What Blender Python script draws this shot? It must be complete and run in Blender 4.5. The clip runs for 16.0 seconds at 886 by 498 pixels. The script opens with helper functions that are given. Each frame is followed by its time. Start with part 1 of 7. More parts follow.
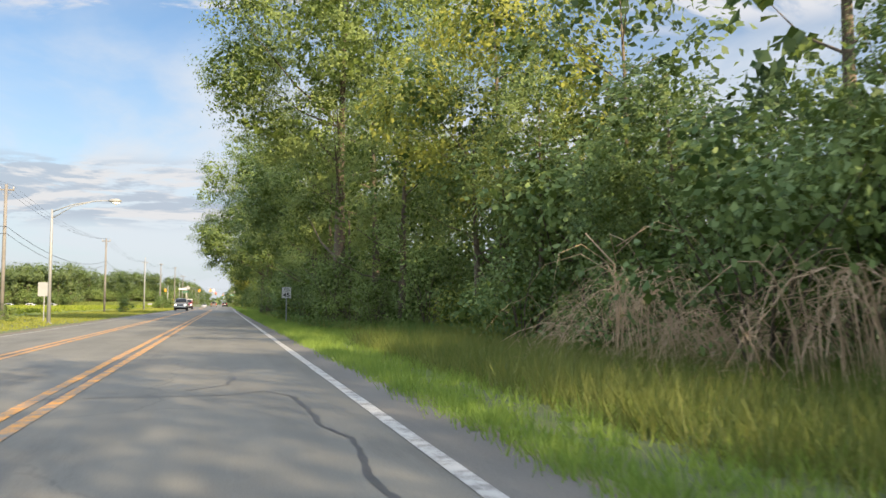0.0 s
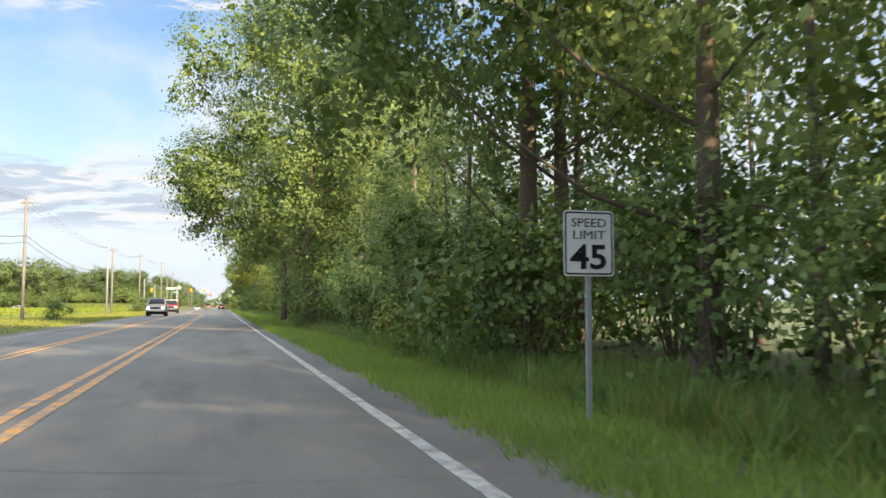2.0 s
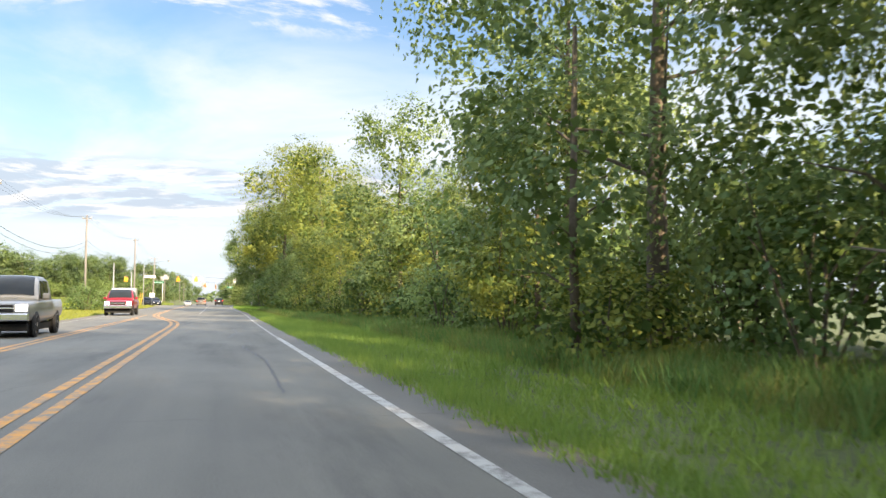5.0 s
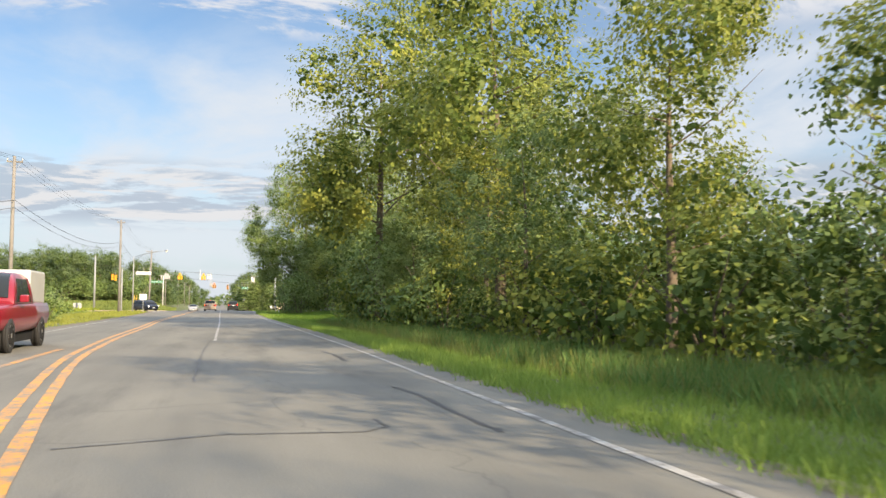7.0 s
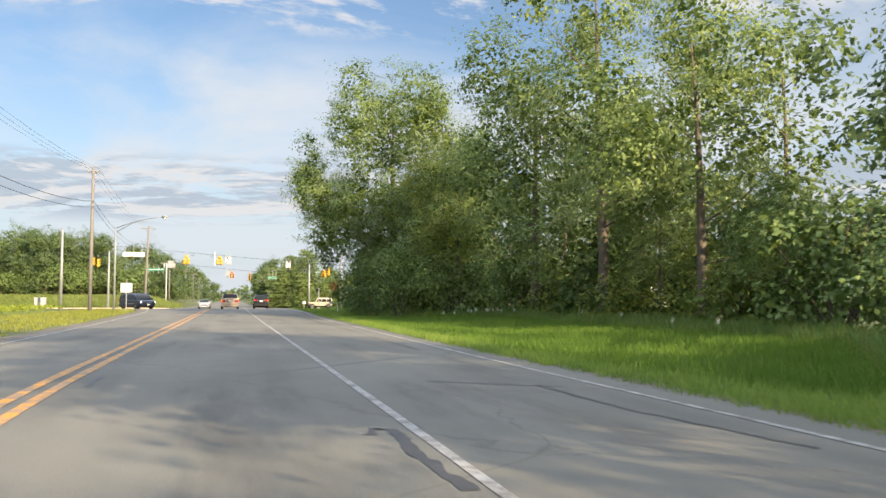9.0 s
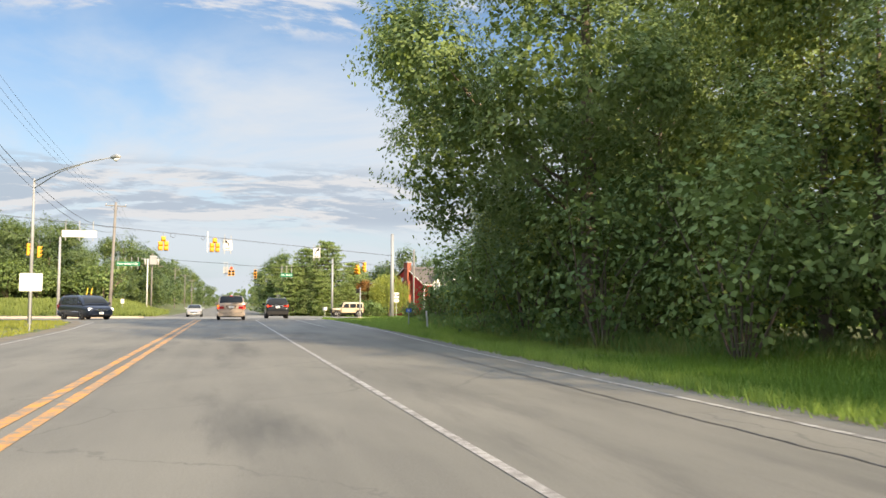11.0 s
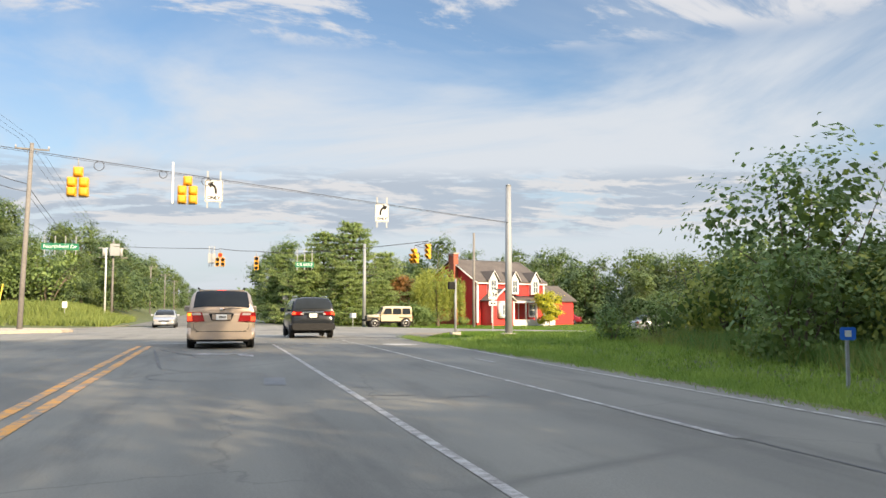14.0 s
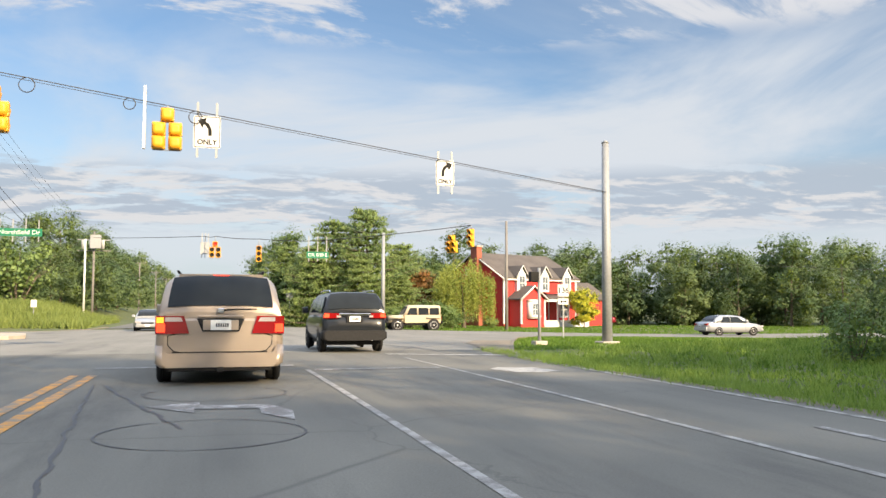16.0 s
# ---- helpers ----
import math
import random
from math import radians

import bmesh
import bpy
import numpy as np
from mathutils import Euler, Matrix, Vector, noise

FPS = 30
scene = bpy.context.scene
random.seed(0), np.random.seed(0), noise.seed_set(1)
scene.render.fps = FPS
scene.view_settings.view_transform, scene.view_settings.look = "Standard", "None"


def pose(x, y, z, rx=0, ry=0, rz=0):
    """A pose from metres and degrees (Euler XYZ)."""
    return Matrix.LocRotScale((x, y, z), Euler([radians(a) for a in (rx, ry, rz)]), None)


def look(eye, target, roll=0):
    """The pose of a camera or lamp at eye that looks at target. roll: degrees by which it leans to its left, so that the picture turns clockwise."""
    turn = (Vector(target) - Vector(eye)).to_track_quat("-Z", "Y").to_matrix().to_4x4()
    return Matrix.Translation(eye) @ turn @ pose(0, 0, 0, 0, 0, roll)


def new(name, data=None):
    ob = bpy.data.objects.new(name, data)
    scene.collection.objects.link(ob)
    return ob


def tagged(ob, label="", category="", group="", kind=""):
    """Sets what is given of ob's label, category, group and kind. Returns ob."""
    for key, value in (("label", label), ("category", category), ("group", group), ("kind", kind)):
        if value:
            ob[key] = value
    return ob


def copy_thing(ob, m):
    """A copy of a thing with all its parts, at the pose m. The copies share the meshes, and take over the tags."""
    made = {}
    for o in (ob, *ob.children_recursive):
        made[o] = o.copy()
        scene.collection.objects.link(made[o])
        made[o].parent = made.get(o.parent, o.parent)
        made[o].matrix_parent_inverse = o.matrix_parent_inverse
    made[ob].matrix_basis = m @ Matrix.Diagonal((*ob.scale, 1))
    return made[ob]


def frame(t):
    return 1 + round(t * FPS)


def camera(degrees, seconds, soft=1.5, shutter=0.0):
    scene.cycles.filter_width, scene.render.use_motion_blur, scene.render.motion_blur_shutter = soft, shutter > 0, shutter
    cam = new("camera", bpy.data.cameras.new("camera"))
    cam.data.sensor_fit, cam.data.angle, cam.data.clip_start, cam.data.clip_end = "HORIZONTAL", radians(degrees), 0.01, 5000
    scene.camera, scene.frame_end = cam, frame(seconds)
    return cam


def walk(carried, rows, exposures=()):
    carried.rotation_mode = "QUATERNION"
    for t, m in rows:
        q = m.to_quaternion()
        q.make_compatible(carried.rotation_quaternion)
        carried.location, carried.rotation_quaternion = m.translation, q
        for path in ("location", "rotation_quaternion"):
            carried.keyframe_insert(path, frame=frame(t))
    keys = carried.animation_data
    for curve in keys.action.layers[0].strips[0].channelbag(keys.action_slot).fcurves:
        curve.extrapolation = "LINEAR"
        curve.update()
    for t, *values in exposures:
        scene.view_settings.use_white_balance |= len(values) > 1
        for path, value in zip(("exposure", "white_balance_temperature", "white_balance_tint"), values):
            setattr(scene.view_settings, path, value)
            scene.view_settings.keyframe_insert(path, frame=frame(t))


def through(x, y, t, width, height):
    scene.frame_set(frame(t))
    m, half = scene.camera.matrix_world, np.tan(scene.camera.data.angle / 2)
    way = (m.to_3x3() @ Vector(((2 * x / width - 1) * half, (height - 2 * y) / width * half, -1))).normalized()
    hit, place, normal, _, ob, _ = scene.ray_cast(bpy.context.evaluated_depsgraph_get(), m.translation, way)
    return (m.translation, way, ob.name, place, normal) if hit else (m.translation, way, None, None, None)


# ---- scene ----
cam = camera(55.82, 16.0, soft=1.5, shutter=0.07)
# seconds, x, y, z, tilt, lean, turn
PATH = [
    (0.0, 0.000, 0.000, 1.150, 93.754, -0.122, -14.671),
    (0.5, -0.011, 11.224, 1.150, 93.786, -0.122, -14.718),
    (1.0, -0.031, 22.325, 1.150, 94.104, -0.122, -14.788),
    (1.5, -0.059, 33.277, 1.150, 93.979, -0.122, -14.812),
    (2.0, -0.054, 44.207, 1.150, 93.898, -0.122, -14.935),
    (2.5, -0.051, 55.091, 1.150, 94.157, -0.122, -15.027),
    (3.0, -0.056, 65.951, 1.150, 93.705, -0.122, -15.144),
    (3.5, -0.062, 76.816, 1.150, 93.453, -0.122, -15.202),
    (4.0, -0.083, 87.688, 1.150, 93.362, -0.122, -15.218),
    (4.5, -0.137, 98.565, 1.150, 93.395, -0.122, -15.205),
    (5.0, -0.238, 109.447, 1.150, 93.512, -0.122, -15.178),
    (5.5, -0.402, 120.336, 1.150, 93.677, -0.122, -15.152),
    (6.0, -0.645, 131.229, 1.150, 93.849, -0.122, -15.143),
    (6.5, -0.944, 142.162, 1.150, 93.854, -0.122, -15.095),
    (7.0, -1.299, 153.188, 1.150, 93.763, -0.122, -14.754),
    (7.5, -1.721, 164.430, 1.150, 93.297, -0.122, -14.573),
    (8.0, -2.179, 175.510, 1.150, 93.298, -0.122, -14.439),
    (8.5, -2.633, 186.336, 1.150, 93.329, -0.122, -14.273),
    (9.0, -3.011, 196.705, 1.150, 93.402, -0.122, -14.182),
    (9.5, -3.250, 206.451, 1.150, 93.479, -0.122, -14.180),
    (10.0, -3.379, 215.550, 1.150, 93.558, -0.122, -14.241),
    (10.5, -3.428, 223.979, 1.150, 93.639, -0.122, -14.343),
    (11.0, -3.428, 231.717, 1.150, 93.719, -0.122, -14.460),
    (11.5, -3.408, 238.740, 1.150, 93.797, -0.122, -14.568),
    (12.0, -3.398, 245.026, 1.150, 93.873, -0.122, -14.644),
    (12.5, -3.396, 250.960, 1.150, 93.957, -0.122, -14.818),
    (13.0, -3.381, 256.380, 1.150, 94.072, -0.122, -14.952),
    (13.5, -3.357, 261.194, 1.150, 94.110, -0.122, -15.037),
    (14.0, -3.336, 265.459, 1.150, 94.006, -0.122, -15.248),
    (14.5, -3.347, 269.250, 1.150, 93.880, -0.122, -15.425),
    (15.0, -3.352, 272.287, 1.150, 93.782, -0.122, -15.531),
    (15.5, -3.351, 274.656, 1.150, 93.873, -0.122, -15.576),
    (16.0, -3.325, 276.720, 1.150, 93.952, -0.122, -15.636),
]
walk(cam, [(r[0], pose(*r[1:])) for r in PATH],
     exposures=[(0.0, 1.42), (1.0, 1.52), (2.0, 1.68), (3.0, 1.80), (4.5, 1.83), (5.3, 1.78), (5.8, 1.6), (6.5, 1.44), (11.0, 1.38), (12.5, 1.33), (16.0, 1.32)])

# ---- sky and sun ----
SUN_FROM = Vector((0.42, -0.907, 0.0)).normalized()
SUN_HEIGHT = radians(23.5)

world = bpy.data.worlds.new("sky")
scene.world = world
world.use_nodes = True
wt = world.node_tree
wt.nodes.clear()


def sky_node(kind, **values):
    n = wt.nodes.new(kind)
    for key, value in values.items():
        n.inputs[key].default_value = value
    return n


def sky_math(op, a, b=0.0, clamp=False):
    n = wt.nodes.new("ShaderNodeMath")
    n.operation, n.use_clamp = op, clamp
    for i, v in enumerate((a, b)):
        if isinstance(v, (int, float)):
            n.inputs[i].default_value = v
        else:
            wt.links.new(v, n.inputs[i])
    return n.outputs[0]


def sky_ramp(fac, stops):
    n = wt.nodes.new("ShaderNodeValToRGB")
    n.color_ramp.interpolation = "EASE"
    while len(n.color_ramp.elements) < len(stops):
        n.color_ramp.elements.new(0.5)
    for e, (p, v) in zip(n.color_ramp.elements, stops):
        e.position, e.color = p, (v, v, v, 1)
    wt.links.new(fac, n.inputs[0])
    return n.outputs[0]


nishita = wt.nodes.new("ShaderNodeTexSky")
nishita.sky_type = "NISHITA"
nishita.sun_disc = False
nishita.sun_elevation = SUN_HEIGHT
nishita.sun_rotation = math.atan2(SUN_FROM.x, SUN_FROM.y)
nishita.air_density, nishita.dust_density, nishita.ozone_density = 1.0, 0.6, 1.6

coord = wt.nodes.new("ShaderNodeTexCoord")
split = wt.nodes.new("ShaderNodeSeparateXYZ")
wt.links.new(coord.outputs["Generated"], split.inputs[0])
up = sky_math("MAXIMUM", split.outputs[2], 0.0)
# clouds lie on a high flat layer, so they draw together towards the horizon
flat = sky_math("ADD", up, 0.10)
plan = wt.nodes.new("ShaderNodeCombineXYZ")
wt.links.new(sky_math("DIVIDE", split.outputs[0], flat), plan.inputs[0])
wt.links.new(sky_math("DIVIDE", split.outputs[1], flat), plan.inputs[1])


def cloud_noise(scale, stretch, offset, detail=8.0, rough=0.58, warp=0.6, turn=0.22):
    m = wt.nodes.new("ShaderNodeMapping")
    m.inputs["Scale"].default_value = stretch
    m.inputs["Location"].default_value = offset
    m.inputs["Rotation"].default_value = (0, 0, turn)
    wt.links.new(plan.outputs[0], m.inputs[0])
    n = sky_node("ShaderNodeTexNoise", Scale=scale, Detail=detail, Roughness=rough, Distortion=warp)
    wt.links.new(m.outputs[0], n.inputs["Vector"])
    return n.outputs["Fac"]


# thin high veil, a bank of low cumulus near the horizon, a few puffs higher up, and above the view an added bright
# overhead for ambient light
veil = sky_ramp(cloud_noise(0.62, (0.9, 0.55, 1), (3.1, 0.4, 0), rough=0.55, warp=1.2), [(0.35, 0.0), (0.57, 1.0)])
veil_band = sky_ramp(up, [(0.0, 0.6), (0.12, 0.75), (0.18, 1.0), (0.26, 0.95), (0.31, 0.45), (0.35, 0.3)])
bank = sky_ramp(cloud_noise(2.9, (0.62, 0.85, 1), (1.7, 4.2, 0), rough=0.64, warp=0.35, turn=0.26), [(0.40, 0.0), (0.50, 1.0)])
bank_band = sky_ramp(up, [(0.078, 0.0), (0.10, 0.95), (0.145, 0.9), (0.17, 0.0)])
puff = sky_ramp(cloud_noise(1.7, (0.75, 1.0, 1), (8.3, 2.6, 0), rough=0.62), [(0.47, 0.0), (0.56, 1.0)])
puff_band = sky_ramp(up, [(0.29, 0.0), (0.32, 1.0), (0.50, 1.0)])
overhead = sky_ramp(up, [(0.36, 0.0), (0.60, 0.9)])
haze = sky_ramp(up, [(0.0, 0.95), (0.09, 0.72), (0.18, 0.28), (0.29, 0.0)])


def sky_mix(fac, base, colour):
    n = wt.nodes.new("ShaderNodeMix")
    n.data_type = "RGBA"
    wt.links.new(fac, n.inputs[0])
    wt.links.new(base, n.inputs[6])
    if isinstance(colour, tuple):
        n.inputs[7].default_value = (*colour, 1)
    else:
        wt.links.new(colour, n.inputs[7])
    return n.outputs[2]


shade = sky_ramp(cloud_noise(2.9, (0.62, 0.85, 1), (1.7, 4.42, 0), rough=0.64, warp=0.35, turn=0.26), [(0.43, 1.0), (0.53, 0.0)])
under = wt.nodes.new("ShaderNodeMix")
under.data_type = "RGBA"
wt.links.new(shade, under.inputs[0])
under.inputs[6].default_value = (3.5, 4.0, 4.65, 1)
under.inputs[7].default_value = (5.6, 5.55, 5.6, 1)
blue = wt.nodes.new("ShaderNodeMix")
blue.data_type, blue.blend_type = "RGBA", "MULTIPLY"
blue.inputs[0].default_value = 1.0
wt.links.new(nishita.outputs[0], blue.inputs[6])
blue.inputs[7].default_value = (0.93, 1.01, 1.07, 1)
col = blue.outputs[2]
col = sky_mix(haze, col, (4.5, 4.95, 5.4))
col = sky_mix(sky_math("MULTIPLY", veil, veil_band), col, (5.3, 5.6, 6.0))
col = sky_mix(sky_math("MULTIPLY", puff, puff_band), col, (5.4, 5.5, 5.8))
# unseen upper sky, brightened beyond the visible part to lift shaded surfaces
col = sky_mix(overhead, col, (11.2, 12.7, 15.6))
col = sky_mix(sky_math("MULTIPLY", bank, bank_band), col, under.outputs[2])
back = sky_node("ShaderNodeBackground", Strength=0.0545)
wt.links.new(col, back.inputs[0])
wout = wt.nodes.new("ShaderNodeOutputWorld")
wt.links.new(back.outputs[0], wout.inputs[0])

sun = new("sun", bpy.data.lights.new("sun", "SUN"))
sun.data.energy, sun.data.angle, sun.data.color = 4.6, radians(0.6), (1.0, 0.79, 0.52)
sun.matrix_world = look((0, 0, 0), tuple(-(SUN_FROM * math.cos(SUN_HEIGHT)) - Vector((0, 0, math.sin(SUN_HEIGHT)))))

# ---- materials ----
def material(name, colour, rough=0.7, metal=0.0, spread=0.25, grain=30.0, blotch=0.6, bump=0.2, other=None, island=False, coat=0.0):
    """Two scales of noise vary the colour between two tones; fine noise gives relief."""
    m = bpy.data.materials.new(name)
    m.use_nodes = True
    nt = m.node_tree
    bsdf = nt.nodes["Principled BSDF"]
    tc = nt.nodes.new("ShaderNodeTexCoord")
    fine = nt.nodes.new("ShaderNodeTexNoise")
    fine.inputs["Scale"].default_value, fine.inputs["Detail"].default_value = grain, 6
    wide = nt.nodes.new("ShaderNodeTexNoise")
    wide.inputs["Scale"].default_value, wide.inputs["Detail"].default_value = blotch, 4
    for n in (fine, wide):
        nt.links.new(tc.outputs["Object"], n.inputs["Vector"])
    add = nt.nodes.new("ShaderNodeMath")
    add.operation = "ADD"
    nt.links.new(fine.outputs["Fac"], add.inputs[0])
    nt.links.new(wide.outputs["Fac"], add.inputs[1])
    fac = add.outputs[0]
    lo, hi = 0.7, 1.3
    if island:
        geo = nt.nodes.new("ShaderNodeNewGeometry")
        more = nt.nodes.new("ShaderNodeMath")
        more.operation = "ADD"
        nt.links.new(fac, more.inputs[0])
        nt.links.new(geo.outputs["Random Per Island"], more.inputs[1])
        fac, lo, hi = more.outputs[0], 0.8, 2.2
    rng = nt.nodes.new("ShaderNodeMapRange")
    rng.inputs["From Min"].default_value, rng.inputs["From Max"].default_value = lo, hi
    nt.links.new(fac, rng.inputs["Value"])
    mix = nt.nodes.new("ShaderNodeMix")
    mix.data_type = "RGBA"
    nt.links.new(rng.outputs[0], mix.inputs[0])
    other = other or tuple(min(1, c * (1 + spread)) for c in colour)
    mix.inputs[6].default_value = (*[c * (1 - spread) for c in colour], 1)
    mix.inputs[7].default_value = (*other, 1)
    nt.links.new(mix.outputs[2], bsdf.inputs["Base Color"])
    bsdf.inputs["Roughness"].default_value = rough
    bsdf.inputs["Metallic"].default_value = metal
    bsdf.inputs["Coat Weight"].default_value = coat
    bsdf.inputs["Coat Roughness"].default_value = 0.06
    if bump:
        b = nt.nodes.new("ShaderNodeBump")
        b.inputs["Strength"].default_value, b.inputs["Distance"].default_value = bump, 0.01
        nt.links.new(fine.outputs["Fac"], b.inputs["Height"])
        nt.links.new(b.outputs[0], bsdf.inputs["Normal"])
    return m


def leaf_material(name, dark, light, through=0.5):
    """Leaves: every leaf has its own tone, every plant leans its own way, and light passes through."""
    m = bpy.data.materials.new(name)
    m.use_nodes = True
    nt = m.node_tree
    bsdf = nt.nodes["Principled BSDF"]
    out = nt.nodes["Material Output"]
    geo = nt.nodes.new("ShaderNodeNewGeometry")
    info = nt.nodes.new("ShaderNodeObjectInfo")
    tc = nt.nodes.new("ShaderNodeTexCoord")
    wide = nt.nodes.new("ShaderNodeTexNoise")
    wide.inputs["Scale"].default_value, wide.inputs["Detail"].default_value = 0.35, 3
    nt.links.new(tc.outputs["Object"], wide.inputs["Vector"])

    def madd(a, k, b):
        n = nt.nodes.new("ShaderNodeMath")
        n.operation = "MULTIPLY_ADD"
        nt.links.new(a, n.inputs[0])
        n.inputs[1].default_value = k
        if isinstance(b, float):
            n.inputs[2].default_value = b
        else:
            nt.links.new(b, n.inputs[2])
        return n.outputs[0]

    fac = madd(geo.outputs["Random Per Island"], 0.45, madd(info.outputs["Random"], 0.45, madd(wide.outputs["Fac"], 1.1, -0.55)))
    clamp = nt.nodes.new("ShaderNodeClamp")
    nt.links.new(fac, clamp.inputs[0])
    mix = nt.nodes.new("ShaderNodeMix")
    mix.data_type = "RGBA"
    nt.links.new(clamp.outputs[0], mix.inputs[0])
    mix.inputs[6].default_value = (*dark, 1)
    mix.inputs[7].default_value = (*light, 1)
    nt.links.new(mix.outputs[2], bsdf.inputs["Base Color"])
    bsdf.inputs["Roughness"].default_value = 0.5
    bsdf.inputs["Specular IOR Level"].default_value = 0.16
    tr = nt.nodes.new("ShaderNodeBsdfTranslucent")
    nt.links.new(mix.outputs[2], tr.inputs["Color"])
    ms = nt.nodes.new("ShaderNodeMixShader")
    ms.inputs[0].default_value = through
    nt.links.new(bsdf.outputs[0], ms.inputs[1])
    nt.links.new(tr.outputs[0], ms.inputs[2])
    nt.links.new(ms.outputs[0], out.inputs["Surface"])
    return m


def asphalt_material(name, tones, crack=0.05):
    """Worn paving: aggregate grain, long stains along the road, fine cracks."""
    m = bpy.data.materials.new(name)
    m.use_nodes = True
    nt = m.node_tree
    bsdf = nt.nodes["Principled BSDF"]
    tc = nt.nodes.new("ShaderNodeTexCoord")

    def noise_at(scale, stretch=(1, 1, 1), detail=5.0, rough=0.55):
        mp = nt.nodes.new("ShaderNodeMapping")
        mp.inputs["Scale"].default_value = stretch
        nt.links.new(tc.outputs["Object"], mp.inputs[0])
        n = nt.nodes.new("ShaderNodeTexNoise")
        n.inputs["Scale"].default_value, n.inputs["Detail"].default_value, n.inputs["Roughness"].default_value = scale, detail, rough
        nt.links.new(mp.outputs[0], n.inputs["Vector"])
        return n.outputs["Fac"], mp.outputs[0]

    def mixed(fac, a, b, lo=0.35, hi=0.65):
        r = nt.nodes.new("ShaderNodeMapRange")
        r.inputs["From Min"].default_value, r.inputs["From Max"].default_value = lo, hi
        nt.links.new(fac, r.inputs["Value"])
        n = nt.nodes.new("ShaderNodeMix")
        n.data_type = "RGBA"
        nt.links.new(r.outputs[0], n.inputs[0])
        for i, v in ((6, a), (7, b)):
            if isinstance(v, tuple):
                n.inputs[i].default_value = (*v, 1)
            else:
                nt.links.new(v, n.inputs[i])
        return n.outputs[2]

    streak, _ = noise_at(0.9, (1.6, 0.05, 1))
    patch, _ = noise_at(0.5, (1, 0.4, 1), 6)
    grain, _ = noise_at(55.0, detail=3)
    a = mixed(streak, tones[0], tones[1])
    a = mixed(patch, a, tones[2], 0.42, 0.75)
    stain, _ = noise_at(0.75, (1.0, 0.16, 1), 7, 0.65)
    oil = nt.nodes.new("ShaderNodeMix")
    oil.data_type, oil.blend_type = "RGBA", "MULTIPLY"
    oil.inputs[0].default_value = 1.0
    nt.links.new(a, oil.inputs[6])
    nt.links.new(mixed(stain, (1.0, 1.0, 1.0), (0.62, 0.62, 0.64), 0.54, 0.70), oil.inputs[7])
    a = oil.outputs[2]
    dark = nt.nodes.new("ShaderNodeMix")
    dark.data_type = "RGBA"
    dark.blend_type = "MULTIPLY"
    dark.inputs[0].default_value = 0.55
    nt.links.new(a, dark.inputs[6])
    nt.links.new(mixed(grain, (0.62, 0.62, 0.62), (1.25, 1.25, 1.25), 0.25, 0.75), dark.inputs[7])
    vor = nt.nodes.new("ShaderNodeTexVoronoi")
    vor.feature = "DISTANCE_TO_EDGE"
    vor.inputs["Scale"].default_value = 0.17
    warp, place = noise_at(1.1, detail=6)
    shift = nt.nodes.new("ShaderNodeVectorMath")
    shift.operation = "MULTIPLY_ADD"
    shift.inputs[1].default_value = (0.9, 0.9, 0.0)
    nt.links.new(warp, shift.inputs[0])
    nt.links.new(tc.outputs["Object"], shift.inputs[2])
    nt.links.new(shift.outputs[0], vor.inputs["Vector"])
    fin = mixed(vor.outputs["Distance"], tuple(c * 0.9 for c in tones[0]), dark.outputs[2], 0.0, crack * 0.09)
    nt.links.new(fin, bsdf.inputs["Base Color"])
    bsdf.inputs["Roughness"].default_value = 0.82
    bsdf.inputs["Specular IOR Level"].default_value = 0.35
    b = nt.nodes.new("ShaderNodeBump")
    b.inputs["Strength"].default_value, b.inputs["Distance"].default_value = 0.5, 0.006
    nt.links.new(grain, b.inputs["Height"])
    nt.links.new(b.outputs[0], bsdf.inputs["Normal"])
    return m


def paint_material(name, colour, under, worn=0.45):
    """Road paint rubbed through to the paving in flecks."""
    m = material(name, colour, 0.65, spread=0.1, grain=14.0, bump=0.15)
    nt = m.node_tree
    bsdf = nt.nodes["Principled BSDF"]
    old = bsdf.inputs["Base Color"].links[0].from_socket
    tc = nt.nodes.new("ShaderNodeTexCoord")
    n = nt.nodes.new("ShaderNodeTexNoise")
    n.inputs["Scale"].default_value, n.inputs["Detail"].default_value, n.inputs["Roughness"].default_value = 3.2, 9, 0.78
    nt.links.new(tc.outputs["Object"], n.inputs["Vector"])
    r = nt.nodes.new("ShaderNodeMapRange")
    r.inputs["From Min"].default_value, r.inputs["From Max"].default_value = worn - 0.05, worn + 0.09
    nt.links.new(n.outputs["Fac"], r.inputs["Value"])
    mix = nt.nodes.new("ShaderNodeMix")
    mix.data_type = "RGBA"
    nt.links.new(r.outputs[0], mix.inputs[0])
    mix.inputs[6].default_value = (*under, 1)
    nt.links.new(old, mix.inputs[7])
    nt.links.new(mix.outputs[2], bsdf.inputs["Base Color"])
    return m


def glow_material(name, colour, strength):
    m = material(name, colour, 0.3, spread=0.05, bump=0)
    b = m.node_tree.nodes["Principled BSDF"]
    b.inputs["Emission Color"].default_value = (*colour, 1)
    b.inputs["Emission Strength"].default_value = strength
    return m


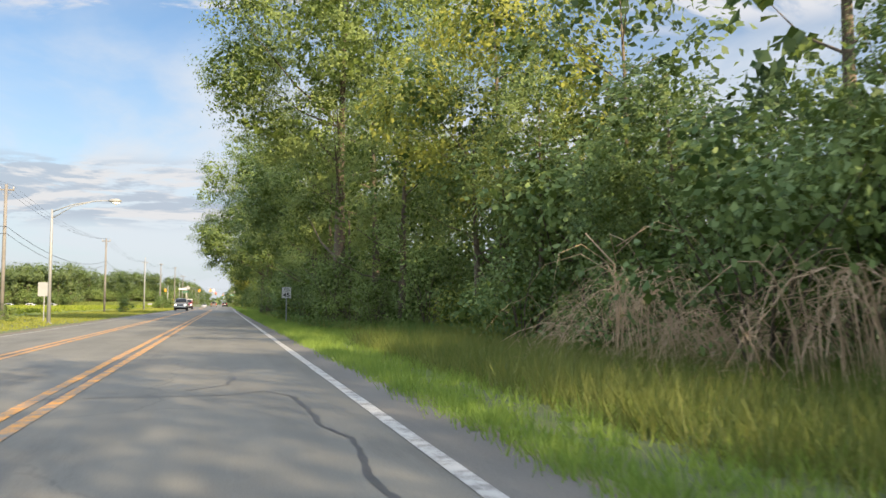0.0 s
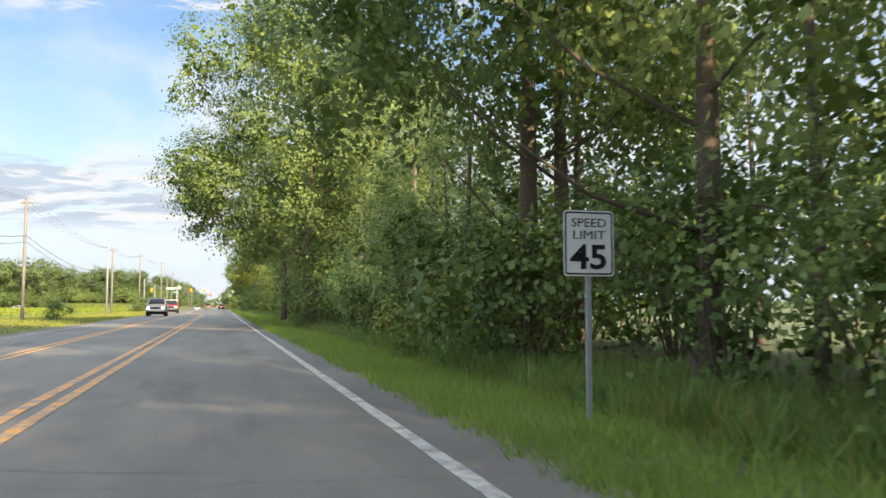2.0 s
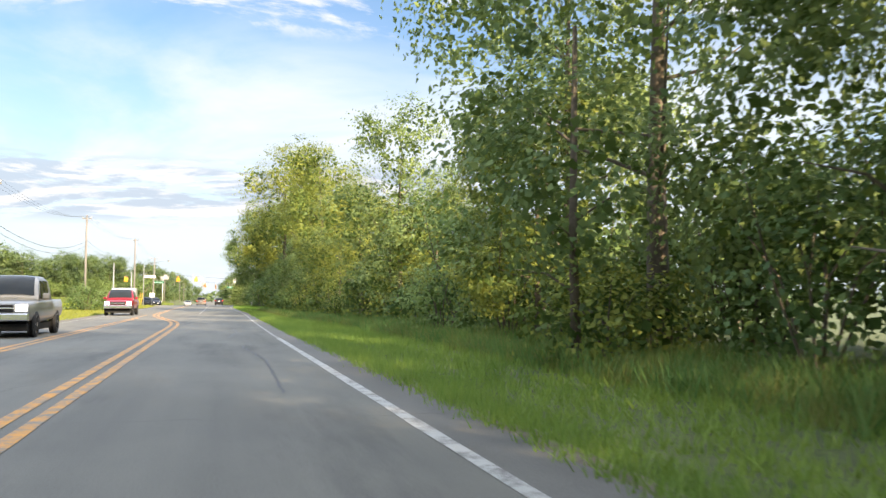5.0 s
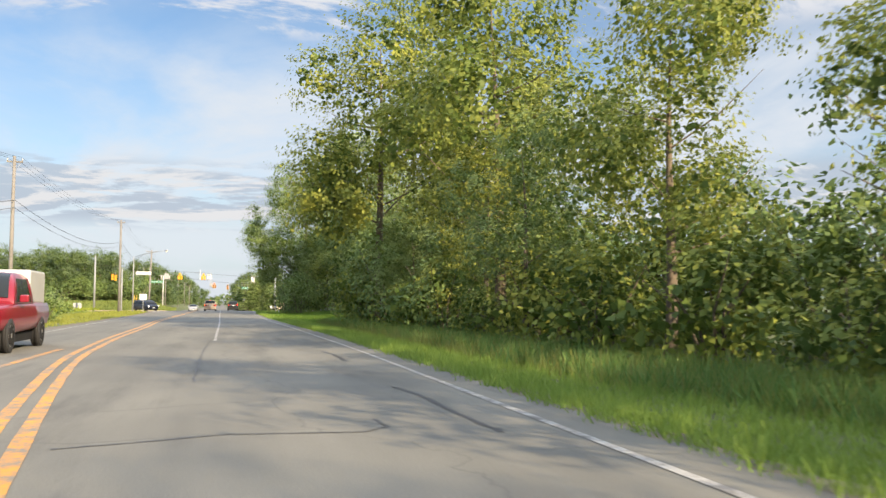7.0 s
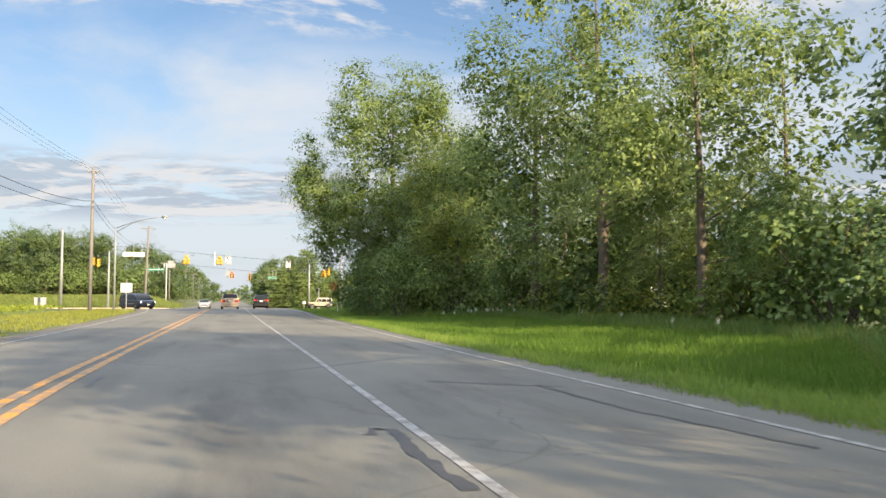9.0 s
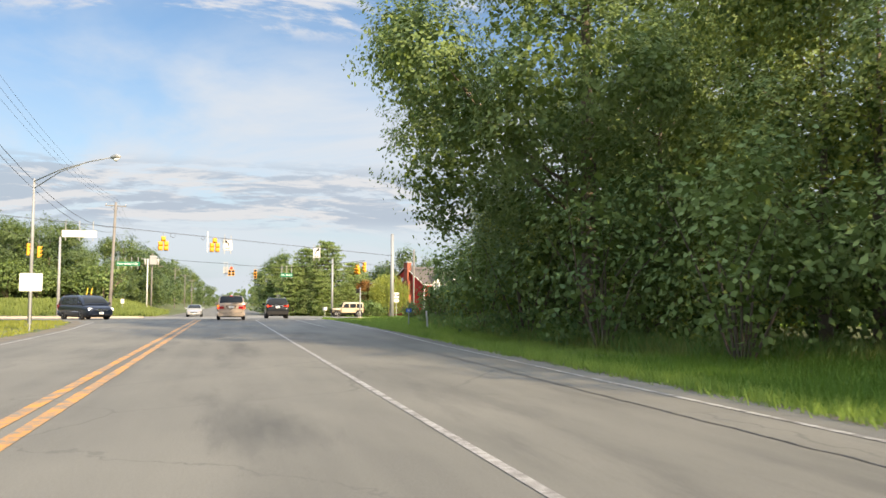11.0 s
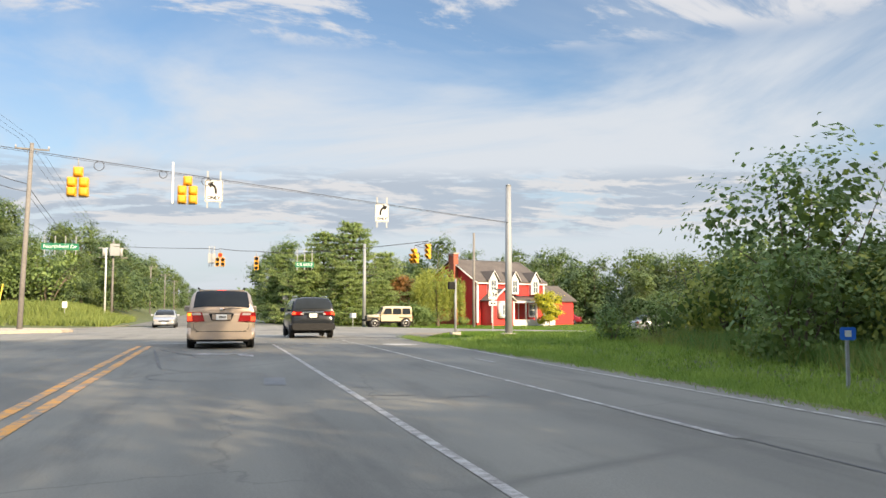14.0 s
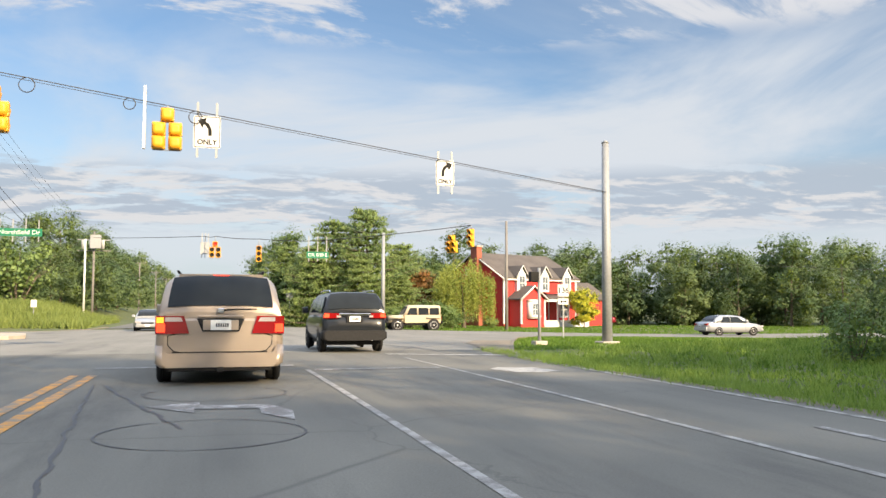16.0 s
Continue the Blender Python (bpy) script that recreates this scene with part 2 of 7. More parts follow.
ASPHALT = asphalt_material("worn_asphalt", ((0.112, 0.107, 0.090), (0.144, 0.137, 0.114), (0.178, 0.168, 0.138)))
SHOULDER = asphalt_material("shoulder_asphalt", ((0.10, 0.094, 0.082), (0.13, 0.122, 0.106), (0.158, 0.148, 0.128)))
CROSS = asphalt_material("cross_paving", ((0.175, 0.165, 0.14), (0.21, 0.198, 0.168), (0.235, 0.22, 0.188)))
TAR = material("crack_sealer", (0.035, 0.033, 0.032), 0.55, spread=0.3, grain=20)
PAINT_WHITE = paint_material("white_road_paint", (0.40, 0.385, 0.35), (0.15, 0.138, 0.122), 0.44)
PAINT_THIN = paint_material("thin_white_paint", (0.33, 0.315, 0.285), (0.14, 0.128, 0.112), 0.475)
PAINT_YELLOW = paint_material("yellow_road_paint", (0.55, 0.235, 0.014), (0.165, 0.145, 0.112), 0.48)
CONCRETE = material("concrete", (0.36, 0.32, 0.27), 0.85, grain=18, bump=0.4)
SOIL = material("verge_soil", (0.060, 0.092, 0.024), 0.95, spread=0.3, grain=6, blotch=0.25, bump=0.6, other=(0.115, 0.125, 0.04))
GRASS = leaf_material("grass_blades", (0.105, 0.195, 0.036), (0.31, 0.40, 0.08), 0.45)
LAWN = leaf_material("lawn_blades", (0.075, 0.155, 0.022), (0.15, 0.235, 0.036), 0.45)
TALLGRASS = leaf_material("tall_grass", (0.10, 0.14, 0.03), (0.30, 0.30, 0.09), 0.4)
FAR_VERGE = leaf_material("far_verge_grass", (0.13, 0.17, 0.028), (0.33, 0.33, 0.07), 0.4)
WEED = leaf_material("rank_weeds", (0.075, 0.155, 0.04), (0.23, 0.34, 0.09), 0.4)
CROP = leaf_material("crop_leaves", (0.16, 0.22, 0.025), (0.36, 0.38, 0.055), 0.4)
LEAF = leaf_material("leaves", (0.105, 0.165, 0.062), (0.32, 0.385, 0.125), 0.42)
LEAF_YELLOW = leaf_material("yellowing_leaves", (0.135, 0.185, 0.042), (0.39, 0.39, 0.08), 0.42)
LEAF_SHRUB = leaf_material("shrub_leaves", (0.095, 0.16, 0.06), (0.29, 0.37, 0.12), 0.42)
LEAF_WOODS = leaf_material("woods_leaves", (0.078, 0.128, 0.058), (0.20, 0.255, 0.105), 0.4)
NEEDLES = leaf_material("pine_needles", (0.105, 0.17, 0.06), (0.31, 0.38, 0.13), 0.4)
# darker leaf tone: the shade inside crowns is put into the colour
SHADE_LEAF = leaf_material("inner_leaves", (0.055, 0.095, 0.025), (0.17, 0.225, 0.05), 0.4)
KERB = material("weathered_kerb", (0.17, 0.145, 0.11), 0.9, spread=0.3, grain=15, bump=0.4)
BARK = material("bark", (0.12, 0.095, 0.07), 0.95, grain=14, bump=0.8)
TWIG = material("dry_twigs", (0.46, 0.33, 0.21), 0.9, grain=12, spread=0.4, bump=0.3)
POLE_WOOD = material("weathered_pole_wood", (0.175, 0.165, 0.155), 0.9, grain=9, bump=0.5)
GALV = material("galvanized_steel", (0.26, 0.27, 0.28), 0.6, 0.2, 0.16, 12, bump=0.1)
WIRE = material("black_cable", (0.03, 0.03, 0.032), 0.6, bump=0)

# ---- building helpers ----
def empty(name, m=None):
    ob = new(name)
    if m is not None:
        ob.matrix_world = m
    return ob


def mesh_from(name, verts, faces, mat, smooth=False):
    me = bpy.data.meshes.new(name)
    me.from_pydata([tuple(v) for v in verts], [], [tuple(f) for f in faces])
    if isinstance(mat, (list, tuple)):
        for one in mat:
            me.materials.append(one)
    else:
        me.materials.append(mat)
    if smooth:
        me.polygons.foreach_set("use_smooth", [True] * len(me.polygons))
    return me


def quads_mesh(name, verts, mat):
    """A mesh of loose quads or triangles from an array (n, 4 or 3, 3)."""
    n, k = np.shape(verts)[:2]
    me = bpy.data.meshes.new(name)
    me.vertices.add(n * k)
    me.vertices.foreach_set("co", np.asarray(verts, np.float32).ravel())
    me.loops.add(n * k)
    me.loops.foreach_set("vertex_index", np.arange(n * k, dtype=np.int32))
    me.polygons.add(n)
    me.polygons.foreach_set("loop_start", np.arange(0, n * k, k, dtype=np.int32))
    me.update()
    me.materials.append(mat)
    return me


def part(name, bm, mat, parent=None, label=""):
    """Links a bmesh (or a mesh) as one mesh object under a thing or a part."""
    if isinstance(bm, bpy.types.Mesh):
        me = bm
    else:
        me = bpy.data.meshes.new(name)
        bmesh.ops.recalc_face_normals(bm, faces=bm.faces)
        bm.to_mesh(me)
        bm.free()
        for one in (mat if isinstance(mat, (list, tuple)) else [mat]):
            me.materials.append(one)
    ob = new(name, me)
    if parent is not None:
        ob.parent = parent
    if label:
        tagged(ob, label)
    return ob


def box(x0, x1, y0, y1, z0, z1, bm=None, bevel=0.0):
    bm = bm or bmesh.new()
    c = ((x0 + x1) / 2, (y0 + y1) / 2, (z0 + z1) / 2)
    made = bmesh.ops.create_cube(bm, size=1, matrix=Matrix.Translation(c) @ Matrix.Diagonal((x1 - x0, y1 - y0, z1 - z0, 1)))
    if bevel:
        edges = list({e for v in made["verts"] for e in v.link_edges})
        bmesh.ops.bevel(bm, geom=edges, offset=bevel, segments=2, affect="EDGES", profile=0.6)
    return bm


def rod(points, radii, seg=8, bm=None, caps=True):
    """A round tube through points; radii: one or one for each."""
    bm = bm or bmesh.new()
    pts = [Vector(p) for p in points]
    if isinstance(radii, (int, float)):
        radii = [radii] * len(pts)
    rings = []
    for i, p in enumerate(pts):
        d = (pts[min(i + 1, len(pts) - 1)] - pts[max(i - 1, 0)]).normalized()
        side = d.orthogonal().normalized() if abs(d.z) > 0.95 else d.cross(Vector((0, 0, 1))).normalized()
        other = d.cross(side)
        rings.append([bm.verts.new(p + (side * math.cos(a) + other * math.sin(a)) * radii[i]) for a in [math.tau * k / seg for k in range(seg)]])
    for a, b in zip(rings, rings[1:]):
        for k in range(seg):
            bm.faces.new((a[k], a[(k + 1) % seg], b[(k + 1) % seg], b[k])).smooth = True
    if caps:
        bm.faces.new(rings[0][::-1])
        bm.faces.new(rings[-1])
    return bm


def plate(outline, thick, bm=None, axis="y"):
    """A flat outline of (x, z) points, as a plate of that thickness towards +y."""
    bm = bm or bmesh.new()
    front = [bm.verts.new((x, 0, z)) for x, z in outline]
    rear = [bm.verts.new((x, thick, z)) for x, z in outline]
    bm.faces.new(front)
    bm.faces.new(rear[::-1])
    n = len(outline)
    for i in range(n):
        bm.faces.new((front[i], rear[i], rear[(i + 1) % n], front[(i + 1) % n]))
    return bm


def rounded(w, h, r, n=4, cx=0.0, cz=0.0):
    out = []
    for sx, sz, a0 in ((1, 1, 0), (-1, 1, 90), (-1, -1, 180), (1, -1, 270)):
        for k in range(n + 1):
            a = radians(a0 + 90 * k / n)
            out.append((cx + sx * (w / 2 - r) + r * math.cos(a), cz + sz * (h / 2 - r) + r * math.sin(a)))
    return out


def lettering(text, size, mat, parent, m, name="lettering", width=None, bold=0.0):
    """Words in the built-in font as a thin mesh, standing in the x-z plane and read from -y."""
    cu = bpy.data.curves.new(name, "FONT")
    cu.body, cu.size, cu.align_x, cu.align_y, cu.extrude, cu.offset, cu.resolution_u = text, size, "CENTER", "CENTER", 0.002, bold, 3
    tmp = bpy.data.objects.new(name, cu)
    scene.collection.objects.link(tmp)
    bpy.context.view_layer.update()
    me = bpy.data.meshes.new_from_object(tmp)
    bpy.data.objects.remove(tmp)
    bpy.data.curves.remove(cu)
    me.materials.clear()
    me.materials.append(mat)
    xs = [v.co.x for v in me.vertices]
    k = width / (max(xs) - min(xs)) if width and xs else 1.0
    me.transform(m @ pose(0, 0, 0, 90) @ Matrix.Diagonal((k, 1, 1, 1)))
    return part(name, me, mat, parent)


def sagging(a, b, sag, n=14):
    a, b = Vector(a), Vector(b)
    return [a.lerp(b, i / n) - Vector((0, 0, sag * 4 * (i / n) * (1 - i / n))) for i in range(n + 1)]


def ribbon(line, width, z, wob=0.0, seed=0):
    """A flat strip along a line of (x, y) points with uneven edges."""
    rng = random.Random(seed)
    verts, faces = [], []
    for i, (x, y) in enumerate(line):
        x0, y0 = line[max(i - 1, 0)]
        x1, y1 = line[min(i + 1, len(line) - 1)]
        d = Vector((x1 - x0, y1 - y0)).normalized()
        w = width / 2 * (1 + rng.uniform(-wob, wob))
        verts += [(x + d.y * w, y - d.x * w, z), (x - d.y * w, y + d.x * w, z)]
        if i:
            k = 2 * i
            faces.append((k - 2, k, k + 1, k - 1))
    return verts, faces


def smooth_line(keys, step=2.0):
    """Points every step metres of y along straight runs between keys (x, y)."""
    ys = np.arange(keys[0][1], keys[-1][1] + 0.01, step)
    xs = np.interp(ys, [k[1] for k in keys], [k[0] for k in keys])
    if len(xs) > 6:
        pad = np.pad(xs, 3, mode="edge")
        xs = np.convolve(pad, np.ones(7) / 7, "valid")
    return list(zip(xs.tolist(), ys.tolist()))

# ---- ground, road and its marks ----
def ease(v):
    v = min(max(v, 0.0), 1.0)
    return v * v * (3 - 2 * v)


def dip(x, y):
    """The land falls a little past the stop lines, more so on the wooded side."""
    return -0.55 * ease((y - 285) / 60) - 0.45 * ease((x - 6) / 30) * ease((y - 300) / 25)


def ground_height(x, y):
    z = -0.05 + dip(x, y)
    # bank at the far left corner
    z += 1.6 * ease((-12.3 - x) / 7) * ease((y - 344) / 12)
    # verge on the wooded side falls a little and rises to the trees
    if 3.0 < x < 40 and y < 300:
        z += 0.10 * math.sin(min((x - 3.0) / 5, 1) * math.pi) * -1 + 0.25 * min(max((x - 7) / 8, 0), 1)
    return z


gx = [-3000, -1200, -500, -250, -160, -110, -80, -60, -45, -36, -30, -26, -23, -20, -18, -16, -14, -12, -10, -9, -6, -2, 1, 2.5, 3.2, 4, 5, 6, 7.5, 9, 11, 14, 18, 24, 32, 45, 70, 120, 300, 900, 3000]
gy = [-3000, -800, -200, -60] + list(range(-30, 282, 6)) + list(range(282, 360, 3)) + list(range(360, 420, 6)) + [440, 470, 520, 600, 800, 1200, 2000, 3500]
gv = [(x, y, ground_height(x, y)) for y in gy for x in gx]
nx = len(gx)
gf = [(j * nx + i, j * nx + i + 1, (j + 1) * nx + i + 1, (j + 1) * nx + i) for j in range(len(gy) - 1) for i in range(nx - 1)]
ground = new("ground", mesh_from("ground", gv, gf, SOIL, True))
tagged(ground, "green and straw-coloured grassy ground beside the road", "ground", kind="structure")

RIGHT_EDGE = [(2.35, -60), (2.35, 140), (2.55, 165), (2.75, 185), (2.45, 215), (2.75, 250), (3.3, 262), (3.75, 280), (3.7, 294), (4.3, 300)]
LEFT_EDGE = [(-7.7, -60), (-7.7, 100), (-8.1, 170), (-8.9, 200), (-9.3, 240), (-10.4, 272), (-11.6, 284), (-13.0, 289.5), (-14.0, 293), (-21, 300)]


def road_slab(name, left, right, z0, z1, mat, label, step=3.0, drop=0.0):
    l, r = smooth_line(left, step), smooth_line(right, step)
    n = min(len(l), len(r))
    v, f = [], []
    for i in range(n):
        a, b = dip(*l[i]) + drop, dip(*r[i]) + drop
        v += [(*l[i], z0 + a), (*l[i], z1 + a), (*r[i], z1 + b), (*r[i], z0 + b)]
        if i:
            a, b = 4 * (i - 1), 4 * i
            for k in range(3):
                f.append((a + k, b + k, b + k + 1, a + k + 1))
    ob = new(name, mesh_from(name, v, f, mat))
    return tagged(ob, label, "road", kind="structure")


road_slab("road", LEFT_EDGE, RIGHT_EDGE, -0.3, 0.0, ASPHALT, "worn grey asphalt road with sealed cracks")
# darker paved shoulder along the wooded side
v, f = ribbon(smooth_line([(1.96, -58), (1.96, 120), (1.9, 140)], 1.5), 0.62, 0.004, 0.12, 3)
tagged(new("shoulder", mesh_from("shoulder", v, f, SHOULDER)), "narrow dark asphalt shoulder beside the white line", "shoulder", kind="structure")

EDGE_DIRT = material("edge_dirt", (0.13, 0.108, 0.075), 0.95, spread=0.4, grain=14, blotch=1.2, bump=0.6)
v, f = ribbon(smooth_line([(x + 0.02, y) for x, y in RIGHT_EDGE], 0.35), 0.26, 0.002, 0.75, 8)
tagged(new("verge_dirt", mesh_from("verge_dirt", [(p[0], p[1], p[2] + dip(p[0], p[1])) for p in v], f, EDGE_DIRT)), "brown dirt and crumbs along the edge of the asphalt", "dirt", kind="structure")
v, f = ribbon(smooth_line([(x - 0.08, y) for x, y in LEFT_EDGE if y < 290], 0.9), 0.5, 0.002, 0.6, 9)
tagged(new("verge_dirt", mesh_from("verge_dirt", [(p[0], p[1], p[2] + dip(p[0], p[1])) for p in v], f, EDGE_DIRT)), "brown dirt and crumbs along the edge of the asphalt", "dirt", kind="structure")

# crossing street, laid across the main road's end, and the road beyond it
CORNER = [(3.75, 292), (3.85, 295.5), (4.7, 298.6), (6.2, 302.7), (8.3, 308.2), (10.3, 313), (13, 316.8), (17, 318.8), (24, 319.8), (60, 320.3), (160, 320.3)]
GRIT = material("sandy_grit", (0.19, 0.155, 0.11), 0.95, spread=0.35, grain=25, blotch=1.5, bump=0.5)
LEFT_CORNER = [(-10.4, 272), (-11.6, 284), (-14.0, 292), (-19, 297.5), (-26, 299.5), (-60, 300), (-160, 300)]


def near_side(x):
    if x > 3.8:
        return float(np.interp(x, [k[0] for k in CORNER], [k[1] for k in CORNER]))
    if x < -10.4:
        return float(np.interp(-x, [-k[0] for k in LEFT_CORNER], [k[1] for k in LEFT_CORNER]))
    return 297.0


def far_side(x):
    return float(np.interp(x, [-160, -30, -16, -11.5, 3.5, 8, 14, 30, 160], [333, 333, 335, 341, 347, 338, 335.2, 334.6, 334.6]))


v, f = [], []
xs = [-160, -120, -90, -60, -40, -30, -26, -22, -19, -16.5, -14, -12.8, -11.6, -10.9, -10.4, -9, -6, -3, 0, 2.5, 4.1, 4.3, 4.75, 5.2, 6, 7, 8.5, 10, 12, 14, 17, 20, 26, 34, 45, 60, 90, 140, 160]
CROSS_ROWS = 7
for i, x in enumerate(xs):
    lo, hi = near_side(x), far_side(x)
    for k in range(CROSS_ROWS):
        y = lo + (hi - lo) * k / (CROSS_ROWS - 1)
        v.append((x, y, -0.004 + dip(x, y)))
    if i:
        for k in range(CROSS_ROWS - 1):
            a, b = CROSS_ROWS * (i - 1) + k, CROSS_ROWS * i + k
            f.append((a, b, b + 1, a + 1))
tagged(new("cross_street", mesh_from("cross_street", v, f, CROSS)), "pale worn paving of the crossing street", "road", kind="structure")


def kerb(name, line, label, w=0.12, h=0.02):
    """A raised concrete kerb along a line of (x, y) points."""
    n = len(line)
    verts, faces = [], []
    for i, (x, y) in enumerate(line):
        x0, y0 = line[max(i - 1, 0)]
        x1, y1 = line[min(i + 1, n - 1)]
        d = Vector((x1 - x0, y1 - y0)).normalized()
        z = dip(x, y)
        for o, t in ((0, -0.2), (0, h - 0.02), (0.02, h), (w, h), (w, -0.2)):
            verts.append((x + d.y * o, y - d.x * o, z + t))
        if i:
            a, b = 5 * (i - 1), 5 * i
            for k in range(4):
                faces.append((a + k, b + k, b + k + 1, a + k + 1))
    faces += [(0, 1, 2, 3, 4), tuple(5 * (n - 1) + k for k in (4, 3, 2, 1, 0))]
    tagged(new(name, mesh_from(name, verts, faces, KERB)), label, "kerb", kind="structure")


kerb("kerb", [(x + 0.02, y) for x, y in CORNER[1:7]], "low brownish concrete kerb round the grassy corner")
kerb("kerb", [(-11.1, 350), (-11.6, 342.6), (-13.2, 337.4), (-16.5, 335.2), (-30, 333.2), (-70, 333.1)], "pale concrete kerb of the far corner")
PAVING = material("tan_concrete_paving", (0.40, 0.335, 0.255), 0.9, spread=0.22, grain=10, blotch=0.5, bump=0.3)
# raised concrete island on the left arm of the crossing
isl = [(-11.3, 318.6), (-11.6, 316.6), (-14.0, 313.6), (-48, 309.5), (-48, 328.0), (-16.0, 329.0), (-12.4, 324.5)]
bm = bmesh.new()
rows = [[bm.verts.new((x, y, z + dip(x, y))) for x, y in isl] for z in (-0.15, 0.14)]
bm.faces.new(rows[1])
for k in range(len(isl)):
    bm.faces.new((rows[0][k], rows[0][(k + 1) % len(isl)], rows[1][(k + 1) % len(isl)], rows[1][k]))
bmesh.ops.recalc_face_normals(bm, faces=bm.faces)
me = bpy.data.meshes.new("traffic_island")
bm.to_mesh(me)
me.materials.append(PAVING)
tagged(new("traffic_island", me), "raised tan concrete traffic island", "traffic island", kind="structure")
road_slab("far_road", [(-11.2, 345), (-10.0, 400), (-8.5, 560), (-8.5, 1500)], [(3.2, 345), (1.8, 400), (1.8, 560), (1.8, 1500)], -0.3, 0.0, ASPHALT, "grey asphalt road going on past the crossing", 20.0, -0.005)


def stripe(name, keys, width, mat, label, gaps=None, step=1.5, z=0.006):
    """A painted line as thin strips; gaps: (paint, gap) in metres."""
    line = smooth_line(keys, step)
    runs = [line]
    if gaps:
        runs, y = [], keys[0][1]
        while y < keys[-1][1]:
            runs.append([p for p in line if y <= p[1] <= y + gaps[0]])
            y += sum(gaps)
    verts, faces = [], []
    for k, run in enumerate(runs):
        if len(run) > 1:
            a, b = ribbon(run, width, z, 0.10, k)
            faces += [tuple(i + len(verts) for i in q) for q in b]
            verts += [(p[0], p[1], p[2] + dip(p[0], p[1])) for p in a]
    return tagged(new(name, mesh_from(name, verts, faces, mat)), label, "road marking", kind="structure")


YELLOW = [(-1.84, -58), (-1.84, 148), (-2.1, 155), (-3.3, 164), (-4.2, 172), (-4.62, 182), (-4.85, 198), (-5.17, 208), (-5.17, 266), (-5.17, 292.5)]
for off in (0.0, -0.30):
    stripe("yellow_line", [(x + off, y) for x, y in YELLOW], 0.155, PAINT_YELLOW, "worn yellow centre line on the asphalt", step=1.0)
stripe("yellow_line", [(-4.35, -58), (-4.45, 60), (-4.75, 100), (-4.85, 165)], 0.155, PAINT_YELLOW, "worn yellow line of the opposite lane")
stripe("yellow_line", [(-4.62, -58), (-4.72, 60), (-5.02, 100), (-5.12, 165), (-5.2, 176)], 0.155, PAINT_YELLOW, "worn yellow line of the opposite lane")
stripe("white_line", [(1.58, -58), (1.6, 135)], 0.145, PAINT_WHITE, "worn white edge line", step=1.0)
stripe("white_line", [(1.6, 135), (1.6, 140), (1.75, 158), (2.0, 175), (1.95, 195), (1.75, 210), (1.95, 240), (2.35, 256), (2.95, 266), (3.25, 282), (3.6, 293), (4.2, 298)], 0.10, PAINT_THIN, "worn white edge line", step=1.0)
stripe("white_line", [(-7.25, -58), (-7.25, 100), (-7.6, 170), (-8.3, 200), (-8.8, 240), (-9.8, 270), (-11, 284)], 0.10, PAINT_THIN, "worn white edge line")
stripe("white_line", [(-1.50, 180), (-1.42, 205), (-1.53, 240), (-1.53, 293.4)], 0.095, PAINT_THIN, "solid white line between the lanes")
stripe("white_line", [(1.15, 272), (1.15, 297)], 0.09, PAINT_THIN, "solid white line of the turning lane")

# ---- plants ----
def leaves_at(rng, centres, spread, per, size, droop=0.0, flat=0.6, long=1.5, hearts=None):
    """Leaf quads scattered round centres: an array (n, 4, 3). Leaves turn away from the hearts of their boughs, towards the light."""
    n = len(centres) * per
    c = np.repeat(centres, per, axis=0) + rng.normal(0, 1, (n, 3)) * np.repeat(spread, per)[:, None] * np.array([1, 1, flat])
    if hearts is None:
        nrm = rng.normal(0, 1, (n, 3)) + np.array([0, 0, 0.7])
    else:
        away = c - np.repeat(hearts, per, axis=0)
        away /= np.linalg.norm(away, axis=1)[:, None] + 1e-9
        nrm = rng.normal(0, 0.36, (n, 3)) + away * 1.1 + np.array([0, 0, 0.35])
    nrm /= np.linalg.norm(nrm, axis=1)[:, None]
    d = rng.normal(0, 1, (n, 3)) - np.array([0, 0, droop])
    d -= nrm * (d * nrm).sum(1)[:, None]
    d /= np.linalg.norm(d, axis=1)[:, None] + 1e-9
    s = np.cross(nrm, d)
    size = size * rng.uniform(0.6, 1.35, n)[:, None]
    tip, side = d * size * long * 0.5, s * size * 0.5
    fold = nrm * size * 0.18
    return np.stack([c - tip, c + side - fold, c + tip, c - side - fold], 1)


def crown_lobes(rng, height, radius, low, lumps=13):
    """The big rounded masses of an uneven crown: (x, y, z, r)."""
    lobes = []
    for k in range(lumps):
        s = rng.uniform(0.05, 0.92)
        a = rng.uniform(0, math.tau)
        reach = radius * (0.72 * math.sin(math.pi * (0.14 + 0.78 * s)) ** 0.8)
        lobes.append((reach * math.cos(a), reach * math.sin(a), low + (height - low) * s, radius * rng.uniform(0.20, 0.42) * min(1.0, (18 / lumps) ** 0.4)))
    lobes.append((0, 0, height - radius * 0.45, radius * 0.45))
    lobes.append((0, 0, low + (height - low) * 0.45, radius * 0.62))
    return lobes


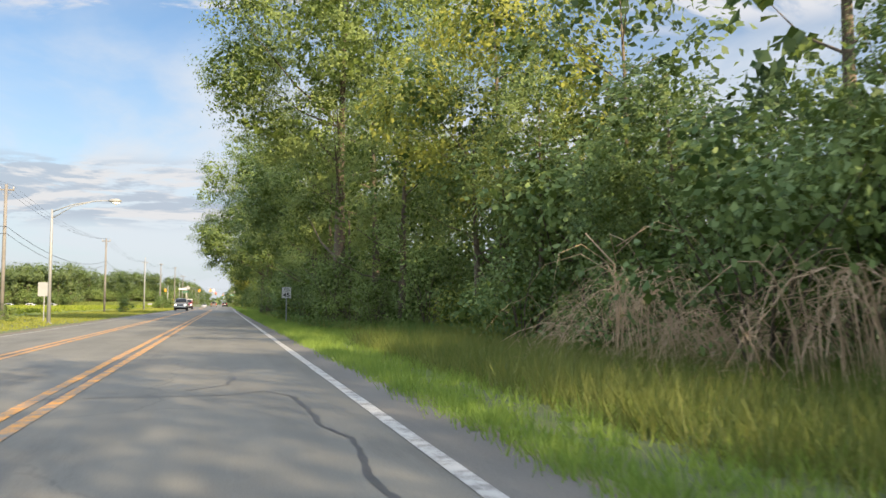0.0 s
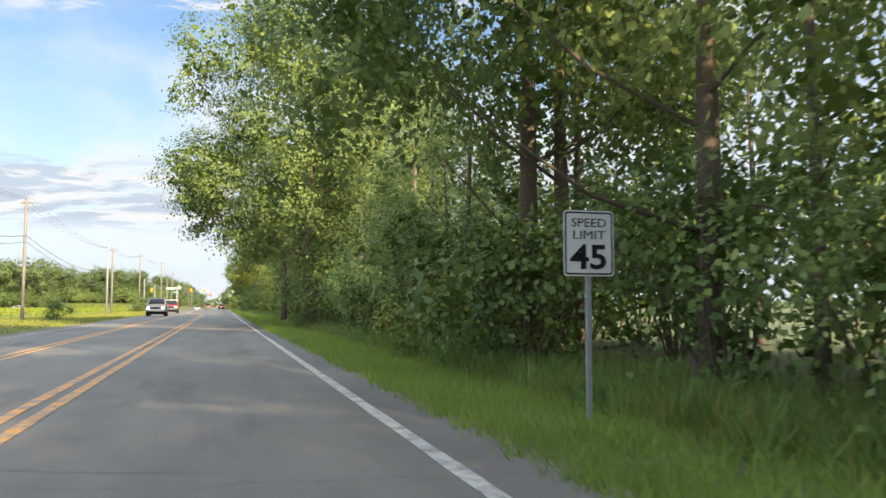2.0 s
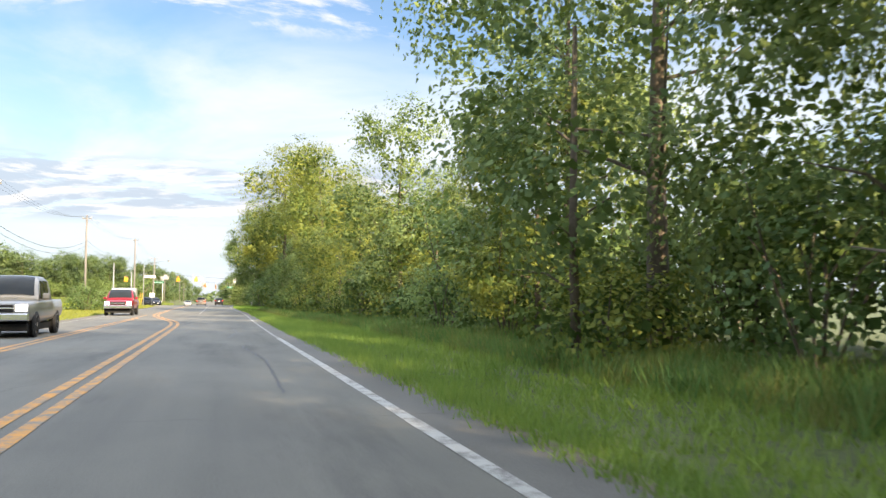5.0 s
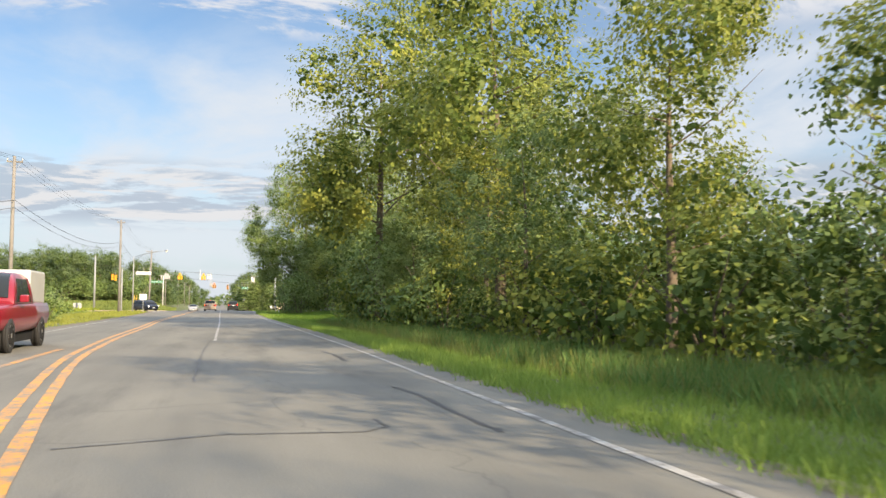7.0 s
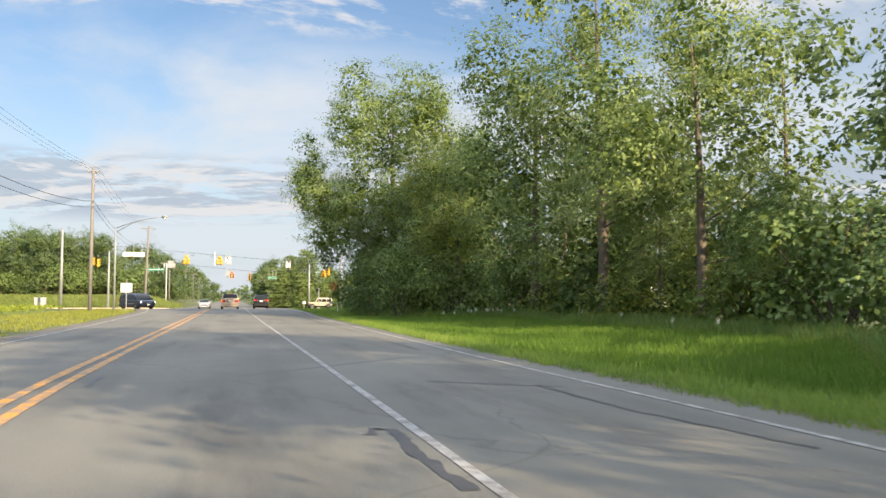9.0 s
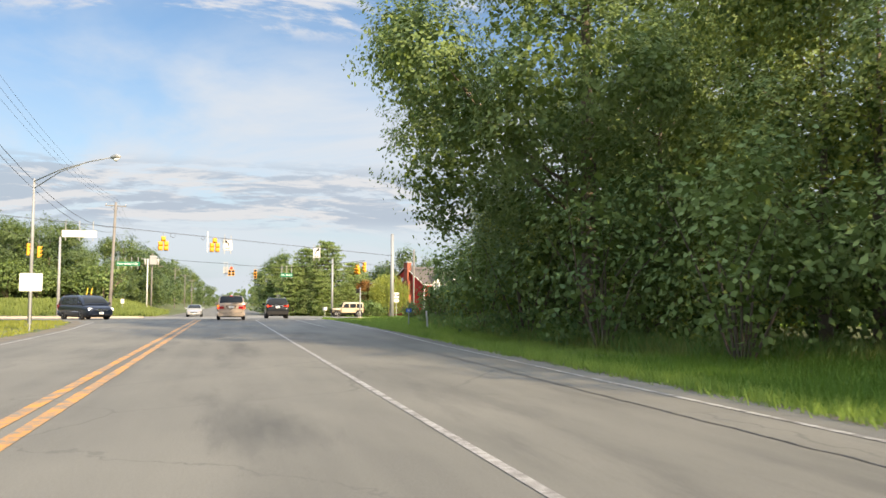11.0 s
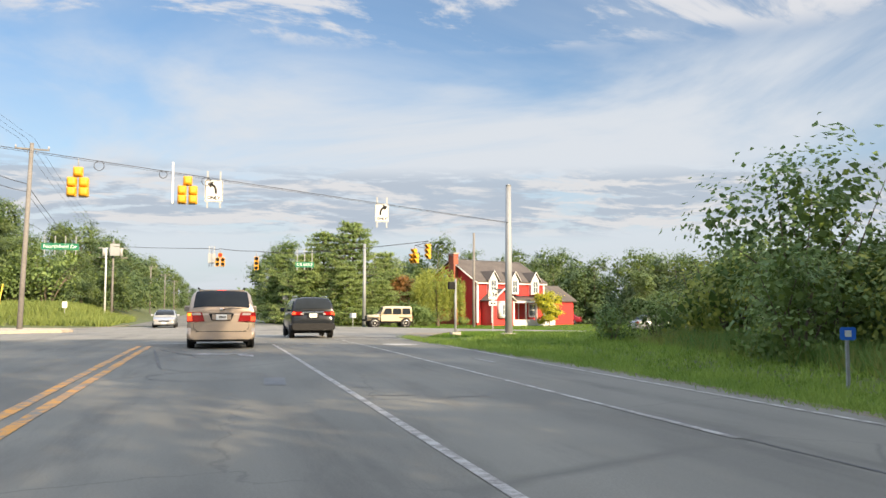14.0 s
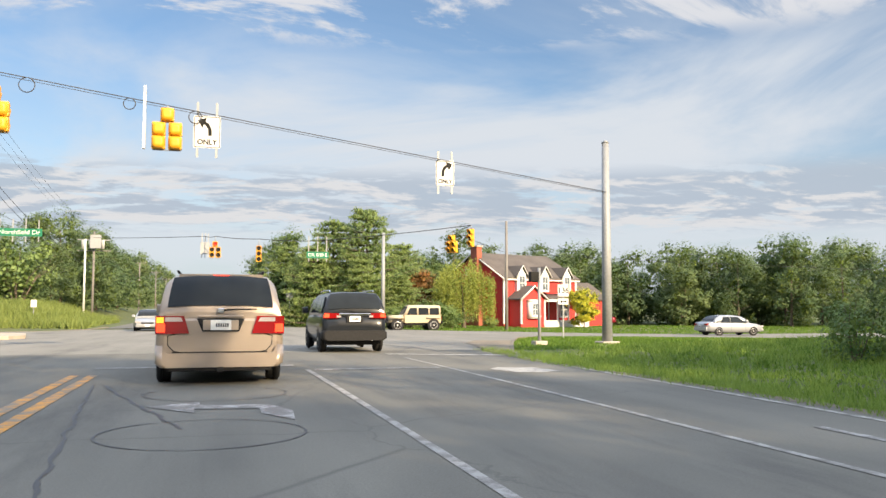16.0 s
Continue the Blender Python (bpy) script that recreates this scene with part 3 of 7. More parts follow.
def crown_centres(rng, n, lobes, low):
    """Clump centres on the lobes, most of them near the outside."""
    weight = np.array([l[3] ** 2 for l in lobes])
    lob = np.array(lobes)[rng.choice(len(lobes), n, p=weight / weight.sum())]
    d = rng.normal(0, 1, (n, 3))
    d /= np.linalg.norm(d, axis=1)[:, None]
    # a few sprays stand out past the rest and make the outline ragged
    r = lob[:, 3] * rng.uniform(0.45, 1.0, n) ** 0.45 * (1 + 0.04 * rng.normal(0, 1, n)) * np.where(rng.random(n) < 0.07, rng.uniform(1.1, 1.4, n), 1.0)
    c = lob[:, :3] + d * r[:, None] * np.array([1, 1, 1.12])
    c[:, 2] = np.clip(c[:, 2], low * 0.85 + 0.1, None)
    return c, lob[:, :3] - np.array([0, 0, 0.25]) * lob[:, 3:4]


def shade_mass(rng, lobes, low, leaf, count):
    """Broad sprays deep inside a crown, behind its outer leaves; their dark colour paints its inner shade."""
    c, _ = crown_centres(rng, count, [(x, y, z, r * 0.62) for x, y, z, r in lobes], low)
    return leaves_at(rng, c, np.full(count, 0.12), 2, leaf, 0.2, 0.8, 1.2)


def trunk_mesh(rng, height, girth, limbs=7, radius=3.0, low=2.0):
    bm = bmesh.new()
    lean = (rng.uniform(-0.4, 0.4), rng.uniform(-0.4, 0.4))
    spine = [(lean[0] * s * s + 0.06 * math.sin(7 * s), lean[1] * s * s, height * 0.85 * s - 0.3 * (s == 0)) for s in (0, 0.08, 0.25, 0.45, 0.7, 1.0)]
    rod(spine, [girth * 1.35, girth, girth * 0.85, girth * 0.65, girth * 0.4, girth * 0.08], 8, bm)
    for k in range(limbs):
        s = rng.uniform(0.18, 0.85)
        z = height * 0.85 * s
        a = rng.uniform(0, math.tau)
        reach = radius * rng.uniform(0.6, 0.95) * (1 - 0.5 * s)
        p0 = Vector((lean[0] * s * s, lean[1] * s * s, z))
        p2 = p0 + Vector((math.cos(a) * reach, math.sin(a) * reach, reach * rng.uniform(0.3, 0.9)))
        p1 = p0.lerp(p2, 0.5) + Vector((0, 0, -0.08 * reach))
        g = girth * 0.27 * (1 - 0.5 * s)
        rod([p0, p1, p2], [g, g * 0.7, g * 0.15], 5, bm, False)
    return bm


def tree(name, seed, height, radius, low, clumps, per, leaf, mat, girth=0.2, clump=0.55, droop=0.3, lumps=14, inner=12):
    """A tree at the origin: trunk with limbs, and a crown of leaves."""
    rng = np.random.default_rng(seed)
    root = empty(name)
    part("trunk", trunk_mesh(rng, height, girth, 8, radius, low), BARK, root)
    lobes = crown_lobes(rng, height, radius, low, lumps)
    c, heart = crown_centres(rng, clumps, lobes, low)
    q = leaves_at(rng, c, clump * rng.uniform(0.5, 1.2, clumps), per, leaf, droop, hearts=heart)
    c, heart = crown_centres(rng, clumps, [(x, y, z, r * 0.84) for x, y, z, r in lobes], low)
    q = np.concatenate([q, leaves_at(rng, c, clump * rng.uniform(0.4, 0.9, clumps), inner, leaf * 1.15, droop, hearts=heart)])
    # darkened sprays paint the shade in the heart of the crown
    part("inner_crown", quads_mesh("inner_crown", shade_mass(rng, lobes, low, min(max(0.22, leaf * 1.9), 0.4), int(clumps * (2.6 if leaf < 0.2 else 1.4))), SHADE_LEAF), SHADE_LEAF, root)
    part("crown", quads_mesh("crown", q, mat), mat, root)
    return root


def shrub(name, seed, height, radius, clumps, per, leaf, mat, clump=0.3):
    rng = np.random.default_rng(seed)
    root = empty(name)
    bm = bmesh.new()
    for k in range(9):
        a, r = rng.uniform(0, math.tau), radius * rng.uniform(0.2, 0.8)
        rod([(0.1 * math.cos(a), 0.1 * math.sin(a), -0.1), (r * 0.5 * math.cos(a), r * 0.5 * math.sin(a), height * 0.45), (r * math.cos(a + 0.3), r * math.sin(a + 0.3), height * rng.uniform(0.6, 0.95))], [0.03, 0.02, 0.006], 5, bm, False)
    part("stem", bm, BARK, root)
    lobes = crown_lobes(rng, height, radius, 0.15, 6)
    c, heart = crown_centres(rng, clumps, lobes, 0.15)
    # the bush's inner shade, painted as darker leaves
    part("inner_leaves", quads_mesh("inner_leaves", shade_mass(rng, lobes, 0.0, 0.17, 200), SHADE_LEAF), SHADE_LEAF, root)
    c[:, 2] = np.abs(c[:, 2])
    part("leaves", quads_mesh("leaves", leaves_at(rng, c, clump * rng.uniform(0.6, 1.3, clumps), per, leaf, 0.2, hearts=heart), mat), mat, root)
    return root


def planted(kinds, spots, label, category, group):
    """The first spots take the models themselves, the rest take copies."""
    used = set()
    for k, (which, x, y, s, turn) in enumerate(spots):
        m = pose(x, y, ground_height(x, y), 0, 0, turn) @ Matrix.Diagonal((s, s, s, 1))
        src = kinds[which]
        if which not in used:
            used.add(which)
            ob = src
            later.append((src, m))
        else:
            ob = copy_thing(src, m)
            ob.scale = (s, s, s)
        tagged(ob, label[which] if isinstance(label, (list, tuple)) else label, category, group)
    for src, m in later:
        src.matrix_basis = m
    later.clear()


later = []
rnd = random.Random(5)

# the wood along the right side: tall trees in front, more behind
front = [tree("tree", 11, 17.5, 6.0, 2.2, 380, 38, 0.115, LEAF, 0.26, 0.42),
         tree("tree", 12, 14.0, 5.2, 1.6, 300, 34, 0.12, LEAF_YELLOW, 0.22, 0.4),
         tree("tree", 13, 15.5, 5.6, 1.8, 330, 36, 0.115, LEAF, 0.24, 0.42),
         tree("tree", 14, 11.0, 4.6, 1.0, 250, 36, 0.115, LEAF_YELLOW, 0.16, 0.36),
         tree("tree", 15, 12.5, 5.0, 1.2, 280, 36, 0.115, LEAF, 0.18, 0.38),
         tree("tree", 16, 17.5, 8.6, 3.2, 1500, 40, 0.095, LEAF, 0.34, 0.34, 0.3, 64, 16),
         tree("tree", 17, 21.0, 7.8, 8.8, 1250, 40, 0.088, LEAF, 0.32, 0.34, 0.4, 46),
         tree("tree", 18, 17.0, 5.6, 5.4, 520, 30, 0.13, LEAF_YELLOW, 0.24, 0.42, 0.3, 20)]


def wood_edge(y):
    return float(np.interp(y, [-20, 22, 34, 44, 90, 102, 155, 165, 203, 212, 240, 247, 255, 275, 290, 298], [11.0, 10.8, 9.6, 7.2, 7.0, 8.6, 8.6, 7.4, 6.6, 13.0, 13.5, 9.8, 8.8, 10.2, 12.6, 15.5]))


def tall(y):
    """How tall the edge of the wood stands."""
    # kept high behind the start, out of view, to shade the road
    return float(np.interp(y, [-20, 0, 5, 22, 30, 40, 62, 68, 84, 92, 100, 112, 128, 134, 146, 152, 176, 185, 204, 210, 240, 250, 262, 272, 282], [0.95, 0.95, 0.42, 0.42, 0.6, 0.9, 0.9, 0.5, 0.55, 1.0, 0.9, 0.8, 0.85, 0.48, 0.48, 0.66, 0.6, 0.36, 0.34, 0.36, 0.38, 0.7, 0.7, 0.5, 0.42]))


spots, y = [], -12.0
while y < 280:
    which = rnd.choice([0, 0, 2, 2, 4, 1]) if y < 125 else rnd.choice([1, 3, 3, 4, 1, 2])
    spots.append((which, wood_edge(y) + rnd.uniform(-0.6, 1.2), y, tall(y) * rnd.uniform(0.88, 1.1), rnd.uniform(0, 360)))
    y += rnd.uniform(5.8, 8.2)
# the great trees that lean out over the road
# those at x about 13, y 223 to 239, are added to shade the road
spots += [(1, 10.6, 31.0, 1.05, 30), (0, 13.0, 231.0, 1.02, 10), (2, 13.4, 223.5, 0.85, 95), (2, 12.8, 239.0, 1.0, 200), (6, 6.2, 47.0, 1.14, 40), (2, 6.4, 61.0, 1.0, 150), (5, 4.75, 91.0, 1.12, 260), (2, 4.9, 112.0, 0.98, 60), (2, 9.5, 131.5, 0.85, 20), (4, 8.4, 149.5, 0.82, 0), (7, 6.4, 195.0, 1.0, 140), (1, 8.8, 183.0, 1.06, 75), (3, 9.8, 188.5, 1.05, 40), (5, 8.7, 258.5, 1.06, 300), (0, 10.8, 247.5, 0.6, 120), (2, 15.5, 264.0, 0.75, 80), (2, 11.0, 272.0, 0.5, 200)]
planted(front, spots, ["tall broad-leaved tree with dark green leaves", "broad-leaved tree with yellowing leaves", "tall green tree at the edge of the wood", "small tree with yellow-green leaves", "bushy green tree at the edge of the wood", "great spreading tree whose boughs hang over the road", "very tall tree with a high crown leaning over the road", "tall tree with a high crown of yellowing leaves"], "tree", "trees along the road")

rear = [tree("tree", 21, 17.0, 5.5, 0.6, 130, 14, 0.24, LEAF_WOODS, 0.22, 0.6), tree("tree", 22, 14.0, 5.5, 0.4, 120, 14, 0.24, LEAF_WOODS, 0.2, 0.6)]
# the first nine stand unseen behind the start, added to cast road shade
spots, y = [(k % 2, 7.5 + 1.3 * (k % 3), -66.0 + 6.6 * k, 0.95 + 0.05 * (k % 4), 47 * k) for k in range(9)], -14.0
while y < 278:
    open_edge = 204 < y < 246 or y < 34
    back = rnd.uniform(2.5, 4.5) if open_edge else rnd.uniform(5.5, 8)
    # taller at the open stretches, so that their shadows reach the road
    spots.append((rnd.randrange(2), wood_edge(y) + back, y, max(tall(y), 0.7 if y < 4 else 1.15 if y < 34 else 0.85 if open_edge else 0.0) * rnd.uniform(0.65, 0.9), rnd.uniform(0, 360)))
    y += rnd.uniform(8.0, 11.0)
# unseen trees added behind the corner to shade its grass
spots += [(k % 2, x, y, 0.9, 61 * k) for k, (x, y) in enumerate([(19, 266), (25, 262), (31, 268), (38, 264), (17, 276), (23, 273), (29, 277), (36, 274), (44, 270)])]
planted(rear, spots, "green tree standing deeper in the wood", "tree", "trees in the wood")

bushes = [shrub("bush", 31, 2.6, 1.9, 85, 18, 0.092, LEAF_SHRUB), shrub("bush", 32, 3.4, 2.2, 100, 19, 0.095, LEAF_SHRUB, 0.35), shrub("bush", 33, 1.9, 1.6, 70, 16, 0.09, LEAF_YELLOW)]
spots, y = [], -10.0
while y < 292:
    x = wood_edge(y) - (rnd.uniform(0.4, 1.8) if y < 140 else rnd.uniform(-0.5, 0.7)) if y > 24 else rnd.uniform(7.5, 9.0)
    spots.append((rnd.choice([0, 1, 1, 2] if y < 140 else [2, 2, 1, 0, 2]), x, y, (rnd.uniform(0.7, 1.15) if y < 140 else rnd.uniform(0.9, 1.5)), rnd.uniform(0, 360)))
    if rnd.random() < 0.9:
        spots.append((rnd.choice([0, 1]), x + 3.6, y + 1.2, rnd.uniform(1.0, 1.4), rnd.uniform(0, 360)))
    y += rnd.uniform(3.4, 5.2)
thick = shrub("bush", 34, 3.6, 2.6, 80, 13, 0.15, LEAF_SHRUB, 0.4)
deep = []
y = -10.0
while y < 284:
    deep.append((0, wood_edge(y) + rnd.uniform(3.5, 5.5), y, rnd.uniform(0.9, 1.35), rnd.uniform(0, 360)))
    y += rnd.uniform(3.2, 4.6)
for k in range(26):
    deep.append((0, -22.0 - 2.6 * k + rnd.uniform(-0.8, 0.8), (368.0 if k < 16 else 360.0) + rnd.uniform(-2, 2), rnd.uniform(1.3, 1.8), 53 * k))
for k in range(38):
    deep.append((0, -58.0 - 4.2 * k + rnd.uniform(-1, 1), 345.0 + rnd.uniform(-2, 2), rnd.uniform(1.5, 2.0), 71 * k))
planted([thick], deep, "dense green undergrowth bush inside the wood", "bush", "undergrowth of the wood")
spots += [(1, 11 + 2 * rnd.random(), -4 + 3.2 * k, rnd.uniform(1.3, 1.8), 70 * k) for k in range(10)]
spots += [(1, 5.0, 87.5, 1.1, 30), (0, 5.2, 93.5, 1.2, 90), (1, 5.7, 45.0, 1.1, 150), (0, 5.4, 60.0, 1.2, 200), (1, 6.9, 247.0, 1.2, 20), (1, 6.6, 253.0, 1.3, 80), (0, 7.0, 260.0, 1.4, 170), (1, 7.4, 266.0, 1.2, 220)]
planted(bushes, spots, ["green bush at the edge of the wood", "tall green bush at the edge of the wood", "low yellowish bush at the edge of the wood"], "bush", "bushes along the road")

# woods on the far left, past the crossing
far = [tree("tree", 41, 12.0, 5.4, 0.0, 230, 14, 0.24, LEAF_WOODS, 0.2, 0.46, inner=7, lumps=22), tree("tree", 42, 10.0, 5.2, 0.0, 220, 14, 0.24, LEAF_WOODS, 0.18, 0.46, inner=7, lumps=22), tree("tree", 43, 11.5, 5.4, 0.0, 330, 30, 0.15, LEAF_WOODS, 0.2, 0.42, inner=8, lumps=22)]
spots = []
for x, y in [(-26, 352), (-32, 358), (-39, 356), (-46, 360), (-53, 358), (-60, 362), (-67, 360), (-75, 363), (-83, 361), (-91, 365), (-100, 363), (-110, 367), (-121, 366), (-29, 368), (-36, 371), (-44, 373), (-52, 374), (-61, 376), (-70, 378), (-80, 379), (-92, 381), (-105, 383),
             (-20, 363), (-20.5, 374), (-21, 386), (-22, 399), (-23.5, 414), (-24.5, 430), (-25, 446), (-24, 462), (-23, 480), (-21, 500), (-18, 523), (-17, 552), (-16, 590), (-15, 640), (-14, 700)]:
    spots.append((2 if y < 400 and x > -62 else rnd.randrange(2), x + rnd.uniform(-1.5, 1.5), y + 17 + rnd.uniform(-1.5, 1.5), rnd.uniform(1.1, 1.35) if x < -30 else rnd.uniform(0.62, 0.8) if y < 367 else rnd.uniform(0.85, 1.1), rnd.uniform(0, 360)))
for x, y in [(10, 388), (11, 400), (12, 414), (11, 430), (12, 450), (11, 475), (12, 505), (12, 540), (12, 590), (12, 650), (13, 720), (2, 900), (-6, 920), (9, 880)]:
    spots.append((rnd.randrange(2), x + rnd.uniform(-1.5, 1.5), y + rnd.uniform(-1.5, 1.5), rnd.uniform(0.75, 1.0), rnd.uniform(0, 360)))
for x, y in [(46, 372), (52, 366), (58, 368), (63, 362), (69, 363), (75, 358), (82, 360), (50, 380), (60, 378), (70, 374), (80, 372), (26, 392), (33, 396), (41, 392), (44, 384), (38, 386), (48, 386), (54, 372), (65, 370), (90, 354), (100, 356)]:
    spots.append((rnd.randrange(2), x, y, rnd.uniform(0.75, 1.0), rnd.uniform(0, 360)))
for k in range(22):
    x = -64 - 7.0 * k
    spots.append((rnd.randrange(2), x + rnd.uniform(-2, 2), 352 + rnd.uniform(-3, 3), rnd.uniform(1.15, 1.4), rnd.uniform(0, 360)))
for (w, x, y, k, a) in [q for q in spots if q[2] < 480]:
    spots.append((w if w < 2 else 1, x + rnd.uniform(2.5, 4.5), y + rnd.uniform(2, 5), k * rnd.uniform(0.8, 1.0), a + 77))
planted(far, spots, "green tree in the distant wood", "tree", "distant trees")


# grass of the verges: blades in tufts
def grass(name, seed, area, count, height, mat, label, width=0.012, blades=5):
    rng = np.random.default_rng(seed)
    xy = area(rng, count)
    z = np.array([ground_height(a, b) for a, b in xy])
    base = np.repeat(np.column_stack([xy, z]), blades, axis=0)
    n = len(base)
    base[:, :2] += rng.normal(0, 0.09, (n, 2))
    a = rng.uniform(0, math.tau, n)
    h = height * rng.uniform(0.45, 1.25, n)
    side = np.column_stack([np.cos(a), np.sin(a), np.zeros(n)]) * width * rng.uniform(0.7, 1.5, n)[:, None]
    lean = np.column_stack([rng.normal(0, 0.42, n), rng.normal(0, 0.42, n), np.ones(n)]) * h[:, None]
    q = np.stack([base + side, base + lean, base - side], 1)
    ob = new(name, quads_mesh(name, q, mat))
    return tagged(ob, label, "grass", kind="stuff")


def strip(x0, x1, y0, y1, edge=None, back=None, near=None):
    def pick(rng, n):
        y = rng.uniform(y0, y1, n)
        s = rng.uniform(0, 1, n)
        lo = np.interp(y, [k[1] for k in edge], [k[0] for k in edge]) + x0 if edge else x0
        hi = np.array([wood_edge(v) for v in y]) + x1 if edge else x1
        if not edge:
            hi = np.minimum(x1, np.interp(y, [k[1] for k in LEFT_EDGE], [k[0] for k in LEFT_EDGE]) - 0.7)
        if back:
            lo = np.maximum(lo, hi - back)
        if near:
            hi = lo + near * rng.uniform(0.3, 1.0, n)
        return np.column_stack([lo + (hi - lo) * s, y])
    return pick


grass("verge_grass", 51, strip(-0.12, 0.5, -4, 300, RIGHT_EDGE), 34000, 0.19, GRASS, "bright green grass on the verge", 0.010, 10)
grass("verge_fringe", 60, strip(-0.16, 0.0, 2, 300, RIGHT_EDGE, None, 0.9), 9000, 0.23, GRASS, "ragged fringe of green and straw grass at the edge of the asphalt", 0.008, 9)
grass("tall_grass", 52, strip(1.6, 0.2, -8, 290, RIGHT_EDGE, 3.2), 12000, 0.46, TALLGRASS, "tall seeding grass before the wood", 0.009, 9)
grass("weeds", 57, strip(1.9, -0.3, -6, 288, RIGHT_EDGE, 2.6), 9000, 0.5, WEED, "rank green weeds before the trees", 0.016, 9)
grass("straw_grass", 59, strip(1.4, 0.0, -6, 26, RIGHT_EDGE), 5000, 0.58, TALLGRASS, "tall straw-coloured grass before the brush", 0.008, 9)
grass("left_verge_grass", 53, strip(-17.5, -8.6, -8, 290), 17000, 0.14, FAR_VERGE, "short yellow-green grass on the far verge", 0.022, 4)


def corner(rng, n):
    x = rng.uniform(4, 44, n)
    y = rng.uniform(262, 322, n)
    keep = (y < np.interp(x, [k[0] for k in CORNER], [k[1] for k in CORNER]) - 0.3) & (x > np.interp(y, [k[1] for k in RIGHT_EDGE], [k[0] for k in RIGHT_EDGE]) + 0.1)
    return np.column_stack([x, y])[keep]


grass("corner_grass", 54, corner, 46000, 0.085, LAWN, "mown green grass on the street corner", 0.026, 5)


def clearing(rng, n):
    y = rng.uniform(206, 248, n)
    return np.column_stack([np.interp(y, [206, 212, 240, 248], [4.5, 3.0, 3.2, 3.4]) + rng.uniform(0, 1, n) * 8.0, y])


grass("clearing_grass", 58, clearing, 11000, 0.26, LAWN, "lush green grass in the gap of the wood", 0.014, 9)


def bank(rng, n):
    x, y = rng.uniform(-62, -12.4, n), rng.uniform(345.5, 372, n)
    return np.column_stack([x, y])


BANK = leaf_material("bank_grass", (0.10, 0.15, 0.04), (0.27, 0.31, 0.085), 0.4)
grass("bank_grass", 55, bank, 14000, 0.75, BANK, "tall yellow-green grass on the bank", 0.05, 4)


def lawn(rng, n):
    return np.column_stack([rng.uniform(12, 70, n), rng.uniform(336, 368, n)])


grass("lawn_grass", 56, lawn, 9000, 0.12, LAWN, "mown lawn before the red house", 0.04, 4)


# crop field on the left
def field(rng, n):
    x = -18 - rng.uniform(0, 1, n) ** 1.6 * 130
    return np.column_stack([x, rng.uniform(-5, 280, n)])


fv, ff = [], []
fxs, fys = list(range(-420, -16, 12)) + [-17.5], list(range(-20, 290, 10))
for yy in fys:
    for xx in fxs:
        fv.append((xx, yy, 0.34 + 0.10 * noise.noise((xx * 0.3, yy * 0.3, 0)) if xx < -18 else -0.1))
for j in range(len(fys) - 1):
    for i in range(len(fxs) - 1):
        a = j * len(fxs) + i
        ff.append((a, a + 1, a + 1 + len(fxs), a + len(fxs)))
tagged(new("crop_field", mesh_from("crop_field", fv, ff, CROP, True)), "yellow-green field of low crops", "field", kind="stuff")
rng = np.random.default_rng(61)
xy = field(rng, 46000)
cc = np.column_stack([xy, np.full(len(xy), 0.36)])
tagged(new("crop_leaves", quads_mesh("crop_leaves", leaves_at(rng, cc, np.full(len(cc), 0.18), 2, 0.15), CROP)), "yellow-green crop leaves in the field", "crop", kind="stuff")

# woods along the horizon
rng = np.random.default_rng(71)
n = 9000
hx = rng.uniform(-900, 700, n)
hy = 760 + 0.12 * np.abs(hx) + rng.uniform(0, 40, n)
hz = rng.uniform(0, 1, n) * (8.5 + 2.5 * np.sin(hx * 0.05) + 2.0 * np.sin(hx * 0.13))
keep = (np.abs(hx + 3) > 14) | (hy > 785)
cc = np.column_stack([hx, hy, hz])[keep]
tagged(new("distant_wood", quads_mesh("distant_wood", leaves_at(rng, cc, np.full(len(cc), 1.2), 2, 2.4), LEAF_WOODS)), "dark green woods along the horizon", "woods", kind="stuff")

# ---- poles, wires, signals and signs ----
YELLOW_PAINT = material("signal_yellow", (0.60, 0.29, 0.010), 0.5, spread=0.12, grain=6, bump=0.05)
SIGN_WHITE = material("sign_white", (0.57, 0.57, 0.56), 0.5, spread=0.06, grain=5, bump=0)
SIGN_BLACK = material("sign_black", (0.015, 0.015, 0.015), 0.5, bump=0)
SIGN_BLACK.node_tree.nodes["Principled BSDF"].inputs["Specular IOR Level"].default_value = 0.1
SIGN_GREEN = material("sign_green", (0.0, 0.135, 0.066), 0.6, spread=0.08, grain=4, bump=0)
SIGN_BLUE = material("sign_blue", (0.02, 0.12, 0.50), 0.45, spread=0.08, grain=4, bump=0)
SIGN_BACK = material("bare_aluminium", (0.27, 0.28, 0.29), 0.6, 0.2, 0.1, 8, bump=0.05)
RED_LENS = glow_material("lit_red_lens", (1.0, 0.02, 0.01), 0.75)
DARK_LENS = material("dark_lens", (0.02, 0.02, 0.02), 0.25, bump=0)
LAMP_GLASS = material("lamp_glass", (0.75, 0.75, 0.72), 0.2, bump=0)
INSULATOR = material("insulator_porcelain", (0.35, 0.33, 0.32), 0.3, bump=0)
CAN_GREY = material("transformer_grey", (0.33, 0.33, 0.32), 0.5, bump=0.05)


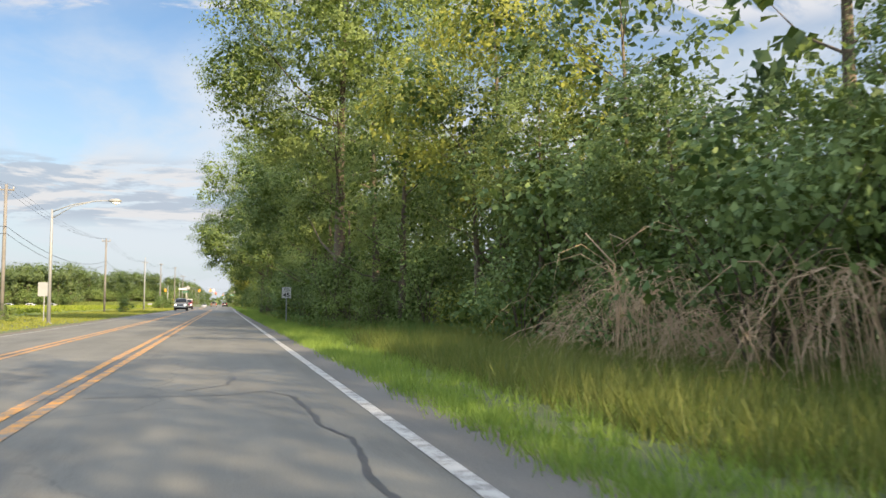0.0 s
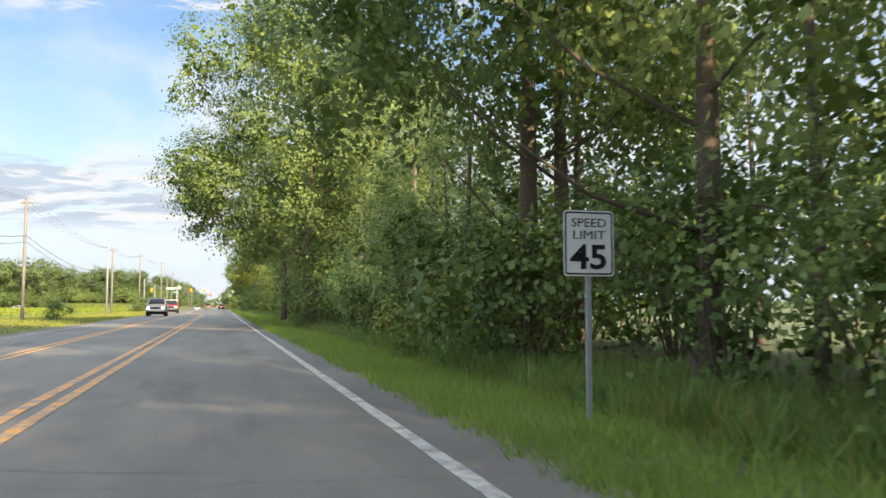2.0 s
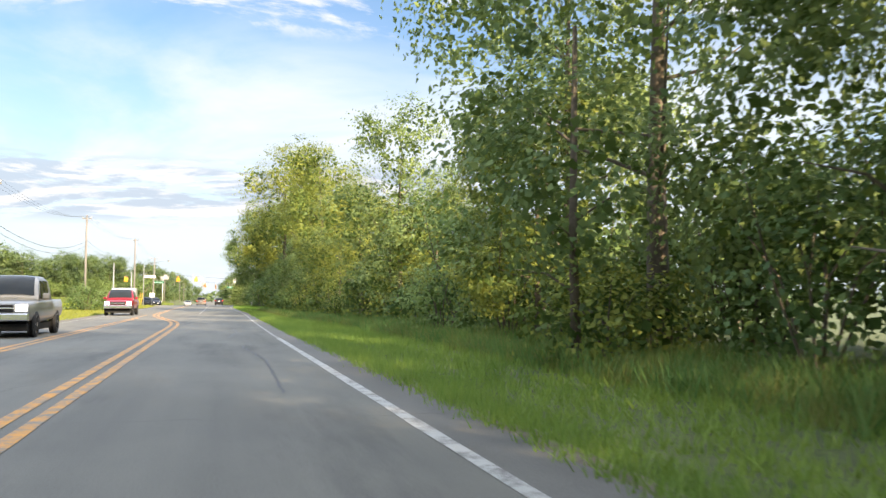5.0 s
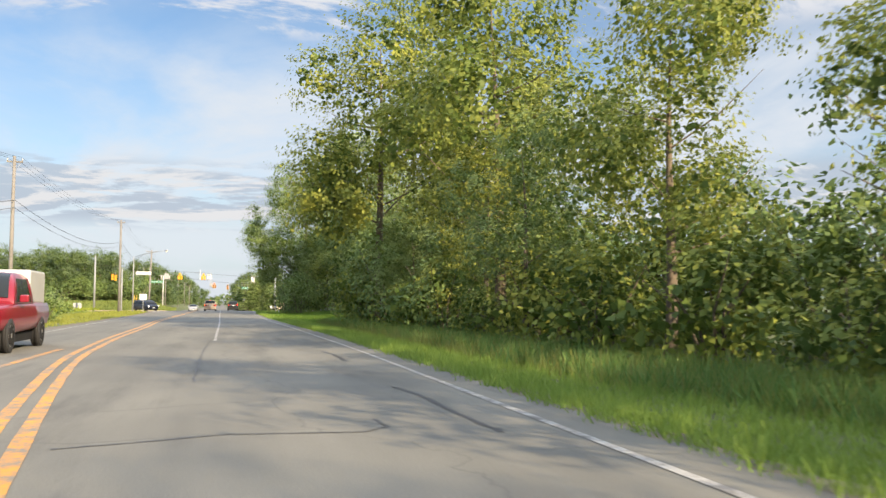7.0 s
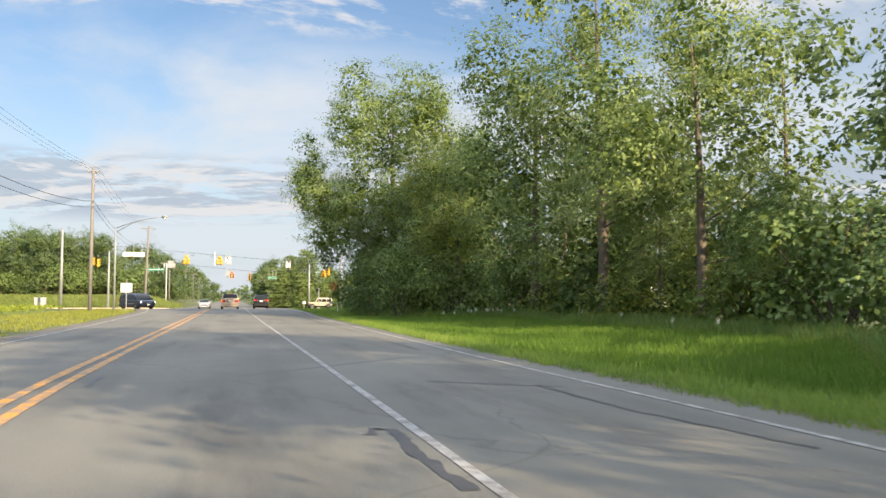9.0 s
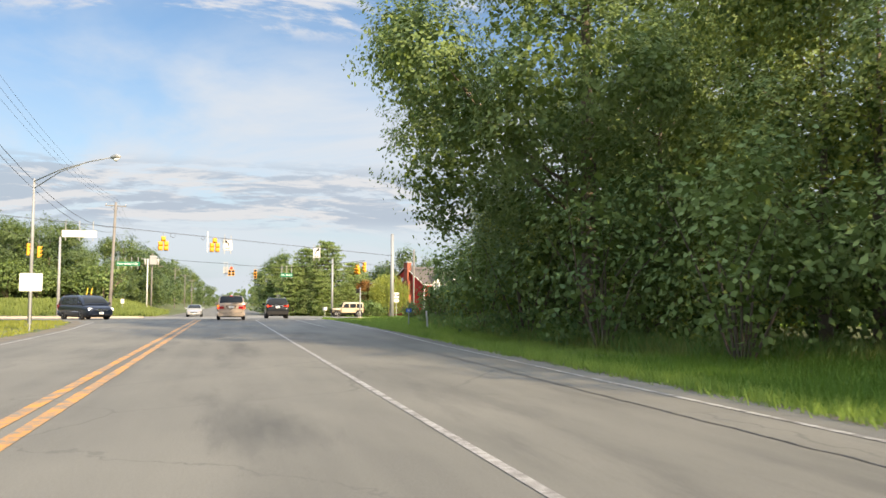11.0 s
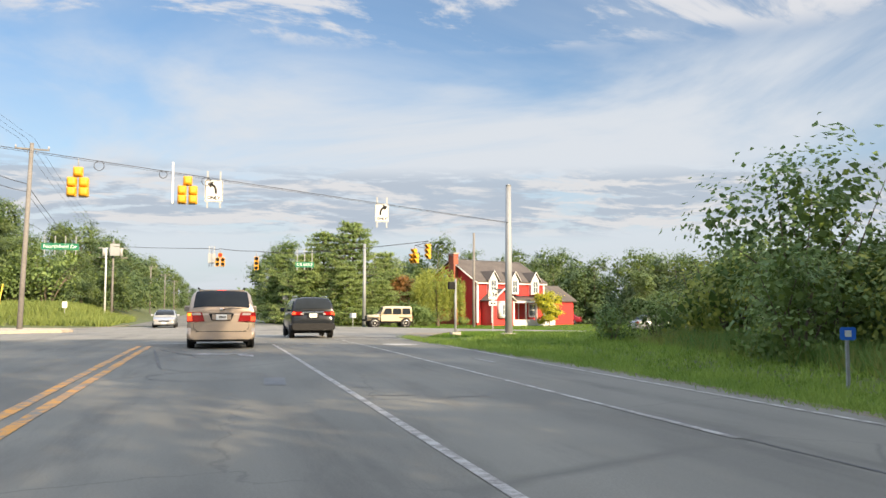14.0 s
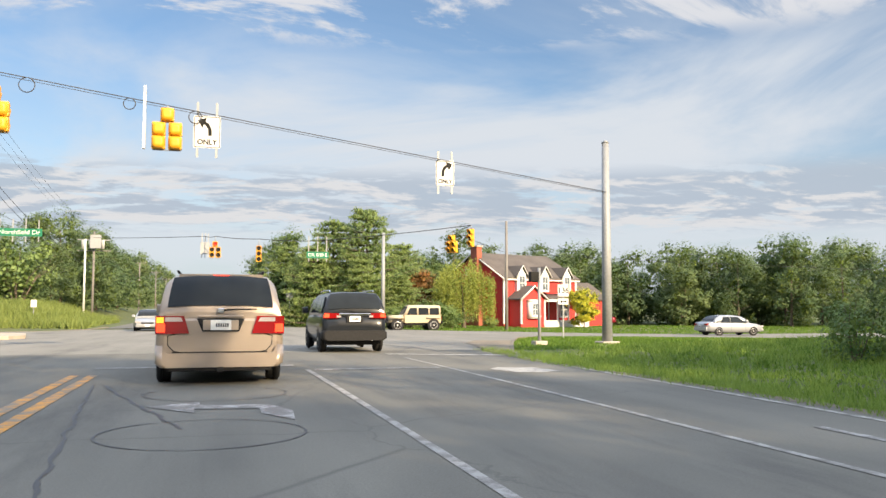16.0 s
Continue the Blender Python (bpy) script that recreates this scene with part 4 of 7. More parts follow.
def wood_pole(y, top, x=-14.9, arm=0.5, lean=0.0, girth=0.15):
    root = empty("utility_pole", pose(x, y, ground_height(x, y), 0, lean, 0))
    part("shaft", rod([(0, 0, -0.3), (0, 0, top * 0.5), (0, 0, top)], [girth, girth * 0.88, girth * 0.7], 10), POLE_WOOD, root)
    if arm:
        part("crossarm", box(-arm, arm, 0.10, 0.19, top - 0.41, top - 0.31, bevel=0.01), POLE_WOOD, root)
        for k in (0.05 - arm, 0.0, arm - 0.05):
            part("insulator", rod([(k, 0.15, top - 0.30), (k, 0.15, top - 0.22), (k, 0.15, top - 0.12)], [0.03, 0.055, 0.03], 8), INSULATOR, root)
        for s in (-1, 1):
            part("brace", rod([(0, 0.13, top - 1.0), (s * 0.36, 0.13, top - 0.42)], 0.012, 5), GALV, root)
    return tagged(root, "weathered wooden utility pole beside the road", "utility pole", "utility poles")


POLES = [(8, 9.6), (64.1, 9.5), (115.9, 9.6), (171.5, 9.4), (214.0, 11.0), (274.7, 12.6), (322.2, 11.8), (370.0, 9.0), (430, 9.05), (476.5, 9.2), (524, 9.1), (660, 9.0), (760, 9.0)]
for y, top in POLES:
    wood_pole(y, top, arm=0.0 if y == 370.0 else 1.0 if y > 300 else 0.5, lean=(1.6 if y == 322.2 else 0), girth=0.17 if y in (274.7, 322.2) else 0.14)
for k, (dx, dz, r) in enumerate([(-0.45, -0.12, 0.009), (0.0, -0.12, 0.009), (0.45, -0.12, 0.009), (0.1, -3.0, 0.02), (0.1, -3.5, 0.017)]):
    line = empty("power_line")
    for (y0, t0), (y1, t1) in zip(POLES, POLES[1:]):
        pts = sagging((-14.9 + dx, y0, t0 + dz), (-14.9 + dx, y1, t1 + dz), 0.9 if k < 3 else 1.3, 12)
        part("span", rod(pts, r, 4, None, False), WIRE, line)
    tagged(line, "thin dark overhead cable slung between the poles", "cable", "overhead cables")
# slim pale pole before the row
root = empty("utility_pole", pose(-13.2, 152.3, ground_height(-13.2, 152.3)))
part("shaft", rod([(0, 0, -0.3), (0, 0, 4.5), (0, 0, 9.1)], [0.12, 0.10, 0.06], 10), GALV, root)
part("cap", rod([(0, 0, 9.1), (0, 0, 9.16)], [0.065, 0.02], 10), GALV, root)
tagged(root, "slim pale metal pole beside the field", "utility pole", "utility poles")
# slender poles off the row
for x, y, top in [(-20.5, 292.5, 8.6), (-19.9, 323.2, 8.2)]:
    root = empty("signal_pole", pose(x, y, ground_height(x, y)))
    part("shaft", rod([(0, 0, -0.3), (0, 0, top)], [0.17, 0.11], 12), GALV, root)
    part("cap", rod([(0, 0, top), (0, 0, top + 0.06)], [0.13, 0.04], 12), GALV, root)
    tagged(root, "grey metal pole holding the signal cable", "pole", "signal poles")


def lamp_post(x, y, top, reach, rise, turn=0.0):
    root = empty("street_lamp", pose(x, y, ground_height(x, y), 0, 0, turn))
    part("base_plate", box(-0.2, 0.2, -0.2, 0.2, -0.02, 0.05, bevel=0.01), GALV, root)
    part("shaft", rod([(0, 0, 0), (0, 0, top * 0.6), (0, 0, top)], [0.11, 0.085, 0.06], 12), GALV, root)
    part("arm", rod([(0, 0, top - 0.15), (reach * 0.35, 0, top + rise * 0.5), (reach * 0.75, 0, top + rise * 0.92), (reach, 0, top + rise)], [0.035, 0.033, 0.03, 0.028], 8), GALV, root)
    part("lower_arm", rod([(0, 0, top - 0.55), (reach * 0.35, 0, top + rise * 0.32), (reach * 0.72, 0, top + rise * 0.88)], [0.028, 0.025, 0.022], 8), GALV, root)
    bm = bmesh.new()
    rod([(reach - 0.05, 0, top + rise), (reach + 0.12, 0, top + rise + 0.02), (reach + 0.45, 0, top + rise + 0.02), (reach + 0.68, 0, top + rise - 0.02)], [0.05, 0.11, 0.13, 0.05], 12, bm)
    head = part("lamp_head", bm, GALV, root)
    part("lens", rod([(reach + 0.15, 0, top + rise - 0.07), (reach + 0.35, 0, top + rise - 0.15), (reach + 0.58, 0, top + rise - 0.09)], [0.05, 0.09, 0.04], 10), LAMP_GLASS, head)
    return tagged(root, "tall galvanized street lamp with a long curved arm", "street lamp", "street lamps")


lamp_post(-9.75, 52.6, 6.65, 3.1, 0.6)
lamp_post(-13.8, 281.5, 8.0, 6.4, 0.6, -45)


def signal_section(x, z, parent, lit=None, back=False):
    """One housing of a traffic signal: moulded box, lens and visor; it shows its lens towards -y."""
    s = part("housing", box(x - 0.165, x + 0.165, -0.10, 0.10, z - 0.17, z + 0.17, bevel=0.035), YELLOW_PAINT, parent)
    if back:
        bm = bmesh.new()
        rings = [[bm.verts.new((x + px * k, y, z + pz * k)) for px, pz in rounded(0.31, 0.33, 0.09, 3)] for y, k in ((-0.09, 1.0), (-0.14, 0.93), (-0.18, 0.74), (-0.195, 0.45))]
        for a, b in zip(rings, rings[1:]):
            for k in range(len(a)):
                bm.faces.new((a[k], a[(k + 1) % len(a)], b[(k + 1) % len(a)], b[k])).smooth = True
        bm.faces.new(rings[-1])
        part("rounded_back", bm, YELLOW_PAINT, s)
    side = 1 if back else -1
    y0 = side * 0.10
    part("lens", rod([(x, y0, z), (x, y0 + side * 0.02, z)], [0.14, 0.11], 16), lit or DARK_LENS, s)
    bm = bmesh.new()
    pts = [radians(a) for a in range(-35, 216, 18)]
    ring = [[bm.verts.new((x + 0.15 * math.cos(a), y0 + side * d * (0.45 + 0.55 * max(0, math.sin(a))), z + 0.15 * math.sin(a))) for a in pts] for d in (0, 0.24)]
    for k in range(len(pts) - 1):
        bm.faces.new((ring[0][k], ring[0][k + 1], ring[1][k + 1], ring[1][k]))
    vis = part("visor", bm, YELLOW_PAINT, s)
    mod = vis.modifiers.new("thickness", "SOLIDIFY")
    mod.thickness = 0.008
    return s


def traffic_signal(x, y, top, five, lit=True, back=False, wire_z=None, turn=0.0):
    root = empty("traffic_signal", pose(x, y, top, 0, 0, turn))
    red = RED_LENS if lit else None
    if five:
        signal_section(0, -0.19, root, red, back)
        for s in (-1, 1):
            for k in (0, 1):
                signal_section(s * 0.20, -0.56 - 0.345 * k, root, None, back)
        part("bracket", box(-0.34, 0.34, -0.03, 0.03, -0.385, -0.365), GALV, root)
        part("bracket", box(-0.34, 0.34, -0.03, 0.03, -1.10, -1.085), GALV, root)
    else:
        for k in range(3):
            signal_section(0, -0.18 - 0.345 * k, root, red if k == 0 else None, back)
    part("hanger", rod([(0, 0, -0.03), (0, 0, (wire_z or top + 0.3) - top)], 0.02, 6), GALV, root)
    return tagged(root, "yellow five-lamp traffic signal hanging from a cable" if five else "yellow three-lamp traffic signal hanging from a cable", "traffic signal", "traffic signals")


# near cable, from the pole on the far corner to the steel post
A, B = Vector((-20.5, 292.5, 7.17)), Vector((10.7, 304.5, 5.37))


def span(x, a, b, sag):
    s = (x - a.x) / (b.x - a.x)
    p = a.lerp(b, s)
    p.z -= sag * 4 * s * (1 - s)
    return p


def cable(name, a, b, sag, r):
    tagged(part(name, rod(sagging(a, b, sag, 24), r, 6), WIRE), "black cable carrying the traffic signals", "cable", "signal cables")


SAG = 0.03
cable("signal_cable", A, B, SAG, 0.012)
cable("signal_cable", A + Vector((0, 0.05, -0.03)), B + Vector((0, 0.05, -0.03)), SAG + 0.02, 0.007)
for x in (-8.1, -4.42):
    p = span(x, A, B, SAG)
    traffic_signal(x, p.y, 6.12 if x < -6 else 6.16, True, False, True, p.z)
for x, r in ((-7.45, 0.17), (-5.3, 0.14), (-3.75, 0.16)):
    p = span(x, A, B, SAG)
    bm = bmesh.new()
    pts = [(p.x + r * math.sin(a), p.y, p.z - r + r * math.cos(a)) for a in [math.tau * k / 20 for k in range(21)]]
    rod(pts, 0.013, 5, bm, False)
    tagged(part("cable_loop", bm, WIRE), "small coiled loop of black cable on the signal wire", "cable loop", "cable loops")


# the crossing street's own signals, on a cable between the two corner poles
cable("signal_cable", Vector((-20.5, 292.5, 7.4)), Vector((-19.9, 323.2, 7.3)), 0.62, 0.012)
for x, y, z in ((-20.146, 310.6, 6.75), (-20.072, 314.4, 6.83)):
    traffic_signal(x, y, 6.27, False, False, False, z, 90)


def sign_thing(name, label, category, x, y, z, w, h, face, post=0.0, turn=0.0, straps=(), strap_up=0.35, strap_down=0.25, border=None, corner=0.04):
    """A flat sign with rounded corners, centred at (x, y, z); on a post, or held by straps."""
    root = empty(name, pose(x, y, z, 0, 0, turn))
    part("panel", plate(rounded(w, h, corner), 0.004), face, root)
    part("panel_back", plate(rounded(w * 0.995, h * 0.995, corner), 0.003), SIGN_BACK, root).location.y = 0.0045
    if border:
        bm = bmesh.new()
        o, i = rounded(w - 0.03, h - 0.03, corner * 0.8), rounded(w - 0.065, h - 0.065, corner * 0.6)
        vo = [bm.verts.new((a, -0.002, b)) for a, b in o]
        vi = [bm.verts.new((a, -0.002, b)) for a, b in i]
        for k in range(len(o)):
            bm.faces.new((vo[k], vo[(k + 1) % len(o)], vi[(k + 1) % len(o)], vi[k]))
        part("border", bm, border, root)
    if post:
        part("post", box(-0.03, 0.03, 0.01, 0.04, -z - 0.25 + ground_height(x, y), post - z, bevel=0.006), GALV, root)
    for sx in straps:
        part("strap", box(sx - 0.03, sx + 0.03, 0.01, 0.03, -h / 2 - strap_down, h / 2 + strap_up), SIGN_BACK, root)
    return tagged(root, label, category)


def arrow_mesh(right, k=1.0):
    """A bent turning arrow as a flat outline."""
    s = 1 if right else -1
    bm = bmesh.new()
    pts = [(-0.12, -0.20), (-0.11, -0.02), (-0.05, 0.11), (0.05, 0.18)]
    left = [(-0.03, -0.20), (-0.025, -0.04), (0.02, 0.05), (0.09, 0.10)]
    rows = [[bm.verts.new((s * a * k, -0.003, b * k)) for a, b in line] for line in (pts, left)]
    for i in range(3):
        bm.faces.new((rows[0][i], rows[0][i + 1], rows[1][i + 1], rows[1][i]))
    tip = [bm.verts.new((s * a * k, -0.003, b * k)) for a, b in ((0.01, 0.27), (0.24, 0.20), (0.12, 0.0))]
    bm.faces.new(tip)
    return bm


only = sign_thing("lane_sign", "white turn-only lane sign hanging from the signal cable", "road sign", -3.45, span(-3.45, A, B, SAG).y - 0.04, 5.66, 0.68, 0.84, SIGN_WHITE, straps=(-0.24, 0.24), strap_up=0.36, border=SIGN_BLACK)
part("arrow", arrow_mesh(False, 1.0), SIGN_BLACK, only).location = (0.0, -0.001, 0.10)
lettering("ONLY", 0.19, SIGN_BLACK, only, pose(0, -0.004, -0.27), width=0.50, bold=0.006)
only = sign_thing("lane_sign", "white turn-only lane sign hanging from the signal cable", "road sign", 3.75, span(3.75, A, B, SAG).y - 0.04, 5.33, 0.60, 0.80, SIGN_WHITE, straps=(-0.22, 0.22), strap_up=0.30, border=SIGN_BLACK)
part("arrow", arrow_mesh(True, 1.0), SIGN_BLACK, only).location = (0.0, -0.001, 0.10)
lettering("ONLY", 0.18, SIGN_BLACK, only, pose(0, -0.004, -0.26), width=0.46, bold=0.006)
tagged(part("sign_strap", box(-4.98, -4.92, 298.40, 298.56, 5.05, 6.62), SIGN_WHITE), "bare white strap hanging from the signal cable", "strap")
sign_thing("street_sign", "long white back of a street sign hanging from the cable", "road sign", -13.6, span(-13.6, A, B, SAG).y - 0.04, 6.0, 2.3, 0.48, SIGN_WHITE, straps=(-0.9, 0.0, 0.9), strap_up=0.68)

# far cable and what hangs from it
C, D = Vector((-14.7, 368.0, 8.1)), Vector((21.74, 345.7, 5.88))
FAR = [C, Vector((-3.62, 335.1, 5.85)), Vector((-2.98, 333.6, 5.75)), Vector((-0.3, 331.2, 5.45)), Vector((3.1, 328.4, 5.2)), Vector((11.04, 322.1, 5.80)), Vector((10.63, 324.55, 5.66)), D]
bm = bmesh.new()
for a, b in zip(FAR, FAR[1:]):
    rod(sagging(a, b, 0.06, 8), 0.022, 5, bm, False)
tagged(part("signal_cable", bm, WIRE), "black cable carrying the far traffic signals", "cable", "signal cables")
traffic_signal(-2.98, 333.6, 5.42, True, True, wire_z=5.75)
traffic_signal(-0.3, 331.2, 5.03, False, False, wire_z=5.45)
traffic_signal(10.63, 324.55, 5.44, True, False, wire_z=5.68, turn=-60)
traffic_signal(11.04, 322.1, 5.60, False, False, wire_z=5.82, turn=-60)
sign_thing("lane_sign", "pale lane sign hanging beside the far signal", "road sign", -3.62, 335.06, 5.05, 0.6, 0.8, SIGN_BACK, straps=(-0.2, 0.0, 0.2), strap_up=0.60)
green = sign_thing("street_name_sign", "green street name sign hanging from the far cable", "street sign", 3.1, 328.4, 4.32, 1.36, 0.40, SIGN_GREEN, straps=(-0.55, 0.0, 0.55), strap_up=0.95, strap_down=0.2, corner=0.03)
lettering("CR 600 E", 0.28, SIGN_WHITE, green, pose(0, -0.004, 0), width=1.18, bold=0.001)
green = sign_thing("street_name_sign", "long green street name sign hanging from straps", "street sign", -14.2, 331.0, 5.50, 2.5, 0.46, SIGN_GREEN, straps=(-1.05, -0.35, 0.35, 1.05), strap_up=0.55, strap_down=0.35, corner=0.03)
lettering("Northfield Dr", 0.36, SIGN_WHITE, green, pose(0, -0.004, 0), width=2.25, bold=0.002)
tagged(part("signal_cable", rod(sagging((-14.9, 322.2, 6.5), (-14.7, 369.5, 7.0), 0.4, 10), 0.012, 5), WIRE), "thin cable carrying the street name sign", "cable", "signal cables")

# posts of the crossing
post = empty("signal_post", pose(10.7, 304.6, ground_height(10.7, 304.6)))
part("footing", box(-0.35, 0.35, -0.35, 0.35, -0.1, 0.10, bevel=0.03), CONCRETE, post)
part("shaft", rod([(0, 0, 0.05), (0, 0, 3.5), (0, 0, 7.4)], [0.19, 0.165, 0.13], 16), GALV, post)
part("cap", rod([(0, 0, 7.4), (0, 0, 7.5)], [0.15, 0.05], 16), GALV, post)
tagged(post, "thick grey steel strain post on the grassy corner", "signal post")
root = wood_pole(345.7, 9.5, 21.74, False, 0, 0.15)
tagged(root, "pale wooden pole on the lawn before the red house", "utility pole")
root = empty("signal_pole", pose(9.9, 341.5, ground_height(9.9, 341.5)))
part("shaft", rod([(0, 0, -0.3), (0, 0, 7.6)], [0.17, 0.12], 12), GALV, root)
tagged(root, "pale grey pole before the pine trees", "pole", "signal poles")
root = empty("signal_pole", pose(-15.2, 366.0, ground_height(-15.2, 366)))
part("shaft", rod([(0, 0, -0.3), (0, 0, 7.8)], [0.11, 0.09], 12), SIGN_WHITE, root)
tagged(root, "white metal pole beside a wooden pole", "pole", "signal poles")
arms = empty("transformer_rack", pose(-14.9, 370.0, 8.0))
part("beam", box(-1.6, 1.6, -0.25, -0.15, -0.05, 0.05), GALV, arms)
part("beam", box(-1.6, 1.6, 0.15, 0.25, -1.15, -1.05), POLE_WOOD, arms)
for k in (-1.0, -0.3, 0.9):
    part("transformer", rod([(k, -0.35, -0.95), (k, -0.35, -0.05)], 0.17, 10), CAN_GREY, arms)
part("cabinet", box(-0.3, 0.75, -0.7, -0.5, -0.9, 0.5, bevel=0.02), SIGN_BACK, arms)
tagged(arms, "rack of grey transformers high on a wooden pole", "transformer")
ped = empty("pedestrian_signal", pose(7.76, 303.9, ground_height(7.76, 303.9)))
part("post", rod([(0, 0, -0.2), (0, 0, 2.7)], [0.06, 0.05], 10), GALV, ped)
part("footing", box(-0.22, 0.22, -0.22, 0.22, -0.05, 0.16, bevel=0.03), CONCRETE, ped)
part("head", box(-0.36, -0.04, -0.12, 0.12, 2.2, 2.56, bevel=0.03), SIGN_BLACK, ped)
tagged(ped, "grey post with a small black pedestrian signal", "pedestrian signal")
s136 = sign_thing("route_sign", "white route sign on a metal post by the corner", "road sign", 12.84, 313.36, 1.93, 0.58, 0.58, SIGN_WHITE, post=2.2, border=SIGN_BLACK)
lettering("136", 0.36, SIGN_BLACK, s136, pose(0, -0.004, 0.0), width=0.5, bold=0.008)
part("arrow_plate", box(-0.26, 0.26, -0.004, 0.0, -0.66, -0.38), SIGN_WHITE, s136)
part("arrow", plate([(-0.18, -0.52), (-0.08, -0.45), (-0.08, -0.50), (0.08, -0.50), (0.08, -0.45), (0.18, -0.52), (0.08, -0.59), (0.08, -0.54), (-0.08, -0.54), (-0.08, -0.59)], 0.002), SIGN_BLACK, s136).location.y = -0.008

# roadside signs of the first stretch
s45 = sign_thing("speed_limit_sign", "white speed limit sign on a metal post in the verge", "road sign", 3.74, 52.4, 1.82, 0.58, 0.70, SIGN_WHITE, post=2.14, border=SIGN_BLACK)
lettering("SPEED", 0.13, SIGN_BLACK, s45, pose(0, -0.004, 0.215), width=0.40)
lettering("LIMIT", 0.13, SIGN_BLACK, s45, pose(0, -0.004, 0.085), width=0.37)
lettering("45", 0.36, SIGN_BLACK, s45, pose(0, -0.004, -0.16), width=0.42, bold=0.008)
sign_thing("road_sign", "grey back of a square road sign on a post", "road sign", -11.3, 59.3, 2.05, 0.78, 0.9, SIGN_BACK, post=2.4)
blue = sign_thing("mile_sign", "small blue marker sign on a thin post", "road sign", 6.17, 276.4, 0.76, 0.30, 0.20, SIGN_BLUE, post=0.85)
part("number_bar", box(-0.06, 0.06, -0.004, -0.001, -0.05, 0.05), SIGN_WHITE, blue)
mk = empty("marker_post", pose(6.4, 272.9, ground_height(6.4, 272.9), 0, -5, 0))
part("post", plate(rounded(0.09, 1.0, 0.03, 3, 0, 0.42), 0.012), SIGN_WHITE, mk)
tagged(mk, "leaning thin white plastic marker post in the grass", "marker post")
sign_thing("road_sign", "white sign on a thin post across the road", "road sign", -11.4, 270.0, 2.0, 0.9, 0.75, SIGN_WHITE, post=2.6)
sign_thing("yard_sign", "small white sign standing in tall grass", "sign", -17.0, 351.3, 1.35, 0.45, 0.6, SIGN_WHITE, post=1.6)
sign_thing("road_sign", "white road sign on a post beyond the crossing", "road sign", 3.6, 352.0, 2.1, 0.55, 0.65, SIGN_BACK, post=2.4)
sign_thing("yard_sign", "small pale yard sign on the verge", "sign", 9.2, 343.5, 0.4, 0.6, 0.45, SIGN_WHITE, post=0.5)

# ---- vehicles ----
def car_paint(name, colour, metal=0.35, rough=0.32, gloss=0.25):
    m = material(name, colour, rough, metal, 0.06, 3.0, 0.4, 0.0, coat=0.6)
    m.node_tree.nodes["Principled BSDF"].inputs["Specular IOR Level"].default_value = gloss
    return m


TINT = material("tinted_car_glass", (0.018, 0.022, 0.026), 0.08, spread=0.2, grain=2, bump=0)
TINT.node_tree.nodes["Principled BSDF"].inputs["Specular IOR Level"].default_value = 0.16
RUBBER = material("tyre_rubber", (0.018, 0.018, 0.019), 0.85, grain=20, bump=0.3)
RIM = material("alloy_rim", (0.50, 0.50, 0.51), 0.35, 0.8, 0.1, bump=0)
TRIM_BLACK = material("black_plastic_trim", (0.02, 0.02, 0.021), 0.6, grain=25, bump=0.15)
TRIM_BLACK.node_tree.nodes["Principled BSDF"].inputs["Specular IOR Level"].default_value = 0.12
CHROME = material("chrome", (0.75, 0.75, 0.76), 0.12, 1.0, 0.05, bump=0)
RED_LAMP = material("red_lamp_plastic", (0.20, 0.004, 0.005), 0.15, spread=0.1, bump=0, coat=0.6)
LIT_LAMP = glow_material("lit_brake_lamp", (1.0, 0.05, 0.015), 0.8)
LIT_AMBER = glow_material("lit_amber_lamp", (1.0, 0.26, 0.02), 0.95)
LIT_BEAM = glow_material("lit_headlamp", (1.0, 0.93, 0.8), 1.1)
CLEAR_LAMP = material("clear_lamp_plastic", (0.42, 0.38, 0.37), 0.12, 0.2, 0.1, bump=0, coat=0.6)
HEADLIGHT = glow_material("lit_headlight", (1.0, 0.95, 0.85), 1.2)
PLATE_WHITE = material("plate_white", (0.70, 0.70, 0.68), 0.5, spread=0.08, bump=0)


def loft(sections, bm=None):
    """Closed rings of equal length joined one after the other, with end caps."""
    bm = bm or bmesh.new()
    rings = [[bm.verts.new(p) for p in ring] for ring in sections]
    n = len(rings[0])
    for a, b in zip(rings, rings[1:]):
        for k in range(n):
            bm.faces.new((a[k], a[(k + 1) % n], b[(k + 1) % n], b[k])).smooth = True
    bm.faces.new(rings[0][::-1])
    bm.faces.new(rings[-1])
    return bm


def body_ring(y, zb, zt, w):
    """A lower body section: tucked sill, full side, shoulder, flat top."""
    half = [(w * 0.80, zb), (w * 0.95, zb + 0.05), (w * 1.0, zb + (zt - zb) * 0.35), (w * 1.0, zb + (zt - zb) * 0.62), (w * 0.975, zb + (zt - zb) * 0.86), (w * 0.93, zt), (w * 0.55, zt + 0.025)]
    return [(x, y, z) for x, z in half] + [(-x, y, z) for x, z in half[::-1]]


def cabin_ring(y, zb, zt, wb, wt):
    half = [(wb, zb), (wb * 0.35 + wt * 0.65, zb + (zt - zb) * 0.62), (wt, zt - 0.09), (wt * 0.90, zt - 0.02), (wt * 0.45, zt + 0.012)]
    return [(x, y, z) for x, z in half] + [(-x, y, z) for x, z in half[::-1]]


